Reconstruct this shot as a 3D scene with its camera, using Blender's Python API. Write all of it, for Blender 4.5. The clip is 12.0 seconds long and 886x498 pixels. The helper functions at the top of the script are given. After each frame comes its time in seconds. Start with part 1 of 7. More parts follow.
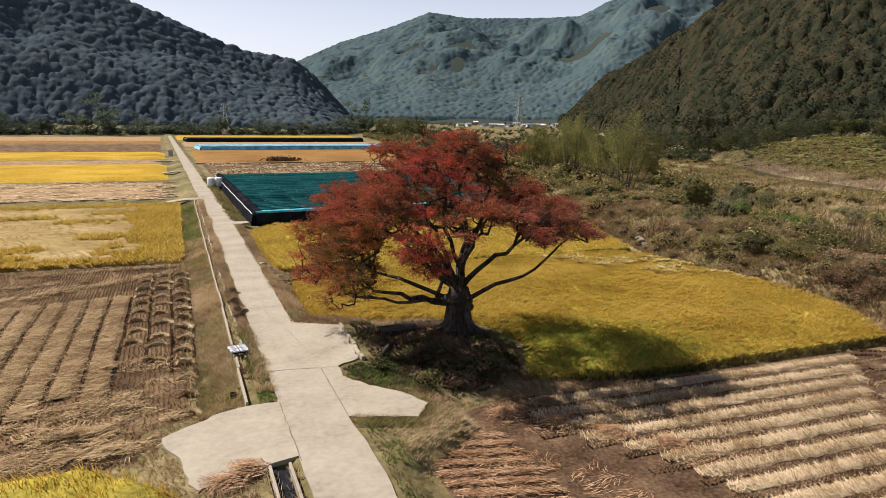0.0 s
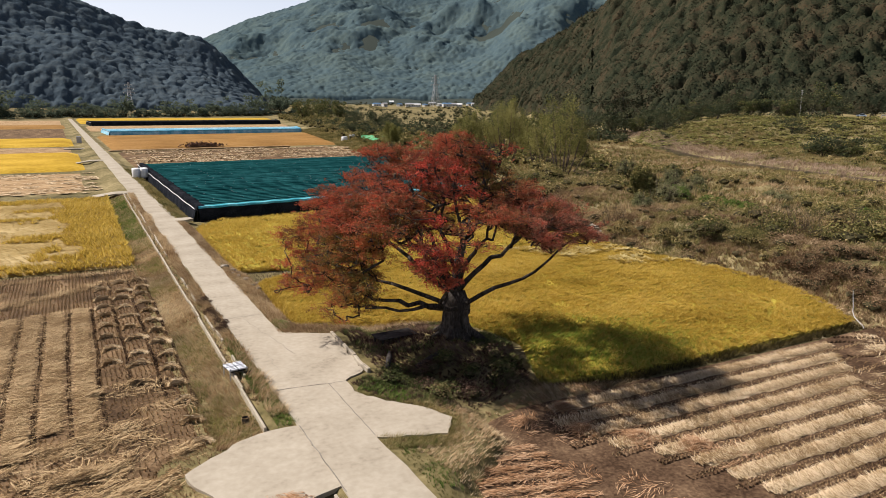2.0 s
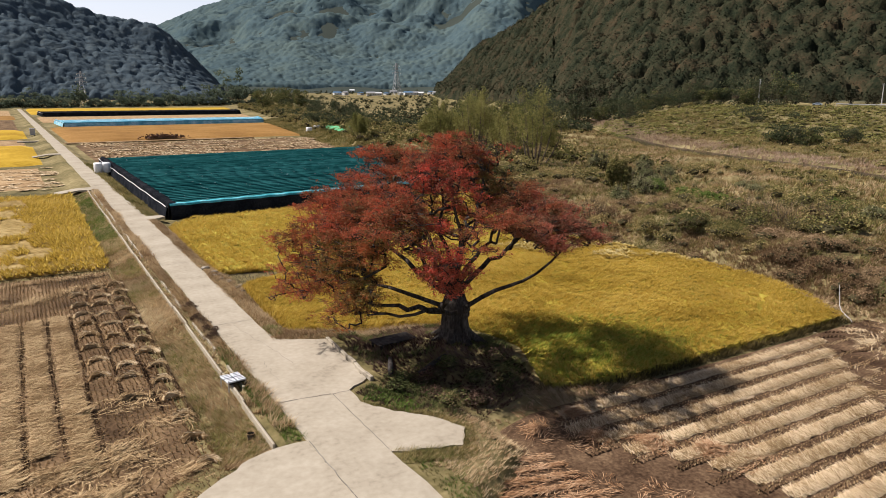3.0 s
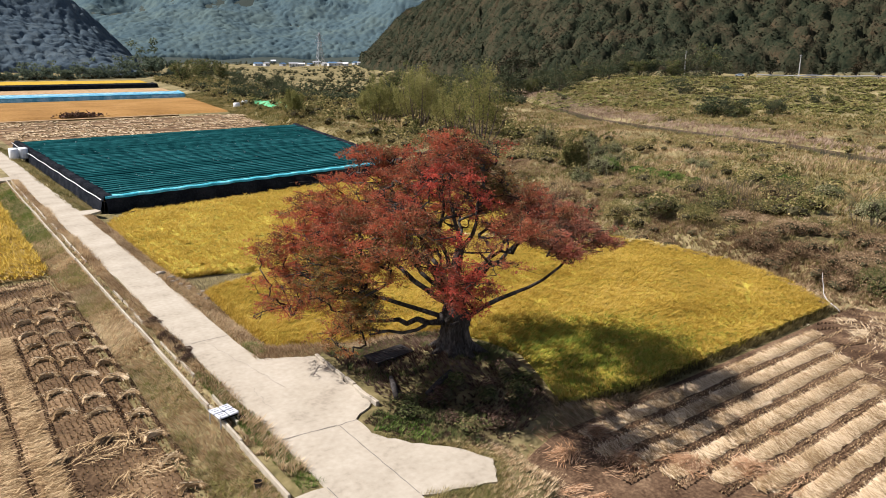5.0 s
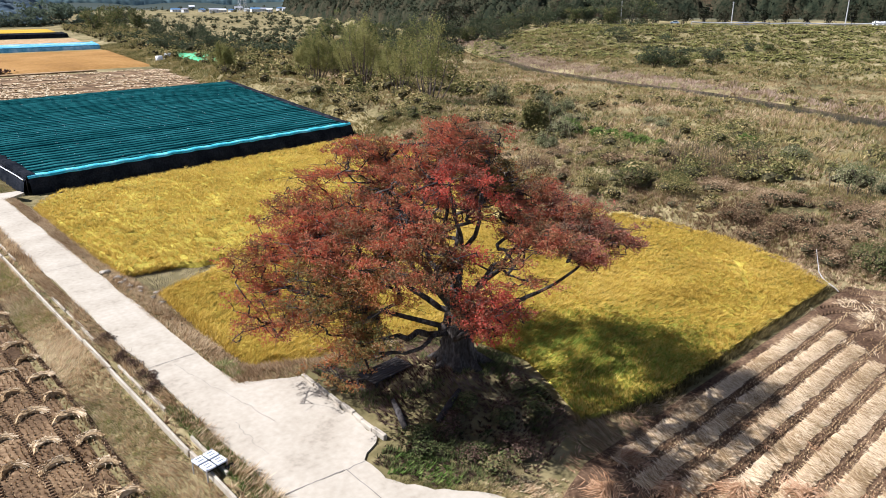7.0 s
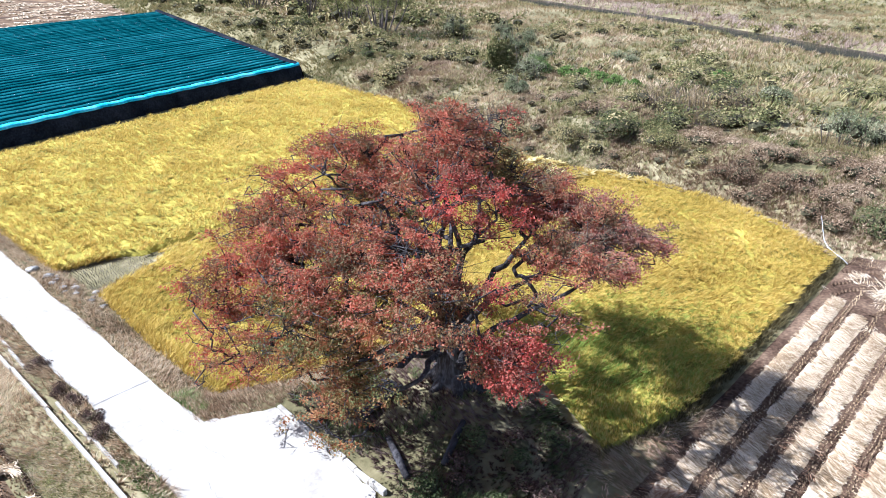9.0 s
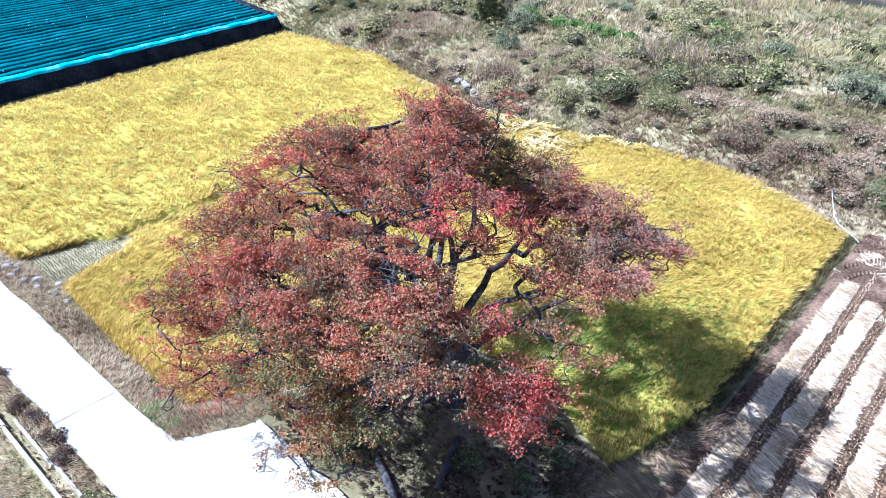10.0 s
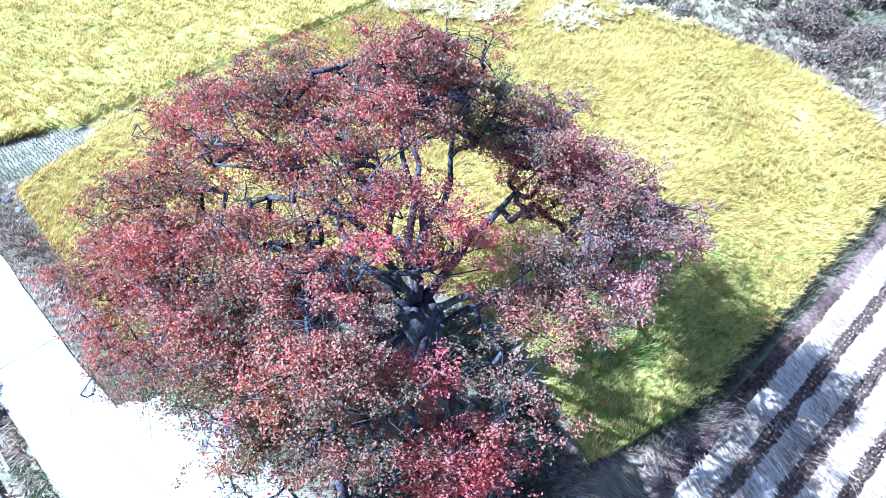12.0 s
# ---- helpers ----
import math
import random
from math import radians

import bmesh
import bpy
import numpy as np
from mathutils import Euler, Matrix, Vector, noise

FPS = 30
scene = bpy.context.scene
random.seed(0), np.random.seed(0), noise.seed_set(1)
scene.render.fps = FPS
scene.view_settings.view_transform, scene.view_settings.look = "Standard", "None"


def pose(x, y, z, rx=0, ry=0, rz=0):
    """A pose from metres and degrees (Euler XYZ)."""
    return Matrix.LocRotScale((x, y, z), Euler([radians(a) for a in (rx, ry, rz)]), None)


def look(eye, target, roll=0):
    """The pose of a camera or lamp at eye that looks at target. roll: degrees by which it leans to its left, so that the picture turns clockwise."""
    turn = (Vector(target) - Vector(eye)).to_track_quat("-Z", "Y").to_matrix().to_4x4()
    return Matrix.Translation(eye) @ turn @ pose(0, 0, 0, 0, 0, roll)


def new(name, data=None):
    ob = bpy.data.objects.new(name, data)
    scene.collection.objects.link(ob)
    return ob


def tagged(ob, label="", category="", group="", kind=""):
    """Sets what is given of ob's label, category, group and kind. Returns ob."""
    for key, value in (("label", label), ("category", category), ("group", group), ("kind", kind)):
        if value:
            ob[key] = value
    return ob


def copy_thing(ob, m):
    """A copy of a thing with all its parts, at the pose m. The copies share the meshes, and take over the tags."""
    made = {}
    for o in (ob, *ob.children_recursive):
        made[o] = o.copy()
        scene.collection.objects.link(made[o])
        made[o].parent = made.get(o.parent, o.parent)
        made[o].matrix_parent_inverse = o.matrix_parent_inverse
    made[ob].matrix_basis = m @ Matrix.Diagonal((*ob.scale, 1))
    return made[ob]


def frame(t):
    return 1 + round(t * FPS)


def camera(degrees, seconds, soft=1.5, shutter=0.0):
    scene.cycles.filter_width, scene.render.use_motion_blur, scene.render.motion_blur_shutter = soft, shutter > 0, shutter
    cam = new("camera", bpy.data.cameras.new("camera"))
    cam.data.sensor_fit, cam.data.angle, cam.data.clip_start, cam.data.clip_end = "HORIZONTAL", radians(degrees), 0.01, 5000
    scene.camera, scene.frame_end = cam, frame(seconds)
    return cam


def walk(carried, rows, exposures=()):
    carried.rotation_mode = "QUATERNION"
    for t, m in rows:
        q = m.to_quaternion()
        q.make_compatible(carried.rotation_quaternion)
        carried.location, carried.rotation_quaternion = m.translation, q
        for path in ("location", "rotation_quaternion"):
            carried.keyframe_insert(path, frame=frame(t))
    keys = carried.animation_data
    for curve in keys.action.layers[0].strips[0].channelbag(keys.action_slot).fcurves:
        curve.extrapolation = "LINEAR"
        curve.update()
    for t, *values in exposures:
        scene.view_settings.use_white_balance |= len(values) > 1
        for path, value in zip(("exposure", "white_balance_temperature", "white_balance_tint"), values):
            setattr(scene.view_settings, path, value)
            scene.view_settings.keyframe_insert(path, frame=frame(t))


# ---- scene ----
cam = camera(63.9, 12.0, 0.8, 0.3)
PATH = [
    (0, (0.778, 0.238, 14.466), (4.248, 9.452, 12.717), 0.58),
    (0.5, (-0.423, 0.997, 14.798), (3.332, 10.093, 13.022), 0.50),
    (1, (-1.589, 1.759, 15.159), (2.435, 10.725, 13.309), 0.43),
    (1.5, (-2.679, 2.574, 15.528), (1.599, 11.403, 13.592), 0.36),
    (2, (-3.667, 3.475, 15.895), (0.852, 12.164, 13.874), 0.29),
    (2.5, (-4.538, 4.483, 16.254), (0.211, 13.029, 14.154), 0.23),
    (3, (-5.283, 5.607, 16.606), (-0.313, 14.007, 14.430), 0.18),
    (5, (-6.968, 11.203, 18.017), (-1.205, 18.961, 15.448), 0.00),
    (5.5, (-7.061, 12.819, 18.397), (-1.127, 20.398, 15.685), -0.03),
    (6, (-7.016, 14.487, 18.795), (-0.927, 21.880, 15.920), -0.06),
    (6.5, (-6.826, 16.191, 19.212), (-0.598, 23.392, 16.155), -0.08),
    (7, (-6.482, 17.910, 19.647), (-0.134, 24.916, 16.390), -0.10),
    (9, (-3.337, 24.534, 21.476), (3.242, 30.745, 17.215), -0.14),
    (9.5, (-2.063, 26.014, 21.922), (4.477, 32.031, 17.336), -0.14),
    (10, (-0.591, 27.369, 22.352), (5.847, 33.197, 17.394), -0.13),
    (10.5, (1.063, 28.562, 22.761), (7.318, 34.210, 17.378), -0.12),
    (11, (2.873, 29.551, 23.152), (8.838, 35.030, 17.288), -0.11),
    (11.5, (4.791, 30.283, 23.530), (10.336, 35.605, 17.133), -0.09),
    (12, (6.750, 30.693, 23.910), (11.718, 35.871, 16.946), -0.06),
]
EXPOSURES = [(0, 0.50, 6200, 16), (3, 0.52, 6150, 16), (5, 0.86, 5900, 16), (7, 1.08, 5400, 16), (9, 1.58, 4650, 16), (10.5, 2.0, 4050, 16), (12, 2.26, 3650, 16)]
walk(cam, [(t, look(eye, target, roll)) for t, eye, target, roll in PATH], EXPOSURES)

# ---- world and sun ----
SUN_AZ, SUN_EL = -44.0, 46.0          # degrees east of +y, and above the horizon
world = bpy.data.worlds.new("sky")
scene.world = world
world.use_nodes = True
wn = world.node_tree.nodes
sky = wn.new("ShaderNodeTexSky")
sky.sky_type = "NISHITA"
sky.sun_disc = False
sky.sun_elevation = radians(SUN_EL)
sky.sun_rotation = radians(SUN_AZ)
sky.dust_density = 2.5
world.node_tree.links.new(sky.outputs[0], wn["Background"].inputs[0])
wn["Background"].inputs[1].default_value = 0.043
# white autumn haze low in the sky, all the way round
coord, split, low, veil, both = (wn.new(k) for k in ("ShaderNodeTexCoord", "ShaderNodeSeparateXYZ", "ShaderNodeMapRange", "ShaderNodeBackground", "ShaderNodeAddShader"))
low.interpolation_type = "SMOOTHSTEP"
for key, value in (("From Min", 0.02), ("From Max", 0.42), ("To Min", 0.46), ("To Max", 0.0)):
    low.inputs[key].default_value = value
veil.inputs[0].default_value = (0.93, 0.96, 1.0, 1)
wl = world.node_tree.links
wl.new(coord.outputs["Generated"], split.inputs[0])
wl.new(split.outputs["Z"], low.inputs["Value"])
wl.new(low.outputs[0], veil.inputs[1])
wl.new(wn["Background"].outputs[0], both.inputs[0])
wl.new(veil.outputs[0], both.inputs[1])
wl.new(both.outputs[0], wn["World Output"].inputs[0])
sun_data = bpy.data.lights.new("sun", "SUN")
sun_data.energy = 5.0
sun_data.angle = radians(0.5)
sun_data.color = (1.0, 0.93, 0.82)
sun = new("sun", sun_data)
sun_dir = Vector((math.sin(radians(SUN_AZ)) * math.cos(radians(SUN_EL)), math.cos(radians(SUN_AZ)) * math.cos(radians(SUN_EL)), math.sin(radians(SUN_EL))))
sun.matrix_world = look((0, 0, 80), Vector((0, 0, 80)) - sun_dir)

# ---- materials ----
RNG = np.random.default_rng(7)


def material(name, colours, scale=1.0, fine=12.0, rough=0.9, bump=0.3, island=0.0, translucent=0.0, stretch=(1, 1, 1), spec=0.05, bump_dist=0.05, metal=0.0, obrand=0.0, contrast=1.0, glow_through=None):
    """A noise-driven material: colours is a ramp of two to five base colours; island and obrand add variation per loose piece or per object."""
    m = bpy.data.materials.new(name)
    m.use_nodes = True
    n, l = m.node_tree.nodes, m.node_tree.links
    b = n["Principled BSDF"]
    b.inputs["Roughness"].default_value = rough
    b.inputs["Specular IOR Level"].default_value = spec
    b.inputs["Metallic"].default_value = metal
    geo = n.new("ShaderNodeNewGeometry")
    mp = n.new("ShaderNodeMapping")
    mp.inputs["Scale"].default_value = stretch
    l.new(geo.outputs["Position"], mp.inputs[0])
    big, small = n.new("ShaderNodeTexNoise"), n.new("ShaderNodeTexNoise")
    big.inputs["Scale"].default_value, small.inputs["Scale"].default_value = scale, fine
    big.inputs["Detail"].default_value, small.inputs["Detail"].default_value = 6, 5
    big.inputs["Roughness"].default_value = 0.6
    l.new(mp.outputs[0], big.inputs["Vector"])
    l.new(mp.outputs[0], small.inputs["Vector"])

    def maths(op, a, c):
        k = n.new("ShaderNodeMath")
        k.operation = op
        for i, v in enumerate((a, c)):
            if isinstance(v, (int, float)):
                k.inputs[i].default_value = v
            else:
                l.new(v, k.inputs[i])
        return k.outputs[0]

    f = maths("ADD", maths("MULTIPLY", maths("SUBTRACT", big.outputs[0], 0.5), 1.9 * contrast), maths("MULTIPLY", maths("SUBTRACT", small.outputs[0], 0.5), 1.1 * contrast))
    if island:
        f = maths("ADD", f, maths("MULTIPLY", maths("SUBTRACT", geo.outputs["Random Per Island"], 0.5), island))
    if obrand:
        info = n.new("ShaderNodeObjectInfo")
        f = maths("ADD", f, maths("MULTIPLY", maths("SUBTRACT", info.outputs["Random"], 0.5), obrand))
    f = maths("ADD", f, 0.5)
    ramp = n.new("ShaderNodeValToRGB")
    el = ramp.color_ramp.elements
    while len(el) < len(colours):
        el.new(0.5)
    for i, c in enumerate(colours):
        el[i].position = 0.12 + 0.76 * i / (len(colours) - 1)
        el[i].color = (*c, 1)
    l.new(f, ramp.inputs[0])
    l.new(ramp.outputs[0], b.inputs["Base Color"])
    if bump:
        bp = n.new("ShaderNodeBump")
        bp.inputs["Strength"].default_value, bp.inputs["Distance"].default_value = bump, bump_dist
        l.new(small.outputs[0], bp.inputs["Height"])
        l.new(bp.outputs[0], b.inputs["Normal"])
    if translucent:
        tr, mix = n.new("ShaderNodeBsdfTranslucent"), n.new("ShaderNodeMixShader")
        if glow_through:
            tint = n.new("ShaderNodeMix")
            tint.data_type, tint.blend_type = "RGBA", "MULTIPLY"
            tint.inputs["Factor"].default_value = 1.0
            tint.inputs["B"].default_value = (*glow_through, 1)
            l.new(ramp.outputs[0], tint.inputs["A"])
            l.new(tint.outputs["Result"], tr.inputs[0])
        else:
            l.new(ramp.outputs[0], tr.inputs[0])
        mix.inputs[0].default_value = translucent
        l.new(b.outputs[0], mix.inputs[1])
        l.new(tr.outputs[0], mix.inputs[2])
        l.new(mix.outputs[0], n["Material Output"].inputs[0])
    return m


M_GROUND = material("dry_grass_ground", [(0.0697, 0.0616, 0.0258), (0.139, 0.114, 0.0486), (0.213, 0.172, 0.0798), (0.303, 0.246, 0.125)], 0.06, 1.3, bump=0.6, bump_dist=0.3)


def forest_floor(m, lo, hi):
    """Leaf litter in place of grass where the ground climbs into the woods."""
    n, l = m.node_tree.nodes, m.node_tree.links
    b = n["Principled BSDF"]
    src = b.inputs["Base Color"].links[0].from_socket
    geo, sep, rng_, mix = n.new("ShaderNodeNewGeometry"), n.new("ShaderNodeSeparateXYZ"), n.new("ShaderNodeMapRange"), n.new("ShaderNodeMix")
    mix.data_type = "RGBA"
    l.new(geo.outputs["Position"], sep.inputs[0])
    l.new(sep.outputs["Z"], rng_.inputs["Value"])
    rng_.inputs["From Min"].default_value, rng_.inputs["From Max"].default_value = lo, hi
    l.new(rng_.outputs[0], mix.inputs["Factor"])
    l.new(src, mix.inputs["A"])
    mix.inputs["B"].default_value = (0.045, 0.055, 0.045, 1)
    l.new(mix.outputs["Result"], b.inputs["Base Color"])


forest_floor(M_GROUND, 10.5, 12.5)
M_CONCRETE = material("worn_concrete", [(0.239, 0.201, 0.149), (0.34, 0.295, 0.222), (0.389, 0.341, 0.261), (0.435, 0.383, 0.302)], 0.30, 3.0, 0.9, 0.10, bump_dist=0.02, contrast=0.7)
M_STUBBLE = material("stubble_soil", [(0.05, 0.03, 0.016), (0.105, 0.065, 0.034), (0.175, 0.112, 0.058), (0.28, 0.19, 0.105)], 0.25, 5.0, bump=0.6, bump_dist=0.08)
M_DARKSOIL = material("dark_stubble_soil", [(0.0342, 0.0192, 0.0111), (0.0745, 0.0444, 0.0252), (0.125, 0.0777, 0.0444), (0.198, 0.13, 0.074)], 0.3, 5.0, bump=0.8, bump_dist=0.1)
# dark colour for the shade inside bushes, put on lumps in their crowns
M_HEART = material("shade_inside_crowns", [(0.0284, 0.0257, 0.0121), (0.054, 0.0473, 0.0229), (0.081, 0.0675, 0.0351)], 0.5, 4.0, 0.95, 0.5)
M_TRACK = material("churned_track_soil", [(0.0346, 0.0202, 0.0116), (0.072, 0.0422, 0.023), (0.12, 0.0748, 0.0413), (0.192, 0.124, 0.072)], 0.5, 6.0, bump=0.6, bump_dist=0.05)
# stem colour darkened for the shaded edge of the rice
M_STEMSHADE = material("shaded_stem_bases", [(0.05, 0.04, 0.015), (0.10, 0.078, 0.03), (0.17, 0.13, 0.05)], 0.5, 5.0, 0.95, 0, island=0.5)
M_STRAW = material("pale_straw", [(0.213, 0.137, 0.0641), (0.467, 0.335, 0.181), (0.69, 0.548, 0.357)], 0.4, 9.0, island=1.2, bump=0.4)
M_DULLSTRAW = material("dull_straw", [(0.17, 0.103, 0.048), (0.32, 0.21, 0.105), (0.45, 0.315, 0.17)], 0.4, 9.0, island=0.8, bump=0.4)
M_TANSTRAW = material("tan_straw", [(0.15, 0.09, 0.042), (0.28, 0.182, 0.09), (0.41, 0.285, 0.152)], 0.4, 9.0, island=0.8, bump=0.4)
M_COMBED = material("combed_tan_straw", [(0.17, 0.105, 0.048), (0.33, 0.225, 0.112), (0.50, 0.365, 0.20)], 0.4, 9.0, island=0.9, bump=0.2)
M_REED = material("pale_reed", [(0.135, 0.0929, 0.0406), (0.243, 0.168, 0.0764), (0.342, 0.245, 0.117), (0.432, 0.323, 0.168)], 0.12, 2.0, 0.9, 0, island=0.6, translucent=0.2)
M_RICE = material("ripe_rice", [(0.321, 0.225, 0.0351), (0.51, 0.356, 0.0573), (0.596, 0.425, 0.0832), (0.653, 0.491, 0.134)], 0.12, 3.0, 0.8, 0, island=0.75, translucent=0.42, contrast=0.6)
# base kept darker than the plants, for shade in the gaps between them
M_RICE_BASE = material("rice_undergrowth", [(0.169, 0.143, 0.024), (0.339, 0.278, 0.0408), (0.484, 0.398, 0.066)], 0.3, 4.0, 0.85, 0.5, bump_dist=0.2)
M_LODGED = material("flattened_rice", [(0.23, 0.155, 0.05), (0.36, 0.26, 0.10), (0.46, 0.35, 0.165)], 0.15, 2.5, 0.85, 0.8, bump_dist=0.2, stretch=(0.5, 1, 1))
M_GOLD = material("far_ripe_rice", [(0.30, 0.18, 0.014), (0.42, 0.265, 0.022), (0.52, 0.335, 0.042)], 0.06, 1.0, bump=0.6, bump_dist=0.3)
M_ORANGE = material("ripe_orange_grain", [(0.191, 0.0977, 0.026), (0.261, 0.14, 0.039), (0.322, 0.181, 0.0585)], 0.05, 0.9, bump=0.6, bump_dist=0.3)
M_NET = material("teal_shade_net", [(0.00639, 0.0445, 0.0461), (0.0143, 0.0813, 0.0809), (0.0288, 0.125, 0.127)], 0.4, 6.0, 1.0, 0.4, stretch=(0.3, 1, 1), spec=0.0, obrand=0.35)
M_NETBLUE = material("bright_blue_net", [(0.08, 0.28, 0.40), (0.20, 0.45, 0.56), (0.50, 0.68, 0.74)], 0.3, 4.0, 0.7, 0.2, obrand=0.7)
M_NETLIP = material("cyan_net_hem", [(0.0396, 0.264, 0.317), (0.0792, 0.418, 0.486), (0.211, 0.572, 0.634)], 0.6, 5.0, 0.7, 0.3)
M_CLIP = material("pale_net_clip", [(0.245, 0.35, 0.364), (0.385, 0.462, 0.462)], 0.8, 5.0, 0.6, 0)
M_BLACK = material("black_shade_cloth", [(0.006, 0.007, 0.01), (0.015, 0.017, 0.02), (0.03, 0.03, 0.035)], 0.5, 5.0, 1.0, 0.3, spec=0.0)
M_BARK = material("dark_bark", [(0.02, 0.017, 0.014), (0.048, 0.041, 0.035), (0.115, 0.10, 0.088)], 1.2, 9.0, 0.95, 0.9, stretch=(1, 1, 0.35))
M_LEAF_RED = material("crimson_autumn_leaf", [(0.183, 0.107, 0.0639), (0.296, 0.132, 0.0776), (0.398, 0.132, 0.0821), (0.499, 0.151, 0.0957)], 0.5, 2.0, 0.6, 0, island=0.55, translucent=0.38, spec=0.08, contrast=1.5, glow_through=(1.4, 0.27, 0.27))
M_LEAF_BRICK = material("brick_autumn_leaf", [(0.152, 0.137, 0.0593), (0.254, 0.181, 0.0821), (0.347, 0.181, 0.0912), (0.427, 0.191, 0.1)], 0.4, 2.0, 0.6, 0, island=0.55, translucent=0.38, spec=0.08, contrast=1.5, glow_through=(1.4, 0.27, 0.27))
M_LEAF_BROWN = material("brown_autumn_leaf", [(0.125, 0.154, 0.0474), (0.212, 0.217, 0.0684), (0.293, 0.228, 0.0821), (0.373, 0.222, 0.0912)], 0.4, 2.0, 0.6, 0, island=0.55, translucent=0.38, spec=0.08, contrast=1.5, glow_through=(1.4, 0.27, 0.27))
M_LEAF_PLUM = material("plum_autumn_leaf", [(0.17, 0.148, 0.0892), (0.25, 0.189, 0.111), (0.33, 0.199, 0.123), (0.41, 0.209, 0.132)], 0.4, 2.0, 0.6, 0, island=0.55, translucent=0.38, spec=0.08, contrast=1.5, glow_through=(1.4, 0.27, 0.27))
M_WOODS = material("hill_woods_leaf", [(0.0145, 0.0184, 0.0108), (0.023, 0.0286, 0.0162), (0.0358, 0.0378, 0.0208), (0.0486, 0.0443, 0.0254), (0.0682, 0.0507, 0.0285)], 0.06, 0.7, 0.9, 0.9, bump_dist=0.9, island=0.12, translucent=0.2, spec=0.02)
# blue haze is painted into the next two leaf colours
M_HAZEHILL = material("haze_blue_hill_leaf", [(0.0889, 0.122, 0.149), (0.113, 0.15, 0.173), (0.141, 0.174, 0.184)], 0.05, 0.4, 0.95, 0.7, bump_dist=1.2, island=0.15, translucent=0.4, spec=0.0)
M_HAZEMOUNT = material("haze_blue_mountain_leaf", [(0.0883, 0.137, 0.157), (0.114, 0.167, 0.176), (0.144, 0.196, 0.183)], 0.012, 0.16, 0.95, 0.35, bump_dist=1.5, island=0.12, translucent=0.4, spec=0.0)
M_SHRUB = material("shrub_leaf", [(0.0905, 0.092, 0.0304), (0.182, 0.168, 0.057), (0.298, 0.244, 0.0951), (0.427, 0.329, 0.153)], 0.1, 1.0, 0.8, 0, island=0.6, translucent=0.18)
M_WILLOW = material("willow_leaf", [(0.123, 0.127, 0.0385), (0.224, 0.218, 0.066), (0.336, 0.299, 0.11)], 0.2, 1.0, 0.75, 0, island=0.6, translucent=0.35)
M_GREEN = material("green_weed_leaf", [(0.0672, 0.11, 0.0216), (0.134, 0.202, 0.042), (0.224, 0.276, 0.072)], 0.3, 3.0, 0.7, 0, island=0.6, translucent=0.3)
M_DRYWEED = material("dry_weed", [(0.24, 0.155, 0.082), (0.43, 0.30, 0.165), (0.56, 0.425, 0.25), (0.66, 0.53, 0.335)], 0.15, 2.0, 0.9, 0, island=0.7, translucent=0.25)
M_RUSSET = material("russet_brush", [(0.118, 0.0732, 0.0401), (0.218, 0.142, 0.0779), (0.325, 0.224, 0.124), (0.448, 0.33, 0.195)], 0.15, 1.5, 0.85, 0, island=0.6, translucent=0.22)
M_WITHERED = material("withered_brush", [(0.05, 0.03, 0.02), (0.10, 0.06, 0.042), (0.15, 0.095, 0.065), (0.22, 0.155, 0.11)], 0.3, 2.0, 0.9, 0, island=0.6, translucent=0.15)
# shrub green made darker, partly for the shade under the tree
M_DARKGREEN = material("dark_green_leaf", [(0.056, 0.0672, 0.0252), (0.098, 0.115, 0.0392), (0.154, 0.161, 0.056), (0.224, 0.168, 0.084)], 0.3, 1.5, 0.75, 0, island=0.6, translucent=0.3)
M_FOOT = material("foothill_leaf", [(0.035, 0.048, 0.026), (0.06, 0.075, 0.038), (0.095, 0.105, 0.052), (0.13, 0.12, 0.065)], 0.1, 0.8, 0.85, 0, island=0.5, translucent=0.25)
# hedge green greyed and lightened for haze
M_FARLEAF = material("hazy_hedge_leaf", [(0.075, 0.10, 0.07), (0.115, 0.145, 0.095), (0.16, 0.18, 0.12)], 0.1, 0.8, 0.85, 0, island=0.5, translucent=0.4)
M_PALEREED = material("pale_reed_bank", [(0.24, 0.165, 0.11), (0.38, 0.275, 0.19), (0.52, 0.40, 0.29)], 0.2, 2.0, 0.9, 0, island=0.6, translucent=0.3)
M_WATER = material("river_water", [(0.035, 0.03, 0.02), (0.05, 0.042, 0.03)], 0.1, 2.0, 0.12, 0.1, spec=0.5)
M_POLE = material("concrete_pole", [(0.38, 0.36, 0.33), (0.5, 0.48, 0.45)], 1.0, 5.0, 0.85, 0.1)
M_METAL = material("galvanised_steel", [(0.35, 0.36, 0.37), (0.5, 0.5, 0.5)], 1.0, 8.0, 0.45, 0.05, metal=0.6)
M_WHITE = material("white_plastic", [(0.66, 0.66, 0.64), (0.78, 0.78, 0.76)], 1.0, 6.0, 0.5, 0.1)


# ---- mesh helpers ----
def hash2(ix, iy, seed):
    h = np.sin(ix * 127.1 + iy * 311.7 + seed * 74.7) * 43758.5453
    return h - np.floor(h)


def vnoise(x, y, seed=0):
    """Smooth value noise, 0 to 1, on arrays."""
    ix, iy = np.floor(x), np.floor(y)
    fx, fy = x - ix, y - iy
    fx, fy = fx * fx * (3 - 2 * fx), fy * fy * (3 - 2 * fy)
    a, b = hash2(ix, iy, seed), hash2(ix + 1, iy, seed)
    c, d = hash2(ix, iy + 1, seed), hash2(ix + 1, iy + 1, seed)
    return (a * (1 - fx) + b * fx) * (1 - fy) + (c * (1 - fx) + d * fx) * fy


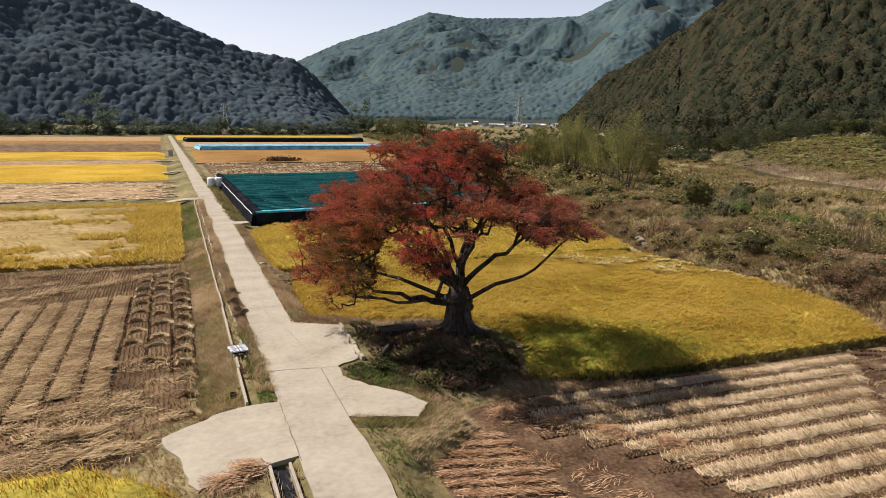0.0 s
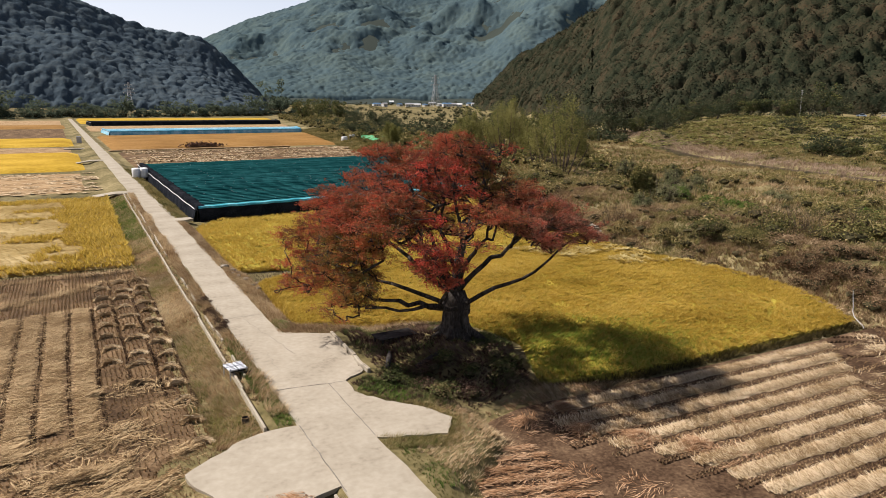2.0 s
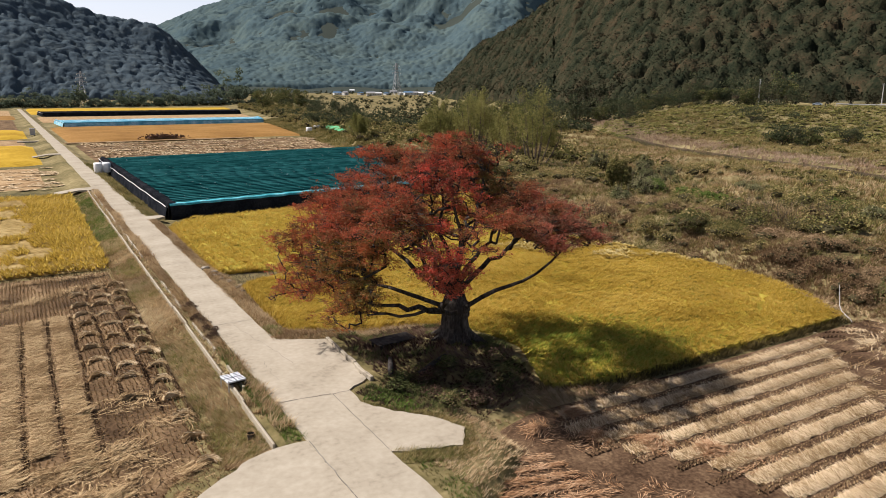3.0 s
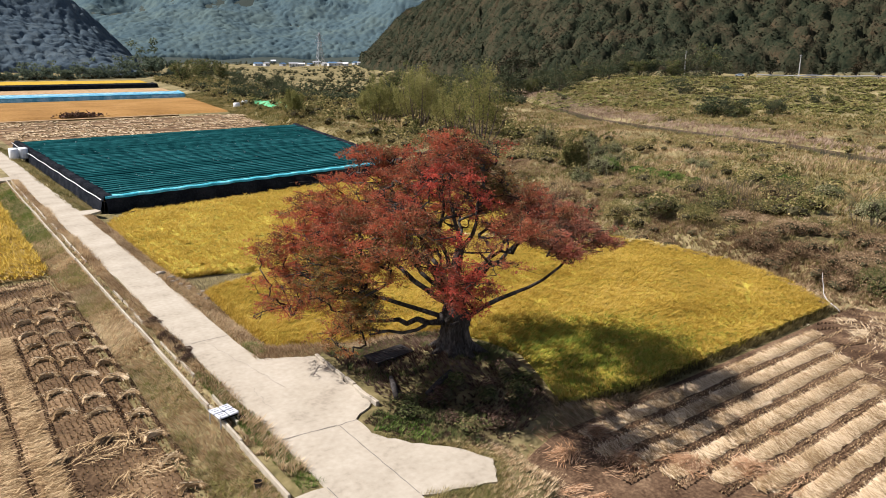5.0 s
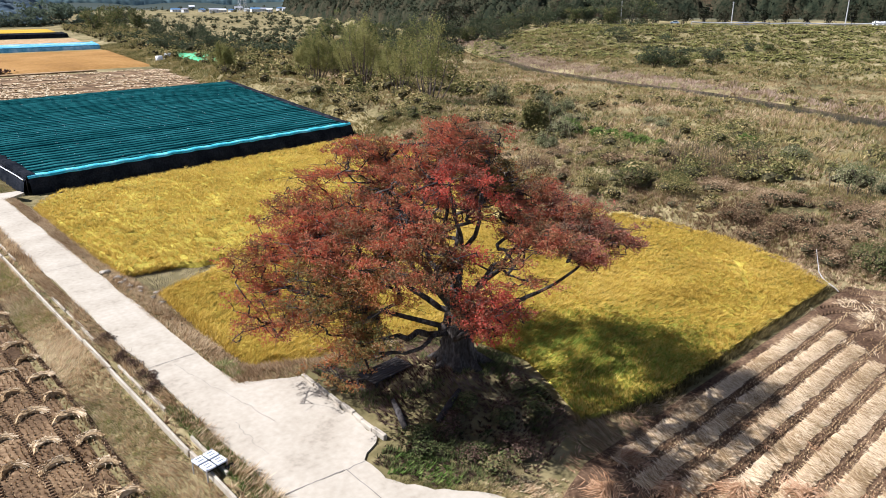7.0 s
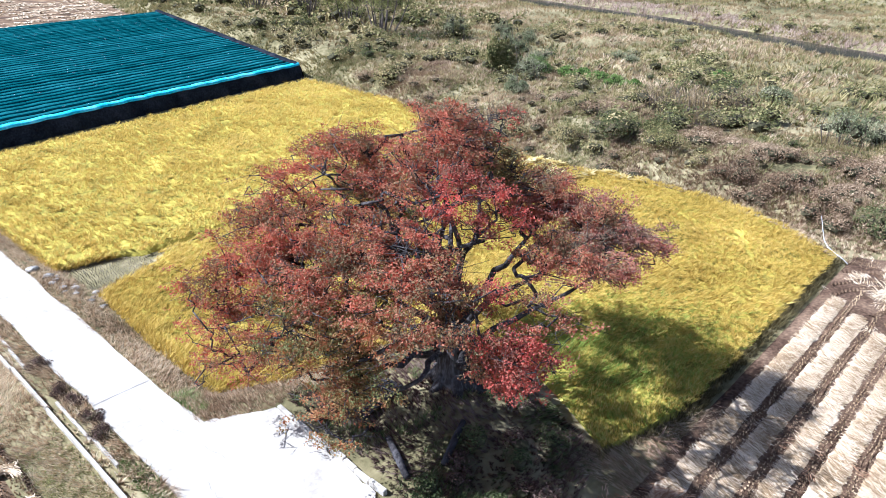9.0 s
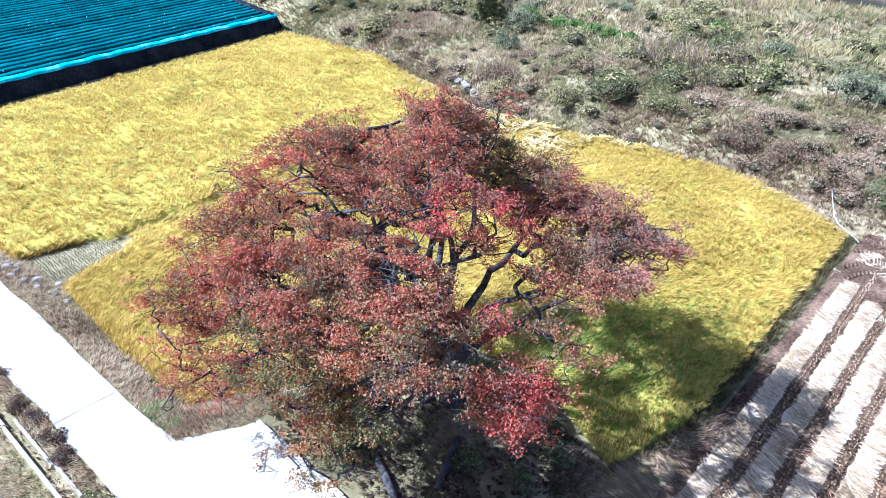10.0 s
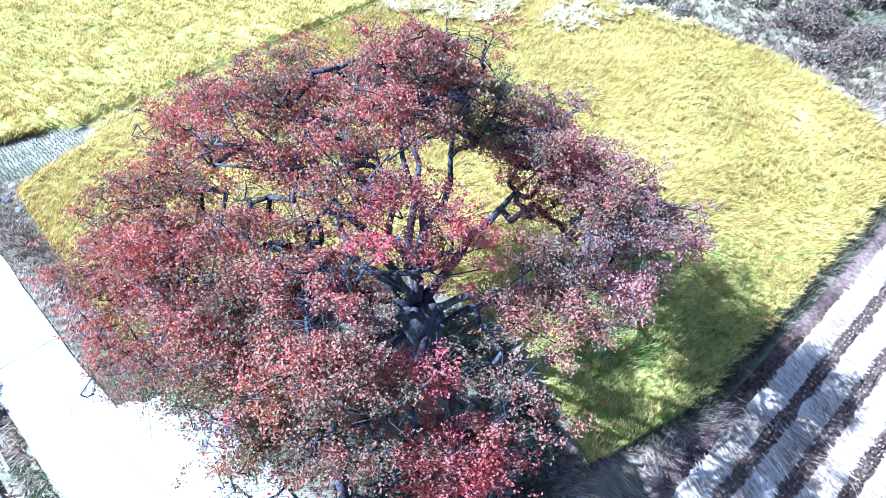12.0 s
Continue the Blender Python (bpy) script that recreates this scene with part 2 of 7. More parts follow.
def fbm(x, y, seed=0, octaves=4):
    total, amp, norm = 0.0, 1.0, 0.0
    for k in range(octaves):
        total = total + amp * vnoise(x * 2 ** k + 17.3 * k, y * 2 ** k - 9.1 * k, seed + k)
        norm += amp
        amp *= 0.5
    return total / norm


def np_mesh(name, verts, faces, mats, smooth=False, index=None):
    """A mesh from arrays; faces all have one number of corners."""
    verts, faces = np.asarray(verts, np.float32), np.asarray(faces, np.int32)
    me = bpy.data.meshes.new(name)
    me.vertices.add(len(verts))
    me.vertices.foreach_set("co", verts.ravel())
    k = faces.shape[1]
    me.loops.add(faces.size)
    me.loops.foreach_set("vertex_index", faces.ravel())
    me.polygons.add(len(faces))
    me.polygons.foreach_set("loop_start", np.arange(0, faces.size, k, dtype=np.int32))
    me.polygons.foreach_set("use_smooth", np.full(len(faces), smooth))
    for mt in (mats if isinstance(mats, (list, tuple)) else [mats]):
        me.materials.append(mt)
    if index is not None:
        me.polygons.foreach_set("material_index", np.asarray(index, np.int32))
    me.update(calc_edges=True)
    return me


def thing(name, label, category, group="", kind="", data=None):
    return tagged(new(name, data), label, category, group, kind)


def child(name, data, parent, label=""):
    ob = new(name, data)
    ob.parent = parent
    if label:
        ob["label"] = label
    return ob


def part(name, bm, mat, parent, label="", smooth=False):
    me = bpy.data.meshes.new(name)
    bm.normal_update()
    bm.to_mesh(me)
    bm.free()
    me.materials.append(mat)
    for p in me.polygons:
        p.use_smooth = smooth
    return child(name, me, parent, label)


def solid(name, bm, mat, label, category, group="", kind="", smooth=False):
    me = bpy.data.meshes.new(name)
    bm.normal_update()
    bm.to_mesh(me)
    bm.free()
    me.materials.append(mat)
    for p in me.polygons:
        p.use_smooth = smooth
    return thing(name, label, category, group, kind, me)


def box(bm, x0, x1, y0, y1, z0, z1, bevel=0.0, m=None):
    r = bmesh.ops.create_cube(bm, size=1)
    for v in r["verts"]:
        v.co = Vector(((x0 + x1) / 2 + v.co.x * (x1 - x0), (y0 + y1) / 2 + v.co.y * (y1 - y0), (z0 + z1) / 2 + v.co.z * (z1 - z0)))
        if m is not None:
            v.co = m @ v.co
    if bevel:
        es = {e for v in r["verts"] for e in v.link_edges}
        bmesh.ops.bevel(bm, geom=list(es), offset=bevel, segments=1, affect="EDGES")


def tube(bm, pts, radii, sides=6):
    rings = []
    pts = [Vector(p) for p in pts]
    for i, p in enumerate(pts):
        d = (pts[min(i + 1, len(pts) - 1)] - pts[max(i - 1, 0)]).normalized()
        a = d.orthogonal().normalized() if abs(d.z) > 0.9 else Vector((0, 0, 1)).cross(d).normalized()
        b = d.cross(a)
        rings.append([bm.verts.new(p + (a * math.cos(k * math.tau / sides) + b * math.sin(k * math.tau / sides)) * radii[i]) for k in range(sides)])
    for r, q in zip(rings, rings[1:]):
        for k in range(sides):
            bm.faces.new((r[k], r[(k + 1) % sides], q[(k + 1) % sides], q[k]))
    bm.faces.new(rings[0][::-1])
    bm.faces.new(rings[-1])


def stamp(tv, tf, pos, scale, spin, lean=None, lean_dir=None):
    """Copies of a small template (tv, tf) at pos, scaled (n,3), spun about z and leaning, as one pair of arrays."""
    n = len(pos)
    v = tv[None] * scale[:, None, :]
    if lean is not None:
        v = v.copy()
        v[:, :, 0] += v[:, :, 2] * (lean * np.cos(lean_dir - spin))[:, None]
        v[:, :, 1] += v[:, :, 2] * (lean * np.sin(lean_dir - spin))[:, None]
    c, s = np.cos(spin)[:, None], np.sin(spin)[:, None]
    out = np.stack([v[:, :, 0] * c - v[:, :, 1] * s, v[:, :, 0] * s + v[:, :, 1] * c, v[:, :, 2]], 2) + pos[:, None, :]
    faces = tf[None] + (np.arange(n) * len(tv))[:, None, None]
    return out.reshape(-1, 3), faces.reshape(-1, tf.shape[1])


def cards(centres, normals, size, rng, flat=0.0):
    """One bent leaf card at each centre, square to its normal: arrays of quads."""
    n = len(centres)
    r = rng.normal(size=(n, 3))
    a = np.cross(normals, r)
    a /= np.linalg.norm(a, axis=1)[:, None] + 1e-9
    b = np.cross(normals, a)
    sz = (size * rng.uniform(0.6, 1.4, n))[:, None]
    bend = normals * sz * 0.25
    v = np.stack([centres - a * sz * 0.5, centres - b * sz * 0.32 + bend, centres + a * sz * 0.5, centres + b * sz * 0.32 + bend], 1)
    return v.reshape(-1, 3), np.arange(4 * n, dtype=np.int32).reshape(n, 4)


def unit(v):
    return v / (np.linalg.norm(v, axis=-1, keepdims=True) + 1e-9)


def crown_template(rng, count, size, blobs=6):
    """A crown of unit radius: cards on the shells of a few lumps. Returns verts, quads; base of the crown at z = 0."""
    cs = np.stack([rng.uniform(-0.5, 0.5, blobs), rng.uniform(-0.5, 0.5, blobs), rng.uniform(0.35, 1.15, blobs)], 1)
    rs = rng.uniform(0.38, 0.6, blobs)
    which = rng.integers(0, blobs, count)
    d = unit(rng.normal(size=(count, 3)) + np.array([0, 0, 0.35]))
    c = cs[which] + d * (rs[which] * rng.uniform(0.75, 1.05, count))[:, None]
    nrm = unit(d + 0.28 * rng.normal(size=(count, 3)))
    v, f = cards(c, nrm, size, rng)
    # a dark lump that stands in for shade inside the crown, and stops light
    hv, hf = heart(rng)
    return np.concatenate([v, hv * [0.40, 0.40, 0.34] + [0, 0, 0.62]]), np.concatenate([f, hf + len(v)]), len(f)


def heart(rng):
    """A rough closed lump of quads, of unit radius."""
    k = np.array([(x, y, z) for x in (-1, 1) for y in (-1, 1) for z in (-1, 1)], float) / math.sqrt(3) * rng.uniform(0.85, 1.15, (8, 1))
    tips = np.array([(1, 0, 0), (-1, 0, 0), (0, 1, 0), (0, -1, 0), (0, 0, 1), (0, 0, -1)], float) * rng.uniform(0.9, 1.1, (6, 1))
    v = np.concatenate([k, tips])
    # corner index: 4 for +x, 2 for +y, 1 for +z; each edge of the cube with its two face tips makes one quad
    f = []
    for a in range(8):
        for bit, face_bits in ((4, (2, 1)), (2, (4, 1)), (1, (4, 2))):
            b = a | bit
            if a & bit:
                continue
            t = [8 + {4: 0, 2: 2, 1: 4}[q] + (0 if a & q else 1) for q in face_bits]
            f.append((a, t[0], b, t[1]))
    return v, np.array(f)


# ---- ground ----
def shear(y):
    return -0.0155 * np.maximum(0, np.asarray(y, float) - 110)


def sstep(a, b, x):
    t = np.clip((x - a) / (b - a), 0, 1)
    return t * t * (3 - 2 * t)


LEFT_SKY = ([-180, -100, -60, -30, -10.2, -2.4, 0.2, 3.6, 5.6, 9.0, 10.7, 12.4, 13.6, 180], [0, 0, 7, 10, 9.8, 8.1, 7.15, 5.7, 5.0, 4.55, 3.2, 1.3, 0, 0])
MID_SKY = ([-180, -5, 0, 9.0, 12.4, 16.3, 19.4, 22.5, 28.0, 31.0, 33.0, 38, 50, 70, 180], [0, 0, 2.5, 4.55, 6.1, 7.35, 8.5, 8.1, 8.1, 8.2, 9.2, 10, 10, 0, 0])
RIGHT_SKY = ([-180, 29.5, 30.2, 32.6, 36.2, 38.2, 41.5, 50, 60, 100, 140, 180], [0, 0, 0.3, 3.0, 5.3, 6.6, 8.7, 13, 15, 15, 0, 0])
RIGHT_FOOT = ([-180, 30, 36, 40, 44, 70, 180], [1000, 1000, 650, 500, 455, 430, 430])


def hills(x, y):
    az, r = np.degrees(np.arctan2(x, y)), np.hypot(x, y) + 1e-6
    out = np.zeros_like(r)
    gully = fbm(x / 260, y / 260, 5, 4)
    for (ax, el), foot, ridge, trees in ((LEFT_SKY, 850, 1120, 11), (MID_SKY, 1650, 2600, 52), (RIGHT_SKY, np.interp(az, *RIGHT_FOOT), np.interp(az, *RIGHT_FOOT) + 480, 18)):
        e = np.interp(az, ax, el)
        top = np.where(e > 0, np.maximum(0, ridge * np.tan(np.radians(e)) + (14 - trees) * np.clip(e, 0, 1)), 0)
        t = np.clip((r - foot) / (ridge - foot), 0, 1)
        rise = t * (1 - 1.5 * (gully - 0.5) * np.sin(math.pi * t))
        fall = 1 - 0.7 * sstep(ridge, ridge * 1.6, r)
        out = np.maximum(out, top * rise * fall)
    return out


def ground_z(x, y):
    x, y = np.asarray(x, float), np.asarray(y, float)
    xs = x - shear(y)
    z = np.full(np.broadcast(x, y).shape, -0.95)
    # the road's bank
    wide = 4.4 * sstep(27, 31.5, y) * (1 - sstep(50, 53.5, y))
    bank = sstep(1.3, 4.6, xs) * (1 - sstep(8.7, 10.6, xs - wide))
    z = z + bank * 0.85
    slab_fill = sstep(-2.4, 0.5, x) * (1 - sstep(5, 6, x)) * sstep(24.5, 28, y) * (1 - sstep(35.2, 38.5, y))
    z = np.maximum(z, -0.95 + 0.60 * slab_fill)
    z = z - 0.55 * np.exp(-((x - 4.4) / 0.22) ** 2) * (y < 29.7)
    # the mound under the tree
    mound = np.exp(-(((x - 17.0) / 4.6) ** 2 + ((y - 43.8) / 5.6) ** 2))
    z = np.maximum(z, -0.95 + 1.35 * mound + 0.25 * (fbm(x / 2, y / 2, 6, 3) - 0.5) * sstep(0.1, 0.4, mound))
    # the levee beside the paddies, the rough river flat, the river and the far embankment
    off = x - levee_edge(y)
    wild = sstep(0, 4, off)
    rough = (fbm(x / 14, y / 14, 1, 4) - 0.5) * 2.2 + (fbm(x / 3.4, y / 3.4, 2, 3) - 0.5) * 2.0
    rise = np.interp(off, [0, 4, 8, 18, 30, 45, 80, 110], [0, 1.7, 2.5, 2.2, 1.4, 0.4, -0.8, -0.5]) * (1 - 0.6 * sstep(150, 320, y))
    r, az = np.hypot(x, y), np.degrees(np.arctan2(x, y))
    far = 11.0 * sstep(300, 392, r) * sstep(40, 50, az)
    z = z + wild * (rough * (1 - 0.6 * sstep(300, 400, r)) * (1 - 0.75 * np.exp(-((x - river_x(y)) / 16) ** 2)) + rise + far)
    z = z + 0.02 * np.maximum(0, r - 720) * sstep(200, 500, y)
    river = np.exp(-((x - river_x(y)) / 6.0) ** 4)
    z = z - river * 1.6 * (y < 420)
    return z + hills(x, y)


def levee_edge(y):
    return np.where(y < 30, 54 + 0.25 * (30 - y), np.where(y < 110, np.interp(y, [30, 38, 46, 60, 72, 84, 110], [54, 52.3, 54.2, 53.2, 53.5, 57, 61]), 62 + 0.185 * (y - 110)))


def river_x(y):
    return np.interp(y, [-200, 40, 67, 110, 140, 180, 240, 337, 420], [130, 140, 148, 166, 172, 184, 220, 287, 330])


def spaced(lo, hi, dlo, dhi, step, grow):
    a = list(np.arange(dlo, dhi, step))
    s, v = step, a[-1]
    while v < hi:
        s *= grow
        v += s
        a.append(min(v, hi))
    s, v = step, a[0]
    b = []
    while v > lo:
        s *= grow
        v -= s
        b.append(max(v, lo))
    return np.array(b[::-1] + a)


GX, GY = spaced(-4200, 4200, -4, 84, 0.7, 1.055), spaced(-3000, 4600, 24, 100, 0.75, 1.05)
gx, gy = np.meshgrid(GX, GY)
gz = ground_z(gx, gy)
nx, ny = len(GX), len(GY)
idx = np.arange(nx * ny).reshape(ny, nx)
gf = np.stack([idx[:-1, :-1], idx[:-1, 1:], idx[1:, 1:], idx[1:, :-1]], 2).reshape(-1, 4)
thing("ground", "valley ground of dry grass, weeds and wooded slopes", "ground", kind="structure", data=np_mesh("ground", np.stack([gx, gy, gz], 2).reshape(-1, 3), gf, M_GROUND, True))


# ---- road and slabs ----
def slab(name, pts, top, thick, mat, label, category, kind="structure", ragged_by=0.0):
    """A flat plate with the outline pts; top is a height or a function of x, y."""
    bm = bmesh.new()
    if ragged_by:
        r = np.random.default_rng(len(pts))
        out = []
        for (ax, ay), (bx, by) in zip(pts, pts[1:] + pts[:1]):
            n = max(1, int(math.hypot(bx - ax, by - ay) / 0.45))
            for k in range(n):
                j = ragged_by * r.normal(size=2) * (0.4 if k == 0 else 1)
                out.append((ax + (bx - ax) * k / n + j[0], ay + (by - ay) * k / n + j[1]))
        pts = out
    vs = [bm.verts.new((x, y, top(x, y) if callable(top) else top)) for x, y in pts]
    f = bm.faces.new(vs)
    bm.normal_update()
    if f.normal.z < 0:
        f.normal_flip()
    r = bmesh.ops.extrude_face_region(bm, geom=[f])
    for v in r["geom"]:
        if isinstance(v, bmesh.types.BMVert):
            v.co.z -= thick
    bmesh.ops.recalc_face_normals(bm, faces=bm.faces)
    return solid(name, bm, mat, label, category, kind=kind)


def road_mesh():
    ys = np.concatenate([np.arange(-30, 130, 1.0), np.arange(130, 760, 6.0)])
    wob = (fbm(ys / 3, ys * 0, 31, 3) - 0.5) * 0.35
    wob2 = (fbm(ys / 3, ys * 0 + 9, 32, 3) - 0.5) * 0.35
    rows = []
    for x0, z0 in ((5.2, -0.14), (5.2, 0.0), (6.7, 0.03), (8.25, 0.0), (8.25, -0.14)):
        w = wob if x0 < 6 else wob2 if x0 > 7 else 0 * ys
        rows.append(np.stack([x0 + w + shear(ys), ys, np.full(len(ys), z0)], 1))
    v = np.concatenate(rows)
    n = len(ys)
    f = [(k * n + i, (k + 1) * n + i, (k + 1) * n + i + 1, k * n + i + 1) for k in range(4) for i in range(n - 1)]
    return np_mesh("road", v, f, M_CONCRETE)


thing("road", "narrow pale worn concrete farm road between fields", "road", kind="structure", data=road_mesh())
slab("apron", [(7.4, 33.3), (8.2, 33.2), (11.5, 32.0), (12.6, 33.6), (11.7, 35.6), (10.3, 37.0), (9.25, 39.0), (9.3, 40.7), (10.9, 41.8), (11.3, 49.5), (8.3, 51.0), (7.4, 51.0)], -0.012, 0.2, M_CONCRETE, "pale concrete apron beside the road by the tree", "pavement", ragged_by=0.07)
slab("culvert_slab", [(5.3, 29.8), (5.3, 36.2), (4.6, 36.35), (3.75, 36.4), (2.3, 36.05), (0.75, 35.1), (-0.5, 34.2), (-0.35, 33.2), (0.1, 32.3), (0.4, 31.2), (0.6, 29.2), (1.0, 28.5), (2.6, 29.2), (3.8, 29.5)], lambda x, y: -0.015 - 0.05 * (5.3 - x), 0.22, M_CONCRETE, "pale concrete slab bridging the canal into the field", "pavement", ragged_by=0.06)


# ---- fields ----
def field(name, pts, z, mat, label, category="field", relief=0.05, cell=0.6, kind="structure"):
    """A field with a rough top of small relief and a skirt down into the ground, cut to the outline pts."""
    pts = np.array(pts, float)
    lo, hi = pts.min(0), pts.max(0)
    n = max(2, int((hi[0] - lo[0]) / cell)), max(2, int((hi[1] - lo[1]) / cell))
    # outline as left and right edges over y
    ys = np.linspace(lo[1], hi[1], n[1] + 1)
    left, right = edges_at(pts, ys)
    u = np.linspace(0, 1, n[0] + 1)
    x = left[:, None] * (1 - u) + right[:, None] * u
    y = np.repeat(ys[:, None], n[0] + 1, 1)
    zz = z + (fbm(x / 2.2, y / 2.2, 11, 3) - 0.5) * 2 * relief
    if mat is M_RICE_BASE and cell < 1:
        zz = zz + (fbm(x / 0.55, y / 0.8, 12, 2) - 0.5) * 0.30
    border = np.minimum(np.minimum(x - left[:, None], right[:, None] - x), np.minimum(y - lo[1], hi[1] - y))
    zz = np.where(border < cell * 0.3, -1.2, zz)
    m0, m1 = n[1] + 1, n[0] + 1
    ii = np.arange(m0 * m1).reshape(m0, m1)
    f = np.stack([ii[:-1, :-1], ii[:-1, 1:], ii[1:, 1:], ii[1:, :-1]], 2).reshape(-1, 4)
    return thing(name, label, category, kind=kind, data=np_mesh(name, np.stack([x, y, zz], 2).reshape(-1, 3), f, mat, True))


def edges_at(pts, ys):
    """Left and right edge of a polygon at each y."""
    left, right = np.full(len(ys), np.inf), np.full(len(ys), -np.inf)
    for a, b in zip(pts, np.roll(pts, -1, 0)):
        if a[1] == b[1]:
            continue
        t = (ys - a[1]) / (b[1] - a[1])
        on = (t >= -1e-9) & (t <= 1 + 1e-9)
        x = a[0] + t * (b[0] - a[0])
        left, right = np.where(on, np.minimum(left, x), left), np.where(on, np.maximum(right, x), right)
    return left, right


R1 = [(20.0, 36.6), (26, 35.2), (48.7, 35.3), (52, 40.6), (53.6, 46), (54, 53), (52.5, 60), (52.0, 68), (50, 71.4), (45, 71.7), (16.5, 71.3), (14.8, 69.4), (11, 68.2), (10.4, 60), (10.5, 53.8), (13.5, 52.2), (21.5, 50), (22.8, 43)]
R2 = [(15.5, 72.2), (14.0, 73.6), (10.0, 74.2), (9.6, 85), (10.4, 101), (13.5, 104.9), (59.5, 111.5), (59.6, 92), (56, 84), (53, 72.6)]
field("rice_paddy", R1, -0.58, M_RICE_BASE, "golden ripe rice standing in a paddy beside the tree", relief=0.07, cell=0.4)
field("rice_paddy", R2, -0.45, M_RICE_BASE, "golden ripe rice standing in a paddy before the shade nets", relief=0.07, cell=0.5)
field("stubble_field", [(10.6, -10), (62, -10), (55, 26), (50.5, 35.0), (19, 35.0), (13.6, 33.4), (10.6, 30)], -0.82, M_DARKSOIL, "harvested paddy with rows of pale cut straw", relief=0.05)
field("stubble_field", [(-80, 32.6), (1.3, 32.6), (1.4, 81.3), (-80, 81.3)], -0.82, M_STUBBLE, "harvested paddy with stubble lines and straw tufts", relief=0.05, cell=0.8)


def band(name, y0, y1, side, z, mat, label, relief=0.08, cell=4.0):
    if side < 0:
        pts = [(-260, y0), (1.3 + float(shear(y0)), y0), (1.3 + float(shear(y1)), y1), (-260, y1)]
    else:
        pts = [(10.5 + float(shear(y0)), y0), (62 + 0.185 * (y0 - 110), y0), (62 + 0.185 * (y1 - 110), y1), (10.5 + float(shear(y1)), y1)]
    return field(name, pts, z, mat, label, relief=relief, cell=cell)


field("rice_paddy", [(-80, 82), (1.2, 82), (1.0, 139), (-80, 139)], -0.6, M_LODGED, "ripe rice paddy partly flattened to pale straw", relief=0.15, cell=0.8)
field("rice_paddy", [(-40, -10), (0.2, -10), (0.3, 29), (-3.6, 32.3), (-40, 32.0)], -0.2, M_RICE_BASE, "golden ripe rice standing beside the harvested field", relief=0.12, cell=0.6)
band("stubble_field", 150, 194, -1, -0.8, M_DULLSTRAW, "tan harvested paddy with faint rows")
band("rice_paddy", 197, 262, -1, -0.1, M_GOLD, "golden ripe rice paddy in a long band")
band("stubble_field", 264, 301, -1, -0.8, M_TANSTRAW, "pale harvested paddy in a long band")
band("rice_paddy", 303, 362, -1, -0.1, M_GOLD, "golden ripe rice paddy in a long band")
band("stubble_field", 364, 494, -1, -0.8, M_STUBBLE, "brown harvested paddy with faint rows")
band("grain_field", 496, 560, -1, -0.3, M_ORANGE, "orange ripe grain field in a long band")
band("stubble_field", 562, 700, -1, -0.8, M_DULLSTRAW, "pale harvested paddy in a long band")
band("stubble_field", 196, 267, 1, -0.6, M_STUBBLE, "harvested paddy strewn with pale straw")
band("grain_field", 278, 385, 1, -0.3, M_ORANGE, "orange ripe grain field in a long band")
band("stubble_field", 447, 536, 1, -0.6, M_DULLSTRAW, "pale harvested paddy in a long band")
band("rice_paddy", 592, 840, 1, -0.3, M_GOLD, "golden ripe rice paddy in a long band")


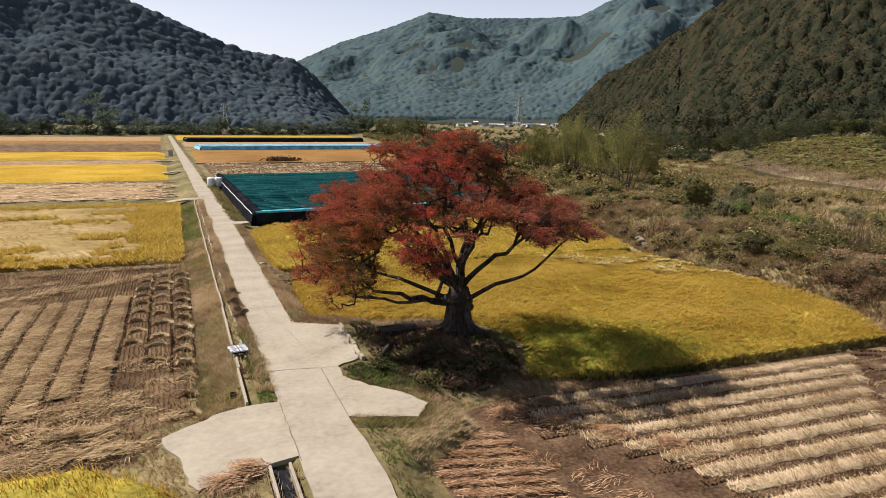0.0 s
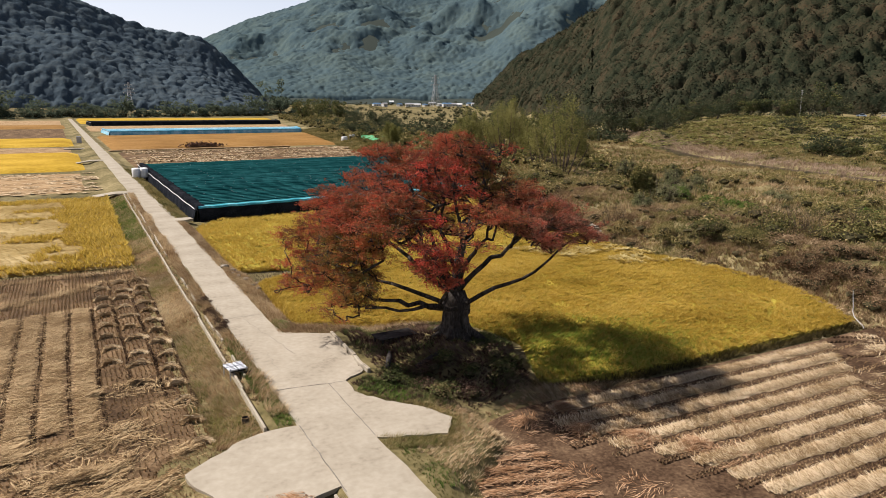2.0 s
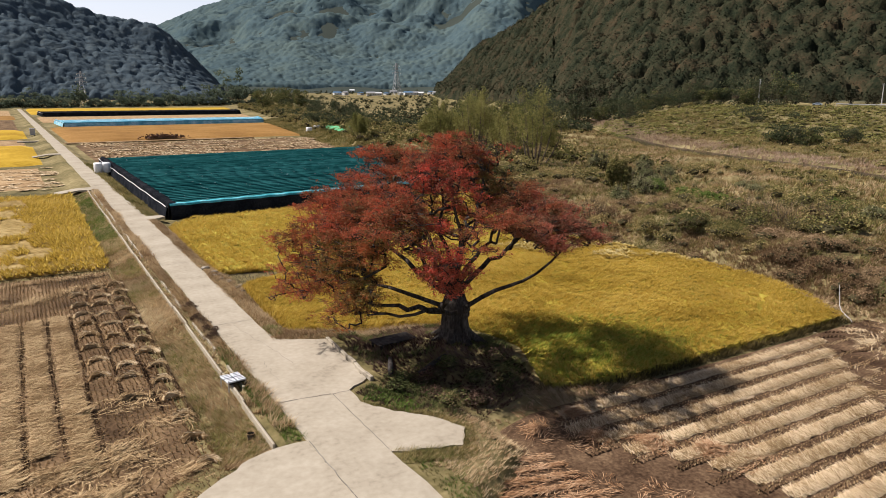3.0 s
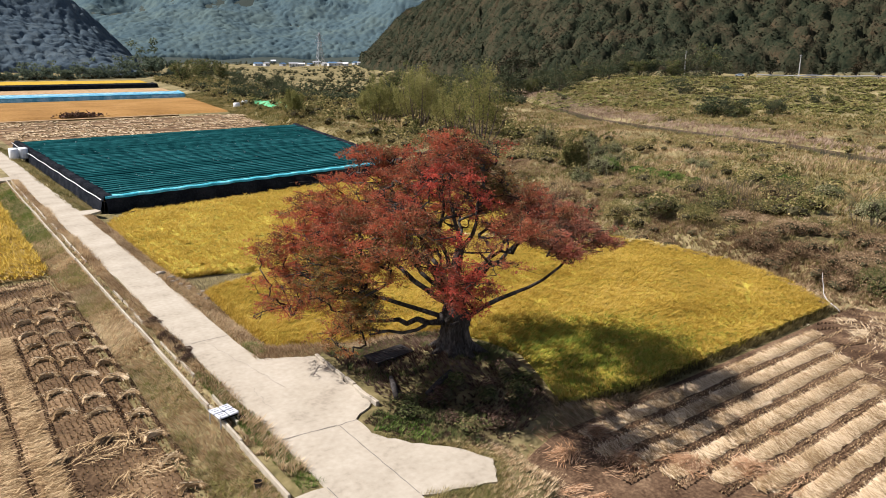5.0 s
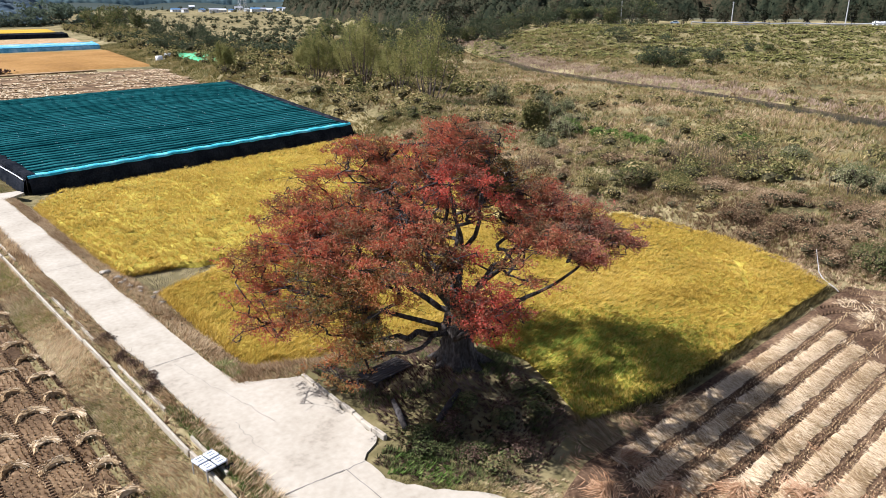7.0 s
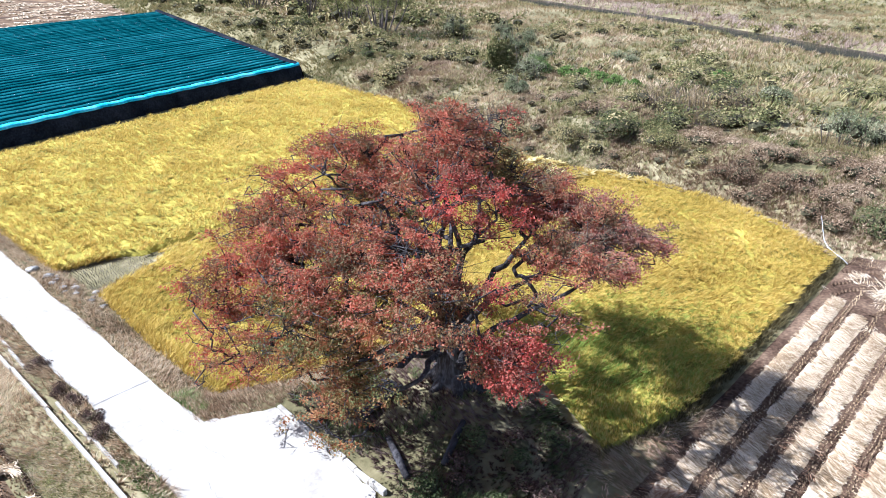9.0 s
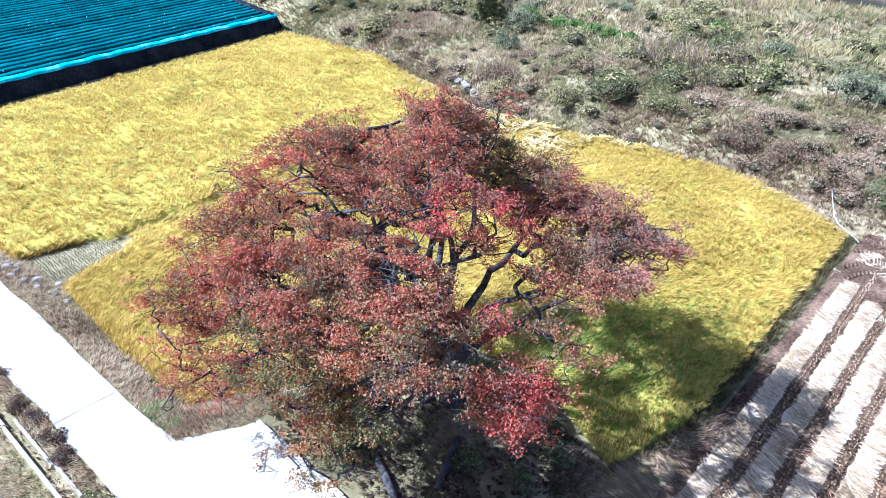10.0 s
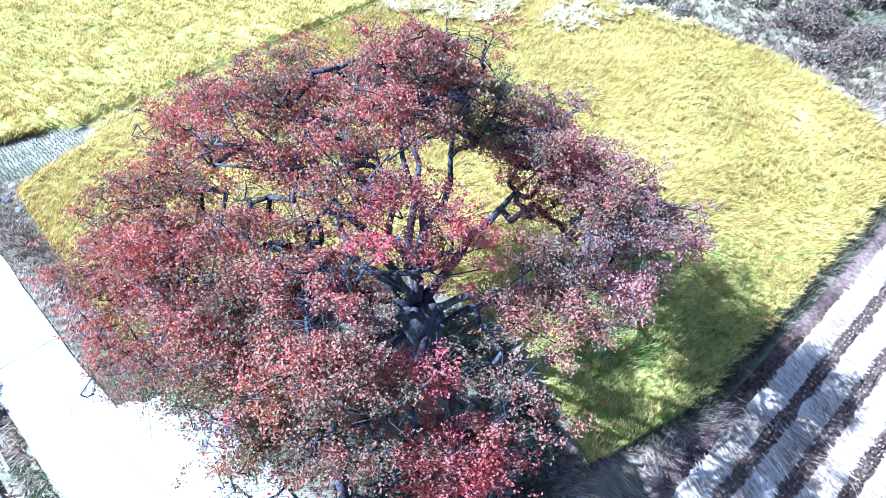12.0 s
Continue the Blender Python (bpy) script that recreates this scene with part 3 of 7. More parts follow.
# ---- shade net houses ----
def net_house(label, fl, fr, br, bl, rows, top, mat_roof, mat_front, front_label, mat_skirt=None):
    """Low shade-net rows on posts: sloping net strips, a bright front strip, black skirts, posts and a rail."""
    fl, fr, br, bl = (np.array(p, float) for p in (fl, fr, br, bl))
    ob = thing("shade_net", label, "shade net")
    rng = np.random.default_rng(rows)
    pitch = 1.0 / rows
    n = 44
    u = np.linspace(0, 1, n + 1)

    def line(s):
        a, b = fl + (bl - fl) * s, fr + (br - fr) * s
        return a[None] * (1 - u[:, None]) + b[None] * u[:, None]

    for k in range(rows):
        slip = rng.uniform(-0.12, 0.12) if k else 0.0
        # a drop at the near edge, then a roof that falls away, sagging between the posts
        prof = [(0.0, -0.24), (0.07, -0.05), (0.2, 0.03), (0.50, 0.0), (0.80, -0.10), (0.97, -0.26)]
        vs = []
        for q, dz in prof:
            p = line((k + q + slip) * pitch)
            sag = -0.07 * np.abs(np.sin(u * math.pi * n / 4)) - 0.05 * rng.random(n + 1)
            vs.append(np.column_stack([p, top + dz + sag * (0.3 + q)]))
        m = n + 1
        f = [(r * m + i, r * m + i + 1, (r + 1) * m + i + 1, (r + 1) * m + i) for r in range(len(prof) - 1) for i in range(n)]
        child("net_panel", np_mesh("net_panel", np.concatenate(vs), f, mat_roof), ob)
        # pale clips that tie the net to its wires
        if top < 1.5 and rows > 20:
            tv, tf = heart(rng)
            spots = line((k + 0.12) * pitch)[1::2]
            spots = spots[rng.random(len(spots)) < 0.25] + rng.normal(size=(1, 2)) * 0.2
            cv, cf = stamp(tv, tf, np.column_stack([spots, np.full(len(spots), top + 0.03)]), np.tile([0.24, 0.035, 0.02], (len(spots), 1)), rng.normal(size=len(spots)) * 0.5 + 0.9)
            child("net_clip", np_mesh("net_clip", cv, cf, M_CLIP), ob, "pale plastic net clips")["kind"] = "stuff"
    # bright strip folded over the front rail
    a = line(0.0)
    d = (bl - fl) / np.linalg.norm(bl - fl)
    vs = []
    for off, dz in ((-0.30, -0.26), (-0.24, -0.04), (0.0, 0.08), (0.55, 0.09), (0.85, 0.0)):
        wave = 0.05 * np.sin(u * 90) + 0.04 * rng.random(n + 1)
        vs.append(np.column_stack([a + d * off, top + dz + wave]))
    f = [(r * (n + 1) + i, r * (n + 1) + i + 1, (r + 1) * (n + 1) + i + 1, (r + 1) * (n + 1) + i) for r in range(4) for i in range(n)]
    child("front_strip", np_mesh("front_strip", np.concatenate(vs), f, mat_front, True), ob, front_label)
    # black skirts round the four sides
    for p, q, name in ((fl, fr, "skirt"), (fl, bl, "skirt"), (fr, br, "skirt"), (bl, br, "skirt")):
        g = np.linspace(0, 1, 61)[:, None]
        base = p[None] * (1 - g) + q[None] * g
        nrm = np.array([(q - p)[1], -(q - p)[0]])
        nrm = nrm / np.linalg.norm(nrm)
        if np.dot(nrm, (fl + br) / 2 - p) > 0:
            nrm = -nrm
        vs = []
        for out, z in ((0.1, top - 0.32), (0.35, top - 0.7), (0.55, -0.4), (0.7, -1.1)):
            w = 0.10 * rng.random((61, 1))
            vs.append(np.column_stack([base + nrm[None] * (out + w), np.full(61, z) + 0.08 * rng.random(61)]))
        f = [(r * 61 + i, r * 61 + i + 1, (r + 1) * 61 + i + 1, (r + 1) * 61 + i) for r in range(3) for i in range(60)]
        child(name, np_mesh(name, np.concatenate(vs), f, mat_skirt or M_BLACK, True), ob, "woven side cloth")
    # ragged black edge cloth along both ends of the rows
    for p, q, way in ((fl, bl, fr - fl), (fr, br, fl - fr)):
        way = way / np.linalg.norm(way)
        g = np.linspace(0, 1, 81)[:, None]
        edge = p[None] * (1 - g) + q[None] * g
        vs = [np.column_stack([edge + way * (o + (0.35 * rng.random((81, 1)) if o > 0 else 0)), top + dz + 0.10 * rng.random(81)]) for o, dz in ((-0.12, -0.30), (-0.05, 0.10), (0.55, 0.12), (0.9, -0.05))]
        f = [(r * 81 + i, r * 81 + i + 1, (r + 1) * 81 + i + 1, (r + 1) * 81 + i) for r in range(3) for i in range(80)]
        child("edge_cloth", np_mesh("edge_cloth", np.concatenate(vs), f, mat_skirt or M_BLACK), ob)
    # posts along the near and left sides, and a pale rail on the left
    for p, q, count in ((fl, fr, 22), (fl, bl, 26)):
        for i in range(count + 1):
            x, y = p + (q - p) * i / count
            bm = bmesh.new()
            tube(bm, [(x - 0.2, y - 0.2, -1.0), (x - 0.2, y - 0.2, top - 0.1)], [0.05, 0.045], 5)
            part("post", bm, M_BARK, ob)
    bm = bmesh.new()
    pts = [(*(fl + (bl - fl) * t + np.array([-0.55, -0.3])), top - 0.25 + 0.06 * math.sin(t * 40)) for t in np.linspace(0, 1, 30)]
    tube(bm, pts, [0.06] * 30, 5)
    part("rail", bm, M_WHITE, ob, "pale plastic pipe rail")
    # black sheet hung above the ground for the shade under the nets
    bm = bmesh.new()
    bm.faces.new([bm.verts.new((*p, top - 0.75)) for p in (fl, fr, br, bl)])
    part("under_cloth", bm, M_BLACK, ob, "black sheet standing in for shade under the net rows")
    return ob


net_house("teal shade nets in long low rows with black sides", (11.6, 108.4), (61.0, 115.2), (78.5, 194), (10.6, 189), 45, 1.15, M_NET, M_NETLIP, "bright cyan front strip")
net_house("bright blue shade nets in low rows", (14, 396), (113, 403), (121, 440), (12, 436), 9, 1.0, M_NETBLUE, M_NETBLUE, "pale front strip", M_NETBLUE)
net_house("black shade nets in a long low block", (10, 545), (140, 552), (147, 590), (8, 586), 9, 1.6, M_BLACK, M_BLACK, "black front strip")


# ---- concrete joints and cracks ----
def ribbon(name, pts, width, z, mat, parent):
    bm = bmesh.new()
    pts = [Vector((*p, z)) for p in pts]
    prev = None
    for i, p in enumerate(pts):
        d = (pts[min(i + 1, len(pts) - 1)] - pts[max(i - 1, 0)]).normalized()
        n = Vector((-d.y, d.x, 0)) * width / 2
        cur = bm.verts.new(p + n), bm.verts.new(p - n)
        if prev:
            bm.faces.new((prev[0], prev[1], cur[1], cur[0]))
        prev = cur
    return part(name, bm, mat, parent)


M_CRACK = material("joint_dirt", [(0.15, 0.13, 0.105), (0.28, 0.25, 0.21)], 0.8, 6.0, 0.95, 0.1)
road = bpy.data.objects["road"]
apron = bpy.data.objects["apron"]


def wander(a, b, n, amp, seed):
    rng = np.random.default_rng(seed)
    t = np.linspace(0, 1, n)[:, None]
    p = np.array(a)[None] * (1 - t) + np.array(b)[None] * t
    return p + rng.normal(size=p.shape) * amp * np.sin(t * math.pi)


ribbon("joint", wander((5.3, 41.0), (8.2, 40.7), 14, 0.03, 1), 0.05, 0.032, M_CRACK, road)
ribbon("joint", wander((8.25, 40.7), (9.3, 40.65), 6, 0.03, 2), 0.05, -0.007, M_CRACK, apron)
ribbon("crack", wander((6.6, 55.5), (7.9, 46.2), 18, 0.10, 3), 0.018, 0.034, M_CRACK, road)
ribbon("crack", wander((6.4, 47.5), (6.3, 44.0), 12, 0.10, 4), 0.016, 0.034, M_CRACK, road)
ribbon("joint", wander((8.24, 33.4), (8.3, 40.6), 16, 0.03, 5), 0.045, 0.012, M_CRACK, road)
ribbon("joint", wander((5.24, 29.2), (5.24, 36.1), 16, 0.03, 6), 0.05, 0.010, M_CRACK, road)
for k in range(0, 22, 3):
    ribbon("joint", wander((5.3, 56 + 7.0 * k), (8.1, 56 + 7.0 * k), 6, 0.02, 20 + k), 0.04, 0.034, M_CRACK, road).location.x = float(shear(56 + 7.0 * k))



# ---- canal, its bridges and the sluice ----
def canal():
    ob = thing("canal", "narrow concrete irrigation canal with pale broken walls", "canal", kind="structure")
    rng = np.random.default_rng(5)

    def wall(x, y0, y1, z):
        bm = bmesh.new()
        box(bm, x - 0.065, x + 0.065, y0, y1, -0.7, z, 0.02)
        part("canal_wall", bm, M_CONCRETE, ob)

    y = 36.5
    while y < 139:
        n = rng.uniform(4, 6)
        wall(3.68 + 0.03 * rng.normal(), y, min(y + n - 0.04, 139), 0.08 + 0.03 * rng.normal())
        y += n
    y = 44
    while y < 139:
        n = rng.uniform(2.0, 5)
        if rng.random() < 0.75:
            wall(4.28 + 0.05 * rng.normal(), y, min(y + n - 0.1, 139), 0.06 + 0.05 * rng.normal())
        y += n
    for x in (3.9, 4.75):
        wall(x, 10, 29.2, 0.02)
    # canal beds in the plain black material
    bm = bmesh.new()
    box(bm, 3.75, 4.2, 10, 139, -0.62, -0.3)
    part("canal_bed", bm, M_BLACK, ob, "black canal bed")
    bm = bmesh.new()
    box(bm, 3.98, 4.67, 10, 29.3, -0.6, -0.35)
    part("canal_bed", bm, M_BLACK, ob, "black canal bed")


canal()


def sluice():
    ob = thing("sluice_gate", "pale grey slotted sluice cover over the canal wall", "sluice gate")
    m = pose(3.9, 45.0, 0, 0, 0, 8)
    M_GREY = material("pale_grey_metal", [(0.50, 0.52, 0.56), (0.66, 0.68, 0.70)], 1.0, 6.0, 0.5, 0.1)
    bm = bmesh.new()
    box(bm, -0.5, 0.5, -0.6, 0.6, 0.18, 0.26, 0.02, m)
    part("frame", bm, M_BLACK, ob, "dark frame under the cover")
    for x0, x1, y0, y1 in ((-0.55, -0.04, 0.05, 0.62), (0.04, 0.55, 0.05, 0.62), (-0.55, -0.04, -0.62, -0.05), (0.04, 0.55, -0.62, -0.05)):
        bm = bmesh.new()
        box(bm, x0, x1, y0, y1, 0.27, 0.36, 0.02, m)
        p = part("cover_plate", bm, M_GREY, ob)
        bm = bmesh.new()
        xm = (x0 + x1) / 2
        for k in range(2):
            yy = y0 + 0.16 + 0.22 * k
            box(bm, xm - 0.16, xm + 0.16, yy, yy + 0.05, 0.362, 0.368, 0, m)
        part("slot", bm, M_BLACK, p, "dark slots")
    for x, y in ((-0.5, 0.58), (0.5, 0.58), (-0.5, -0.58), (0.5, -0.58)):
        bm = bmesh.new()
        tube(bm, [m @ Vector((x, y, -0.7)), m @ Vector((x, y, 0.4))], [0.04, 0.04], 6)
        part("leg", bm, M_METAL, ob)
    bm = bmesh.new()
    box(bm, 0.3, 0.75, -0.85, -0.62, -0.5, 0.12, 0.02, m)
    part("gate_box", bm, M_BLACK, ob, "dark gate box in the water")


sluice()
for (y, z, x0, xs) in ((140.5, 0.0, -1.2, 0.0), (219, 0.0, -2.8, -1.7)):
    def bridge_top(x, yy, x0=x0):
        return 0.05 - 0.5 * max(0, 1 - (x - x0) / 3.5) ** 1.6
    slab("canal_bridge", [(x0 + xs * 0.3, y - 1.8), (2.4 + xs, y - 1.5), (5.4 + xs, y - 2.0), (5.4 + xs, y + 2.2), (2.4 + xs, y + 1.6), (x0 + xs * 0.3, y + 1.6)], bridge_top, 0.25, M_CONCRETE, "small pale concrete bridge over the canal", "bridge", kind="")
slab("side_path", [(-6, 283.8), (2.0, 283), (4.5, 284), (4.5, 286.5), (1.0, 286), (-6, 286.4)], -0.45, 0.6, M_CONCRETE, "pale concrete field path", "path")
slab("side_path", [(5.0, 268), (70, 271), (70, 274.5), (5.0, 272)], -0.5, 0.6, M_DULLSTRAW, "earth field path with dry grass", "path")
slab("side_path", [(8.1, 103.8), (9.2, 104.7), (10.5, 105.8), (10.2, 107.2), (8.0, 107.2)], -0.03, 0.3, M_CONCRETE, "pale concrete ramp beside the shade nets", "path")


# ---- the kerb, platform and logs under the tree ----
def kerb():
    ob = thing("kerb", "low pale weathered stone kerb beside the apron", "kerb")
    rng = np.random.default_rng(12)
    y = 41.4
    while y < 49.2:
        n = rng.uniform(0.8, 1.5)
        x = 11.05 + 0.05 * (y - 41.4) + rng.normal() * 0.03
        bm = bmesh.new()
        box(bm, -0.11, 0.11, -n / 2 + 0.01, n / 2 - 0.01, -0.3, 0.17 + 0.02 * rng.normal(), 0.03, pose(x, y + n / 2, 0, 0, 2 * rng.normal(), -3 + 2 * rng.normal()))
        part("kerb_stone", bm, M_CONCRETE, ob)
        y += n


kerb()
M_OLDWOOD = material("grey_old_wood", [(0.022, 0.019, 0.017), (0.05, 0.043, 0.038), (0.085, 0.076, 0.068)], 1.5, 10, 0.9, 0.5, stretch=(0.2, 1, 1))


def wooden_platform(m, label):
    ob = thing("wooden_platform", label, "platform")
    for k in range(7):
        bm = bmesh.new()
        box(bm, -1.45, 1.45, -0.72 + 0.21 * k, -0.53 + 0.21 * k, 0.40, 0.45, 0.01, m)
        part("plank", bm, M_OLDWOOD, ob)
    for x in (-1.2, 0, 1.2):
        bm = bmesh.new()
        box(bm, x - 0.05, x + 0.05, -0.7, 0.7, 0.28, 0.40, 0, m)
        part("beam", bm, M_OLDWOOD, ob)
        for y in (-0.6, 0.6):
            bm = bmesh.new()
            box(bm, x - 0.06, x + 0.06, y - 0.06, y + 0.06, -0.5, 0.28, 0, m)
            part("leg", bm, M_OLDWOOD, ob)


wooden_platform(pose(14.9, 46.3, -0.12, 0, 0, 4), "dark weathered wooden platform under the tree")


def log(pts, r, label, mat=None):
    bm = bmesh.new()
    tube(bm, pts, r, 8)
    solid("fallen_log" if mat is None else "dead_branch", bm, mat or M_OLDWOOD, label, "log" if mat is None else "branch", smooth=True)


for a_, b_ in (((12.3, 41.4), (13.5, 43.9)), ((14.0, 40.9), (16.4, 41.9))):
    pts = [(a_[0] + (b_[0] - a_[0]) * t, a_[1] + (b_[1] - a_[1]) * t) for t in (0, 0.5, 1)]
    log([(px, py, float(ground_z(px, py)) + 0.14) for px, py in pts], [0.16, 0.18, 0.13], "dark fallen log among weeds under the tree")
log([(51.6, 37.6, 1.1), (51.35, 37.4, 0.75), (51.2, 37.25, 0.4), (50.9, 37.0, 0.0), (50.6, 36.8, -0.32), (50.1, 36.3, -0.58), (49.6, 35.6, -0.70), (49.1, 35.0, -0.72), (48.5, 34.5, -0.74)], [0.015, 0.02, 0.025, 0.03, 0.034, 0.038, 0.04, 0.034, 0.022], "bleached pale dead branch at the paddy corner", M_POLE)


# ---- the red tree ----
def great_tree():
    rng = np.random.default_rng(3)
    ob = thing("autumn_tree", "huge old spreading tree in red autumn leaf", "tree")
    base = np.array([18.55, 44.4, 0.0])
    # pads of leaves: offset east and north of the trunk, height, half width, and how far they have turned
    upper = [(0.7, 1.3, 13.1, 1.9, 1), (-1.7, -0.5, 12.9, 1.8, 1), (3.7, 0.9, 12.5, 1.3, 0), (-3.1, -2.9, 11.8, 1.9, 0), (-3.9, 3.0, 12.1, 1.9, 1), (2.6, -0.6, 10.6, 1.05, 2),
             (-3.6, 7.4, 10.3, 1.8, 1), (0.6, 6.4, 10.0, 2.0, 2), (4.2, 4.8, 9.0, 1.9, 1), (2.4, 3.0, 11.3, 1.9, 1), (6.0, 3.4, 8.2, 1.8, 3), (1.6, 8.0, 8.2, 1.8, 2)]
    west = [(-6.6, 5.2, 9.1, 2.0, 1), (-8.2, 6.2, 7.2, 1.7, 1), (-8.9, 6.4, 5.0, 1.4, 1), (-9.0, 4.6, 4.2, 1.5, 1), (-7.1, 2.8, 7.9, 1.8, 1), (-8.4, 0.7, 6.0, 1.6, 2),
            (-8.0, -1.3, 4.0, 1.5, 2), (-5.5, 0.5, 10.2, 1.9, 1), (-7.2, -0.8, 8.9, 1.5, 1), (-7.6, 2.6, 9.4, 1.4, 1), (-6.3, -2.6, 8.8, 1.5, 2), (-6.6, 1.6, 4.6, 1.25, 2), (-7.6, -2.4, 5.6, 1.2, 2)]
    south = [(-6.8, -5.3, 9.6, 1.55, 1), (-5.3, -7.5, 8.2, 1.3, 0), (-4.8, -7.5, 5.8, 1.1, 0), (-1.3, -6.5, 9.7, 1.7, 1), (1.2, -6.6, 8.9, 1.6, 3), (3.7, -5.9, 8.5, 1.6, 3),
             (5.8, -6.2, 8.2, 1.4, 3), (6.2, -1.6, 8.0, 1.8, 3), (6.9, 2.0, 7.6, 1.7, 1), (-5.2, -3.7, 10.6, 1.5, 1), (-4.7, -1.5, 11.1, 1.6, 1), (3.6, -3.0, 10.2, 1.2, 1), (5.6, -3.8, 8.9, 1.5, 3)]
    # the far side, which shades the rice
    east = [(4.4, 6.8, 7.3, 1.8, 1), (-1.4, 4.4, 12.0, 1.9, 1), (7.0, 0.3, 8.7, 1.7, 3), (-1.9, 9.0, 7.9, 1.6, 1), (-0.5, 6.6, 8.0, 1.8, 2), (1.0, 5.2, 7.2, 1.5, 2), (-2.4, 7.2, 9.0, 1.4, 1), (5.0, 1.2, 10.2, 1.2, 2)]
    pads = upper + west + south + east
    # lesser pads fill the dome between neighbours, a little deeper in
    heart = np.array([-1.6, 0.0, 5.0])
    for i, a in enumerate(upper + west + south):
        for b in (upper + west + south)[:i]:
            gap = math.dist(a[:3], b[:3])
            if 2.3 < gap < 5.0 and rng.random() < 0.62:
                m = heart + ((np.array(a[:3]) + np.array(b[:3])) / 2 - heart) * rng.uniform(0.93, 1.04) + rng.normal(size=3) * 0.25
                pads.append((*m, rng.uniform(0.95, 1.35), (a if rng.random() < 0.5 else b)[4]))
    lumps, owner = [], []
    for i, (dx, dy, z, r, _) in enumerate(pads):
        m = int(8.0 * r * r)
        q = unit(rng.normal(size=(m, 3)) + [0, 0, 0.35]) * rng.random((m, 1)) ** 0.33
        droop = 0.30 * (q[:, 0] ** 2 + q[:, 1] ** 2) * r
        way = math.atan2(dy, dx)
        # pads stretch along their bough
        along, side = q[:, 0] * r * 1.28, q[:, 1] * r * 1.02
        lumps.append(base + np.stack([dx + along * math.cos(way) - side * math.sin(way), dy + along * math.sin(way) + side * math.cos(way), z + q[:, 2] * 0.60 * r - droop], 1))
        owner += [i] * m
    lumps, owner = np.concatenate(lumps), np.array(owner)
    keep = vnoise(lumps[:, 0] / 1.3 + lumps[:, 2] * 0.9, lumps[:, 1] / 1.3 - lumps[:, 2] * 0.4, 77) > 0.22
    # an open shaft along the final camera's line of sight, so the trunk shows
    shaft = np.array([-3.9, -4.5, 7.2]) / np.linalg.norm([-3.9, -4.5, 7.2])
    rel = lumps - base - [0, 0, 2.5]
    along = rel @ shaft
    keep &= ~((along > 0) & (along < 12) & (np.linalg.norm(rel - along[:, None] * shaft, axis=1) < 1.15))
    lumps, owner = lumps[keep], owner[keep]
    order = np.argsort(np.linalg.norm((lumps - base - [0, 0, 4]) * [1, 1, 0.8], axis=1))
    lumps, owner = lumps[order], owner[order]
    # boughs: the trunk, then winding main limbs, then each lump joined to the nearest wood
    nodes, parent = [base + [0, 0, 0.0]], [-1]

    def grow(frm, pts):
        for p in pts:
            nodes.append(np.array(p, float))
            parent.append(frm)
            frm = len(nodes) - 1
        return frm

    t1 = grow(0, [base + [0, 0, 1.2], base + [0.05, 0, 2.3]])
    crotch = grow(t1, [base + [0.1, 0.1, 3.2]])

    def limb_to(frm, tip, bow, n=9):
        """A winding limb that leaves the trunk outwards and turns up (bow > 1) or climbs at once (bow < 1)."""
        a, b = nodes[frm], base + np.array(tip)
        across = np.array([-(b - a)[1], (b - a)[0], 0.0]) / np.hypot(*(b - a)[:2])
        turn, sway = rng.uniform(0, 6.3), 0.05 * np.linalg.norm(b - a)
        out = []
        for k in range(1, n + 1):
            t = k / n
            p = a + (b - a) * np.array([t, t, t ** bow])
            p = p + (across * math.sin(7.5 * t + turn) + np.array([0, 0, 0.7]) * math.sin(6.0 * t + 1.7 * turn)) * sway * math.sin(math.pi * min(1, 1.2 * t))
            out.append(p + rng.normal(size=3) * 0.09)
        end = grow(frm, out)
        for k in range(n):
            stout[end - n + 1 + k] = 0.13 * (1 - k / n) + 0.035
        return end

    stout = {}
    for frm, tip, bow in ((t1, (-7.4, 0.6, 4.2), 1.9), (t1, (-7.2, -1.8, 3.7), 1.6), (t1, (-4.7, -7.0, 6.9), 1.3), (t1, (5.5, -5.9, 7.7), 1.35), (t1, (-7.9, 5.8, 5.6), 1.2),
                          (crotch, (-6.0, 4.6, 8.4), 1.0), (crotch, (-5.0, 0.6, 9.6), 0.85), (crotch, (-6.2, -4.8, 9.0), 0.95), (crotch, (-0.9, -6.0, 9.0), 0.9), (crotch, (6.0, -0.9, 7.6), 0.9),
                          (crotch, (3.8, 4.4, 8.5), 0.9), (crotch, (-2.2, 6.2, 9.6), 0.9), (crotch, (0.6, 1.1, 12.2), 0.8), (crotch, (-1.9, -0.8, 12.0), 0.8), (crotch, (3.2, 0.7, 11.7), 0.8), (crotch, (-3.4, 2.4, 11.2), 0.8)):
        limb_to(frm, tip, bow)
    for c in lumps:
        arr = np.array(nodes)
        d = np.linalg.norm(arr - c, axis=1) + 0.9 * np.maximum(0, arr[:, 2] - c[2] + 0.3)
        k = int(np.argmin(d[1:])) + 1
        a = arr[k]
        span = np.linalg.norm(c - a)
        mids = [a + (c - a) * t + (rng.normal(size=3) * 0.13 - [0, 0, 0.10]) * span * math.sin(math.pi * t) for t in (0.35, 0.7)]
        e = grow(k, mids + [c])
        for _ in range(4):
            grow(e if rng.random() < 0.5 else e - 1, [c + rng.normal(size=3) * [0.6, 0.6, 0.3]])
    nodes, parent = np.array(nodes), np.array(parent)
    load = np.full(len(nodes), 1.0)
    for i in range(len(nodes) - 1, 0, -1):
        load[parent[i]] += load[i]
    rad = 0.0080 * load ** 0.485
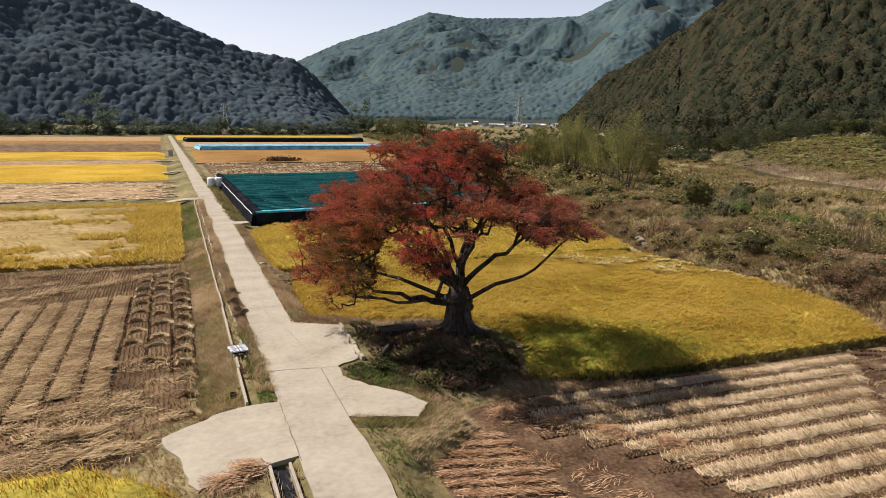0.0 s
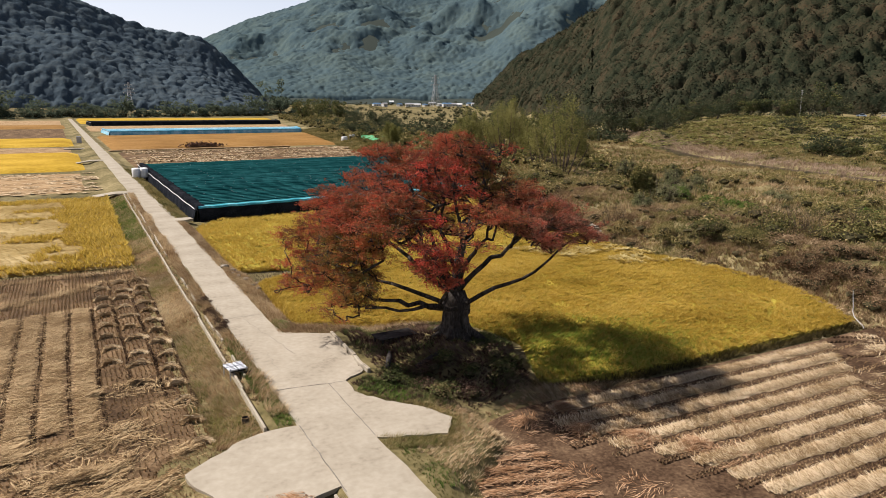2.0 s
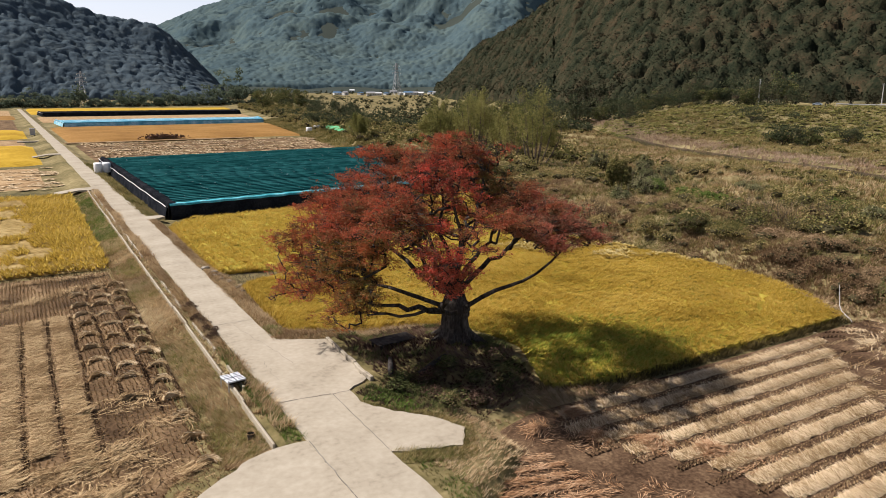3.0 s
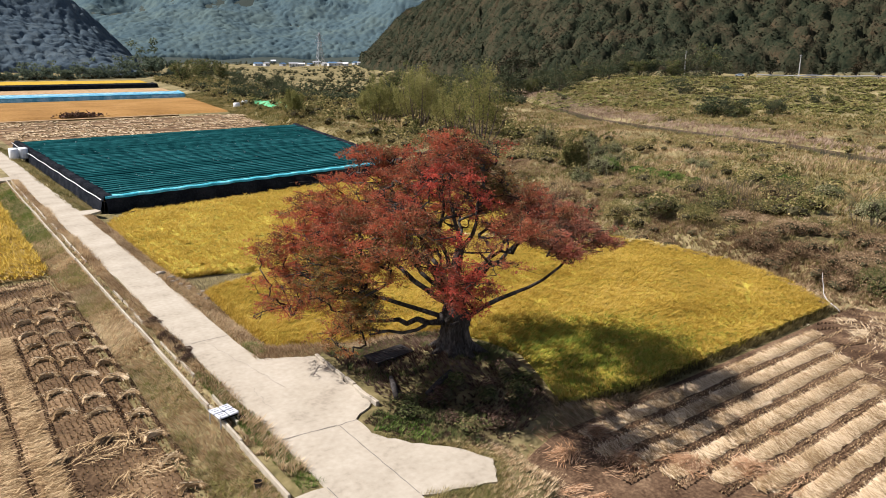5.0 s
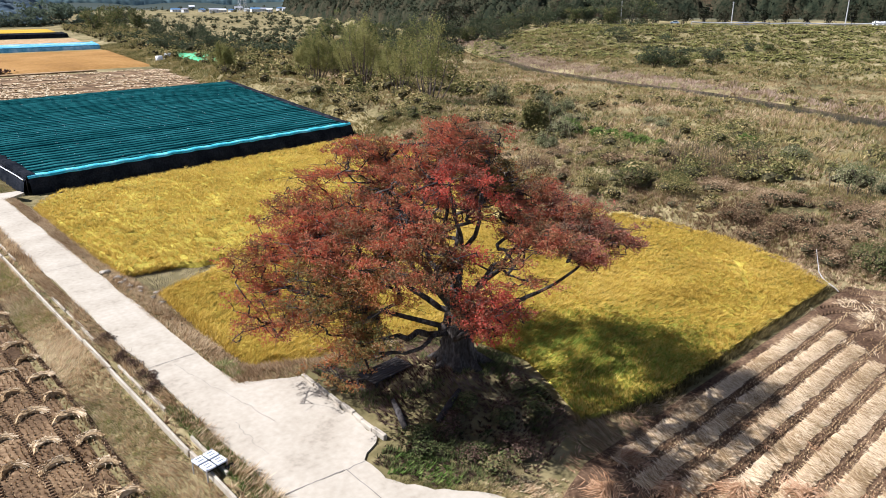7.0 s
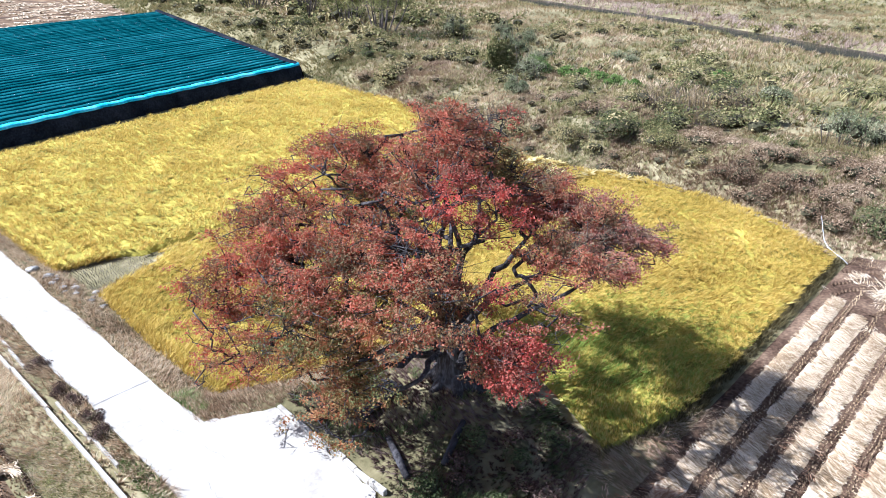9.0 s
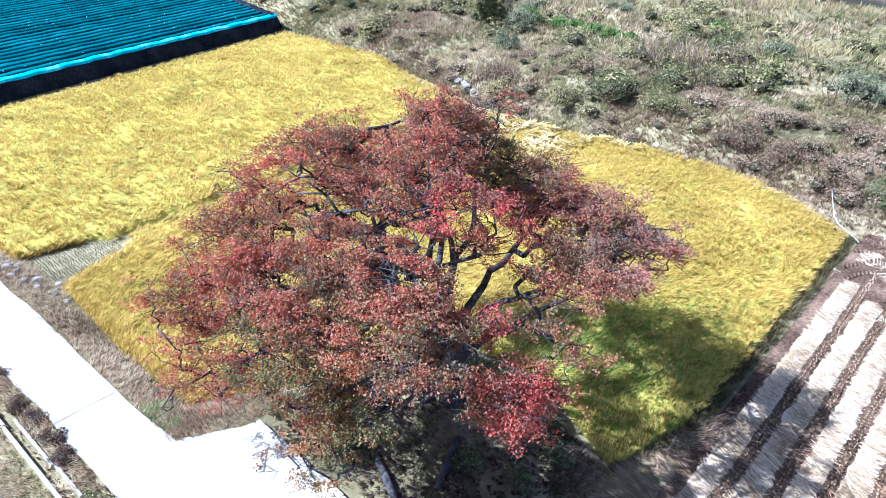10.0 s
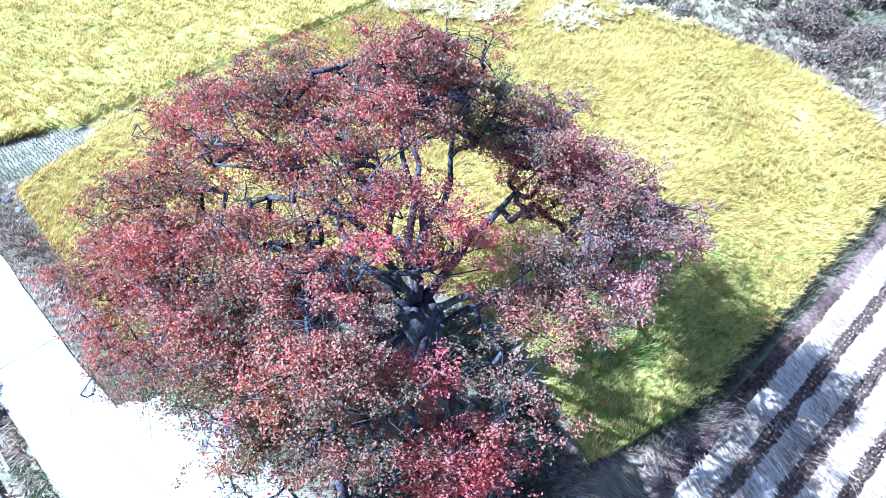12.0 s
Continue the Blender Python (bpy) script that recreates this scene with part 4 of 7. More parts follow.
    rad[:4] = np.array([1.05, 0.86, 0.80, 0.72])
    rad[4:] = np.minimum(rad[4:], np.maximum(0.08, 0.22 - 0.020 * np.linalg.norm(nodes[4:] - nodes[3], axis=1)))
    for i, r in stout.items():
        rad[i] = max(rad[i], r)
    # which main limb each piece of wood belongs to
    limb = np.arange(len(nodes))
    for i in range(1, len(nodes)):
        limb[i] = limb[parent[i]] if parent[i] > 3 else i
    bm_t, boughs = bmesh.new(), {}
    tube(bm_t, [base + [0, 0, -0.9], base + [0, 0, 0.25], base + [0, 0, 0.9], base + [0.02, 0, 1.8], base + [0.05, 0, 2.6], base + [0.1, 0.1, 3.4]], [1.7, 1.25, 1.0, 0.88, 0.94, 0.66], 18)
    for k in range(7):
        a = k * math.tau / 7 + 0.4
        d = Vector((math.cos(a), math.sin(a), 0))
        b0 = Vector(base)
        tube(bm_t, [b0 + d * 0.5 + Vector((0, 0, 1.5)), b0 + d * 0.95 + Vector((0, 0, 0.6)), b0 + d * 1.7 + Vector((0, 0, 0.10)), b0 + d * 2.4 + Vector((0, 0, -0.3))], [0.25, 0.34, 0.26, 0.12], 7)
    # burls on the old trunk
    for k in range(9):
        a, z = rng.uniform(0, 6.3), rng.uniform(0.8, 3.0)
        r = bmesh.ops.create_icosphere(bm_t, subdivisions=2, radius=rng.uniform(0.22, 0.42))
        for v in r["verts"]:
            v.co += Vector(base) + Vector((math.cos(a) * 0.75, math.sin(a) * 0.75, z))
    for v in bm_t.verts:
        q = v.co
        v.co += Vector((noise.noise(q * 1.7), noise.noise(q * 1.7 + Vector((9, 3, 1))), 0)) * 0.16
    for i in range(4, len(nodes)):
        p = parent[i]
        r0 = min(rad[p], rad[i] * 1.35)
        tube(boughs.setdefault(limb[i], bmesh.new()), [nodes[p], nodes[i]], [r0, rad[i]], 8 if rad[i] > 0.12 else 5 if rad[i] > 0.04 else 3)
    part("trunk", bm_t, M_BARK, ob, "massive dark furrowed trunk", True)
    for bm in boughs.values():
        part("bough", bm, M_BARK, ob, "dark twisting bough with its twigs", True)

    # leaves in small sprays round each lump, pad by pad
    def ball(k):
        return unit(rng.normal(size=(k, 3))) * rng.random((k, 1)) ** (1 / 2.2)

    sprays, per = 13, 17
    looks = ((M_LEAF_RED, "bright crimson autumn leaves"), (M_LEAF_BRICK, "brick red and brown autumn leaves"), (M_LEAF_BROWN, "olive brown and dull red autumn leaves"), (M_LEAF_PLUM, "dark plum red autumn leaves"))
    for i, pad in enumerate(pads):
        own = lumps[owner == i]
        h = np.repeat(rng.uniform(0.45, 0.95, len(own)), sprays)
        c = np.repeat(own, sprays, 0) + ball(len(h)) * np.stack([h * 1.2, h * 1.2, h * 0.42], 1)
        c = np.repeat(c, per, 0) + ball(len(c) * per) * np.array([0.30, 0.30, 0.15])
        # the side away from the road has shed more of its leaves
        shed = np.clip((c[:, 0] - base[0] - 1.0) / 2, 0, 1) * np.clip((c[:, 1] - base[1] + 3.5) / 2, 0, 1) * np.clip((4.5 - c[:, 1] + base[1]) / 1.5, 0, 1)
        thin = fbm(c[:, 0] / 0.9 + c[:, 2] / 0.7, c[:, 1] / 0.9, 78, 2) > 0.39 + 0.02 * np.clip(c[:, 2] - 9, 0, 5) + 0.075 * shed
        c = c[thin]
        lv, lf = cards(c, unit(rng.normal(size=(len(c), 3)) + [0, 0, 0.7]), 0.10, rng)
        mat, label = looks[pad[4]]
        child("crown", np_mesh("crown", lv, lf, mat), ob, label)


great_tree()


# ---- rice plants ----
def tuft_template(blades, rng, spread=0.5, width=0.09):
    v, f = [], []
    for k in range(blades):
        a = k * math.tau / blades + rng.uniform(-0.4, 0.4)
        d, s = np.array([math.cos(a), math.sin(a), 0]), np.array([-math.sin(a), math.cos(a), 0])
        b = d * 0.05
        tip = d * spread * rng.uniform(0.6, 1.1) + np.array([0, 0, rng.uniform(0.7, 1.0)])
        v += [b - s * width / 2, b + s * width / 2, tip]
        f.append((3 * k, 3 * k + 1, 3 * k + 2))
    return np.array(v), np.array(f)


def inside(pts, x, y):
    c = np.zeros(len(x), bool)
    for a, b in zip(pts, pts[1:] + pts[:1]):
        on = (a[1] > y) != (b[1] > y)
        c ^= on & (x < (b[0] - a[0]) * (y - a[1]) / (b[1] - a[1] + 1e-12) + a[0])
    return c


def tufts(name, label, category, pts, density, z, height, mat, seed, spread=0.6, width=0.12, blades=4, lean=0.7, mask=None, jitter=0.12):
    """Plants over the outline pts: z is a height or a function, mask a function of x, y."""
    rng = np.random.default_rng(seed)
    p = np.array(pts)
    lo, hi = p.min(0), p.max(0)
    n = int((hi - lo).prod() * density)
    x, y = rng.uniform(lo[0], hi[0], n), rng.uniform(lo[1], hi[1], n)
    on = inside(list(pts), x, y)
    if mask is not None:
        on &= mask(x, y, rng)
    x, y = x[on], y[on]
    n = len(x)
    zz = z(x, y) if callable(z) else z + jitter * rng.normal(size=n)
    s = height * rng.uniform(0.6, 1.3, n) * (0.75 + 0.5 * fbm(x / 1.5, y / 1.5, seed, 2))
    flow = fbm(x / 9, y / 9, seed + 3, 3) * 9.0
    mag = lean * (0.3 + 1.4 * fbm(x / 4, y / 4, seed + 5, 2))
    vs, fs, off = [], [], 0
    pick = rng.integers(0, 3, n)
    for t in range(3):
        tv, tf = tuft_template(blades, rng, spread, width)
        o = pick == t
        v, f = stamp(tv, tf, np.stack([x[o], y[o], zz[o]], 1), np.stack([s[o]] * 3, 1), rng.uniform(0, 6.3, o.sum()), mag[o], flow[o])
        vs.append(v)
        fs.append(f + off)
        off += len(v)
    return thing(name, label, category, kind="stuff", data=np_mesh(name, np.concatenate(vs), np.concatenate(fs), mat))


tufts("rice_stems", "rice stems along the cut edge, darkened for shade", "rice", [(19.4, 36.4), (26, 34.75), (48.9, 34.8), (48.9, 35.6), (26, 35.6), (20.2, 37.2)], 60, -0.92, 0.42, M_STEMSHADE, 109, width=0.1, lean=0.3)


def rice_top(x, y):
    """The uneven top of the standing rice."""
    across = np.abs((x - 48.4) * 4.8 - (y - 42.4) * 6.7 + 1.2 * np.sin(x * 1.3)) / 8.24
    trod = 0.30 * np.exp(-(across / 0.24) ** 2) * ((x > 41.4) & (x < 48.6))
    hollow = 0.16 * np.exp(-(((x - 36.5) / 2.6) ** 2 + ((y - 53.5) / 1.1) ** 2))
    return -0.44 - trod - hollow + (fbm(x / 2.2, y / 2.2, 11, 3) - 0.5) * 0.11 + (fbm(x / 0.55, y / 0.40, 12, 2) - 0.5) * 0.40


tufts("rice_plants", "golden ripe rice plants swaying beside the tree", "rice", R1, 58, rice_top, 0.26, M_RICE, 101, spread=1.0, width=0.15, blades=5, lean=0.8, mask=lambda x, y, r: r.random(len(x)) > 0.75 * np.exp(-(((x - 26) / 7.5) ** 2 + ((y - 39.5) / 6.0) ** 2) ** 1.5))
# green tone laid over the tree's shadow area: unripe rice and shade together
M_RICEGREEN = material("shade_green_rice", [(0.17, 0.232, 0.035), (0.29, 0.354, 0.055), (0.44, 0.488, 0.09)], 0.2, 3.0, 0.8, 0, island=0.7, translucent=0.5, contrast=0.8)
tufts("rice_plants", "greener rice at the paddy corner, also toned for tree shade", "rice", R1, 46, rice_top, 0.30, M_RICEGREEN, 106, mask=lambda x, y, r: r.random(len(x)) < 0.85 * np.exp(-(((x - 26) / 7.5) ** 2 + ((y - 39.5) / 6.0) ** 2) ** 1.5))
tufts("rice_plants", "golden ripe rice plants before the shade nets", "rice", R2, 16, rice_top, 0.34, M_RICE, 102, spread=0.95, width=0.18, blades=6, lean=0.45)
tufts("rice_plants", "golden ripe rice plants beside the harvested field", "rice", [(-14, 20), (0.2, 20), (0.3, 29), (-3.6, 32.3), (-14, 32.0)], 26, -0.5, 0.55, M_RICE, 103)


tufts("rice_plants", "rice leaning out along the paddy's cut edge", "rice", [(10.1, 60), (10.2, 53.6), (13.3, 51.8), (21.5, 49.5), (21.6, 50.3), (13.6, 52.7), (10.9, 54.1), (10.8, 60), (11.3, 67.9), (15, 69.1), (14.7, 69.8), (10.7, 68.5)], 70, -0.80, 0.42, M_RICE, 110, spread=0.9, width=0.14, blades=5, lean=0.6)
tufts("rice_plants", "rice leaning out along the paddy's near edge", "rice", [(9.4, 85), (9.7, 74.0), (14.0, 73.2), (14.1, 73.9), (10.3, 74.5), (10.0, 85), (10.7, 100.8), (10.1, 101)], 60, -0.80, 0.42, M_RICE, 111, spread=0.9, width=0.14, blades=5, lean=0.6)

M_FLATRICE = material("flattened_rice_stalks", [(0.28, 0.19, 0.06), (0.44, 0.33, 0.14), (0.55, 0.44, 0.22)], 0.3, 4.0, 0.9, 0, island=0.5, translucent=0.3)


def ragged(x, y, rng):
    edge = np.minimum(np.minimum((1.0 - x) / 2.4, y - 82), 138.5 - y)
    isle = fbm(x / 9, y / 3.5, 60, 3)
    return (edge < 2.2 + 5 * (fbm(x / 4, y / 6, 61, 2) - 0.35)) | (isle > 0.71)


tufts("rice_plants", "golden rice still standing round flattened patches", "rice", [(-48, 82), (1.2, 82), (1.0, 139), (-48, 139)], 13, -0.74, 0.50, M_RICE, 104, spread=0.95, width=0.3, blades=6, lean=0.45, mask=ragged)
tufts("flattened_rice", "pale flattened rice stalks in swirls", "rice", [(-48, 82), (1.2, 82), (1.0, 139), (-48, 139)], 6, -0.62, 0.26, M_FLATRICE, 105, width=0.16, lean=2.5)
# pale rice beaten down in folds at the paddy's far edge
r = np.random.default_rng(107)
n = 900
x, y = r.uniform(38, 54, n), r.uniform(53, 71, n)
on = inside([(45, 60), (50, 55), (53.6, 53), (52, 67), (47, 70.8), (39, 70.8)], x, y) & (fbm(x / 2.6, y / 1.8, 108, 3) > 0.50)
x, y = x[on], y[on]
tv, tf = tuft_template(9, r, 1.5, 0.7)
v, f = stamp(tv, tf, np.stack([x, y, rice_top(x, y) + 0.02], 1), np.stack([r.uniform(0.5, 0.9, len(x)), r.uniform(0.35, 0.6, len(x)), r.uniform(0.16, 0.36, len(x))], 1), fbm(x / 5, y / 5, 109, 2) * 8)
M_FOLDED = material("folded_pale_rice", [(0.344, 0.241, 0.0612), (0.499, 0.387, 0.144), (0.602, 0.507, 0.245)], 0.4, 4.0, 0.9, 0, island=0.7, translucent=0.3)
thing("flattened_rice", "pale flattened rice in folds at the paddy's far edge", "rice", kind="stuff", data=np_mesh("flattened_rice", v, f, M_FOLDED))



# ---- straw rows and stubble ----
def stalks(name, label, centres, dirs, length, width, mat, seed):
    """Straw laid flat: thin bent quads with their middle at centres, lying along dirs."""
    rng = np.random.default_rng(seed)
    n = len(centres)
    a = np.arctan2(dirs[:, 1], dirs[:, 0]) + rng.normal(size=n) * 0.24
    L = length * rng.uniform(0.6, 1.25, n)[:, None] / 2
    d = np.stack([np.cos(a), np.sin(a), rng.normal(size=n) * 0.18], 1)
    s = np.stack([-np.sin(a), np.cos(a), np.zeros(n)], 1) * (width * rng.uniform(0.5, 1.5, n))[:, None] / 2
    v = np.stack([centres - d * L - s, centres - d * L * 0.9 + s, centres + d * L + s * 0.6, centres + d * L - s * 0.6], 1)
    return thing(name, label, "straw", kind="stuff", data=np_mesh(name, v.reshape(-1, 3), np.arange(4 * n).reshape(n, 4), mat))


def mat_strip(name, label, pts, half, z, thick, mat, seed):
    """A long low mat of straw along the two points pts, with ragged sides."""
    rng = np.random.default_rng(seed)
    a, b = np.array(pts[0], float), np.array(pts[1], float)
    n = max(4, int(np.linalg.norm(b - a) / 0.35))
    t = np.linspace(0, 1, n + 1)[:, None]
    c = a * (1 - t) + b * t
    d = (b - a) / np.linalg.norm(b - a)
    s = np.array([-d[1], d[0]])
    rows = []
    for q, h in ((-1, -0.04), (-0.8, 0.7), (-0.3, 1.0), (0.3, 1.0), (0.8, 0.7), (1, -0.04)):
        w = q * half * (1 + 0.13 * rng.normal(size=(n + 1, 1)))
        rows.append(np.column_stack([c + s * w, z + thick * h * (0.8 + 0.4 * rng.random(n + 1))]))
    m = n + 1
    f = [(r * m + i, r * m + i + 1, (r + 1) * m + i + 1, (r + 1) * m + i) for r in range(5) for i in range(n)]
    return thing(name, label, "straw", "straw rows", kind="", data=np_mesh(name, np.concatenate(rows), f, mat, True))


rng = np.random.default_rng(55)
cen, drs, stub = [], [], []
for k in range(20):
    yc = 33.35 - 1.6 * k
    x1 = 43.3 + (yc - 34.2) * 0.93
    x0 = np.interp(yc, [10, 23, 26.5, 28.2, 31.5, 34], [25, 22.5, 21.3, 19.5, 18.2, 19.3])
    x1 = max(x1, x0 + 8) + (6 if k > 7 else 0)
    mat_strip("straw_mat", "pale cut straw lying in a row on stubble", ((x0, yc), (x1, yc)), 0.51, -0.82, 0.05, M_STRAW, 200 + k)
    n = int((x1 - x0) * 190)
    cen.append(np.stack([rng.uniform(x0 - 0.4, x1 + 0.3, n), yc + 0.06 * np.sin(np.linspace(0, 40, n)) + rng.uniform(-0.33, 0.33, n), rng.uniform(-0.77, -0.66, n)], 1))
    drs.append(np.stack([np.full(n, 0.35), np.full(n, 1.0)], 1))
    for off in (-0.72, -0.88):
        xs = np.arange(x0 - 1, x1 + 3, 0.24)
        stub.append(np.stack([xs + rng.normal(size=len(xs)) * 0.03, yc + off + rng.normal(size=len(xs)) * 0.03, np.full(len(xs), -0.84)], 1))
for x, y, w in ((45.3, 31.5, 0.9), (46.8, 33.4, 1.0), (44.6, 29.2, 0.8), (47.4, 29.8, 0.9), (42.2, 26.0, 1.0), (49.0, 31.8, 0.7), (46.0, 26.6, 1.1)):
    cen.append(np.stack([x + rng.uniform(-1, 1, 160) * w, y + rng.uniform(-0.55, 0.55, 160), rng.uniform(-0.80, -0.74, 160)], 1))
    drs.append(np.tile([0.5, 1.0], (160, 1)))
n = 9000
p = np.stack([rng.uniform(33, 54, n), rng.uniform(18, 34.6, n)], 1)
p = p[(p[:, 0] > 42.2 + (p[:, 1] - 34.2) * 0.93) & (p[:, 0] < 54.4 - (p[:, 1] - 26) * 0.45) & (fbm(p[:, 0] / 1.9, p[:, 1] / 1.3, 97, 3) > 0.53)]
cen.append(np.column_stack([p, rng.uniform(-0.80, -0.72, len(p))]))
g = fbm(p[:, 0] / 2.5, p[:, 1] / 2.5, 98, 2) * 8
drs.append(np.stack([np.cos(g), np.sin(g)], 1))
stalks("loose_straw", "loose pale straw stalks across the rows", np.concatenate(cen), np.concatenate(drs), 0.52, 0.032, M_STRAW, 56)


def cleat_track(name, label, a, b, half, z, mat, seed, bend=0.0):
    """A churned track along a straight line: cross ridges of dark soil pressed by a crawler's belt."""
    r = np.random.default_rng(seed)
    a, b = np.array(a, float), np.array(b, float)
    n = int(np.linalg.norm(b - a) / 0.085)
    t = np.linspace(0, 1, n)[:, None]
    d = (b - a) / np.linalg.norm(b - a)
    s = np.array([-d[1], d[0]])
    c = a * (1 - t) + b * t + s * (fbm(t[:, 0] * 9, t[:, 0] * 0 + seed, seed, 2) - 0.5)[:, None] * 0.3 + s * 4 * bend * t * (1 - t)
    high = np.where(np.arange(n) % 3 == 0, 0.10, np.where(np.arange(n) % 3 == 1, 0.07, -0.03))
    rows = []
    for q, k in ((-1.0, -0.3), (-0.8, 1.0), (-0.1, 0.9), (0.0, -0.2), (0.1, 0.9), (0.8, 1.0), (1.0, -0.3)):
        rows.append(np.column_stack([c + s * half * q * (1 + 0.10 * r.normal(size=(n, 1))), z + high * k * r.uniform(0.6, 1.3, n)]))
    f = [(k * n + i, k * n + i + 1, (k + 1) * n + i + 1, (k + 1) * n + i) for k in range(6) for i in range(n - 1)]
    return thing(name, label, "track", "crawler tracks", kind="structure", data=np_mesh(name, np.concatenate(rows), f, mat))


for k in range(13):
    yc = 32.55 - 1.6 * k
    x0 = float(np.interp(yc, [10, 23, 26.5, 28.2, 31.5, 34], [24, 21.0, 19.6, 18.0, 16.7, 17.5])) + 0.5 * math.sin(k * 2.3)
    cleat_track("crawler_track", "dark soil track pressed between straw rows", (x0, yc), (43.9 + (yc - 34.2) * 0.93 + (6 if k > 7 else 0), yc), 0.25, -0.83, M_TRACK, 250 + k)
# where the crawler turned: curved tracks over churned soil at the end of the rows
for k, (a, b, bend) in enumerate((((43.2, 33.9), (47.6, 26.5), 1.6), ((44.6, 34.3), (49.0, 26.2), 1.7), ((41.8, 31.2), (48.2, 32.6), -1.2), ((40.6, 28.0), (46.4, 22.6), 1.3), ((47.0, 34.4), (52.0, 25.0), 0.8), ((39.6, 25.2), (47.0, 27.4), -1.0))):
    cleat_track("crawler_track", "dark curved soil track where the crawler turned", a, b, 0.2, -0.80, M_TRACK, 380 + k, bend)

# strips and sheaf lines in the harvested paddy on the other side
cen, drs = [], []
for k, xc in enumerate((-4.2, -5.9, -7.5, -9.1, -10.8, -12.4, -14.0, -15.7, -17.3, -19.0)):
    y0, y1 = 41.5 + 1.5 * math.sin(k * 2.1), 66.0 - 0.35 * k
    mat_strip("straw_mat", "dull straw lying in a row on stubble", ((xc, y0), (xc, y1)), 0.54, -0.80, 0.09, M_TANSTRAW, 300 + k)
    n = int((y1 - y0) * 170)
    cen.append(np.stack([xc + rng.normal(size=n) * 0.24, rng.uniform(y0 - 0.5, y1 + 0.5, n), rng.uniform(-0.74, -0.64, n)], 1))
    drs.append(np.stack([np.full(n, 1.0), np.full(n, 0.2)], 1))
n = 7000
p = np.stack([rng.uniform(-22, 1.2, n), rng.uniform(33, 48, n)], 1)
p = p[fbm(p[:, 0] / 2.2, p[:, 1] / 1.4, 92, 3) > 0.60]
cen.append(np.column_stack([p, rng.uniform(-0.8, -0.62, len(p))]))
g = fbm(p[:, 0] / 2, p[:, 1] / 2, 93, 2) * 7
drs.append(np.stack([np.cos(g), np.sin(g)], 1))
for a, b, w, n in (((-22, 62), (0.5, 76), 1.0, 2600), ((-30, 70), (-8, 74), 0.8, 1200), ((-16, 38), (-2, 41), 1.3, 3200), ((-14, 33.6), (0, 35), 1.0, 3600), ((-9, 36), (0.5, 37.6), 0.8, 1800), ((-4.2, 46.6), (0.2, 48.1), 0.25, 1500), ((-14, 78), (0.5, 79), 0.6, 700)):
    t = rng.random(n)[:, None]
    p = np.array(a) * (1 - t) + np.array(b) * t + rng.normal(size=(n, 2)) * w * 0.5
    keep = fbm(p[:, 0] / 1.8, p[:, 1] / 1.8, 90, 2) > 0.42
    p = p[keep]
    cen.append(np.column_stack([p, -0.8 + 0.36 * rng.random(len(p)) * fbm(p[:, 0] / 0.9, p[:, 1] / 0.9, 91, 2) * 1.5]))
    d = np.array(b) - np.array(a)
    drs.append(np.tile(d / np.linalg.norm(d) + [0.2, 0.3], (len(p), 1)))
for k in range(10):
    xc = -3.38 - 1.64 * k
    cleat_track("crawler_track", "dark soil track beside rows of tan straw", (xc, 40.0 + 1.5 * math.sin(k * 1.7)), (xc, 66.2 - 0.35 * k), 0.13, -0.845, M_TRACK, 330 + k)
for k, xc in enumerate((-1.72, -0.12, 1.38)):
    cleat_track("crawler_track", "dark soil track between lines of sheaves", (xc, 43.0 + 2.0 * (2 - k)), (xc, 76.0), 0.12, -0.845, M_TRACK, 350 + k)
stalks("loose_straw", "loose straw stalks on the harvested paddy", np.concatenate(cen), np.concatenate(drs), 0.62, 0.045, M_COMBED, 57)
for xl in np.arange(-24, 1.3, 0.28):
    ys = np.arange(33.5, 81, 0.2)
    ys = ys[fbm(ys / 5 + xl, ys * 0 + xl / 3, 95, 2) > 0.26]
    near_strip = (xl < -3.4) & (ys > 42) & (ys < 65)
    ys = ys[~near_strip | (np.abs((xl + 3.4) % 1.64 - 0.0) < 0.34)]
    stub.append(np.stack([xl + rng.normal(size=len(ys)) * 0.05, ys + rng.normal(size=len(ys)) * 0.07, np.full(len(ys), -0.84)], 1))
stub = np.concatenate(stub)
tv, tf = tuft_template(4, rng, 0.45, 0.5)
v, f = stamp(tv, tf, stub, np.stack([np.full(len(stub), 0.15)] * 2 + [rng.uniform(0.12, 0.21, len(stub))], 1), rng.uniform(0, 6.3, len(stub)))
M_STUB = material("stubble_stems", [(0.24, 0.165, 0.085), (0.42, 0.295, 0.16), (0.56, 0.42, 0.24)], 0.5, 6.0, 0.95, 0, island=0.6)
thing("stubble", "short brown rice stubble in lines", "stubble", kind="stuff", data=np_mesh("stubble", v, f, M_STUB))


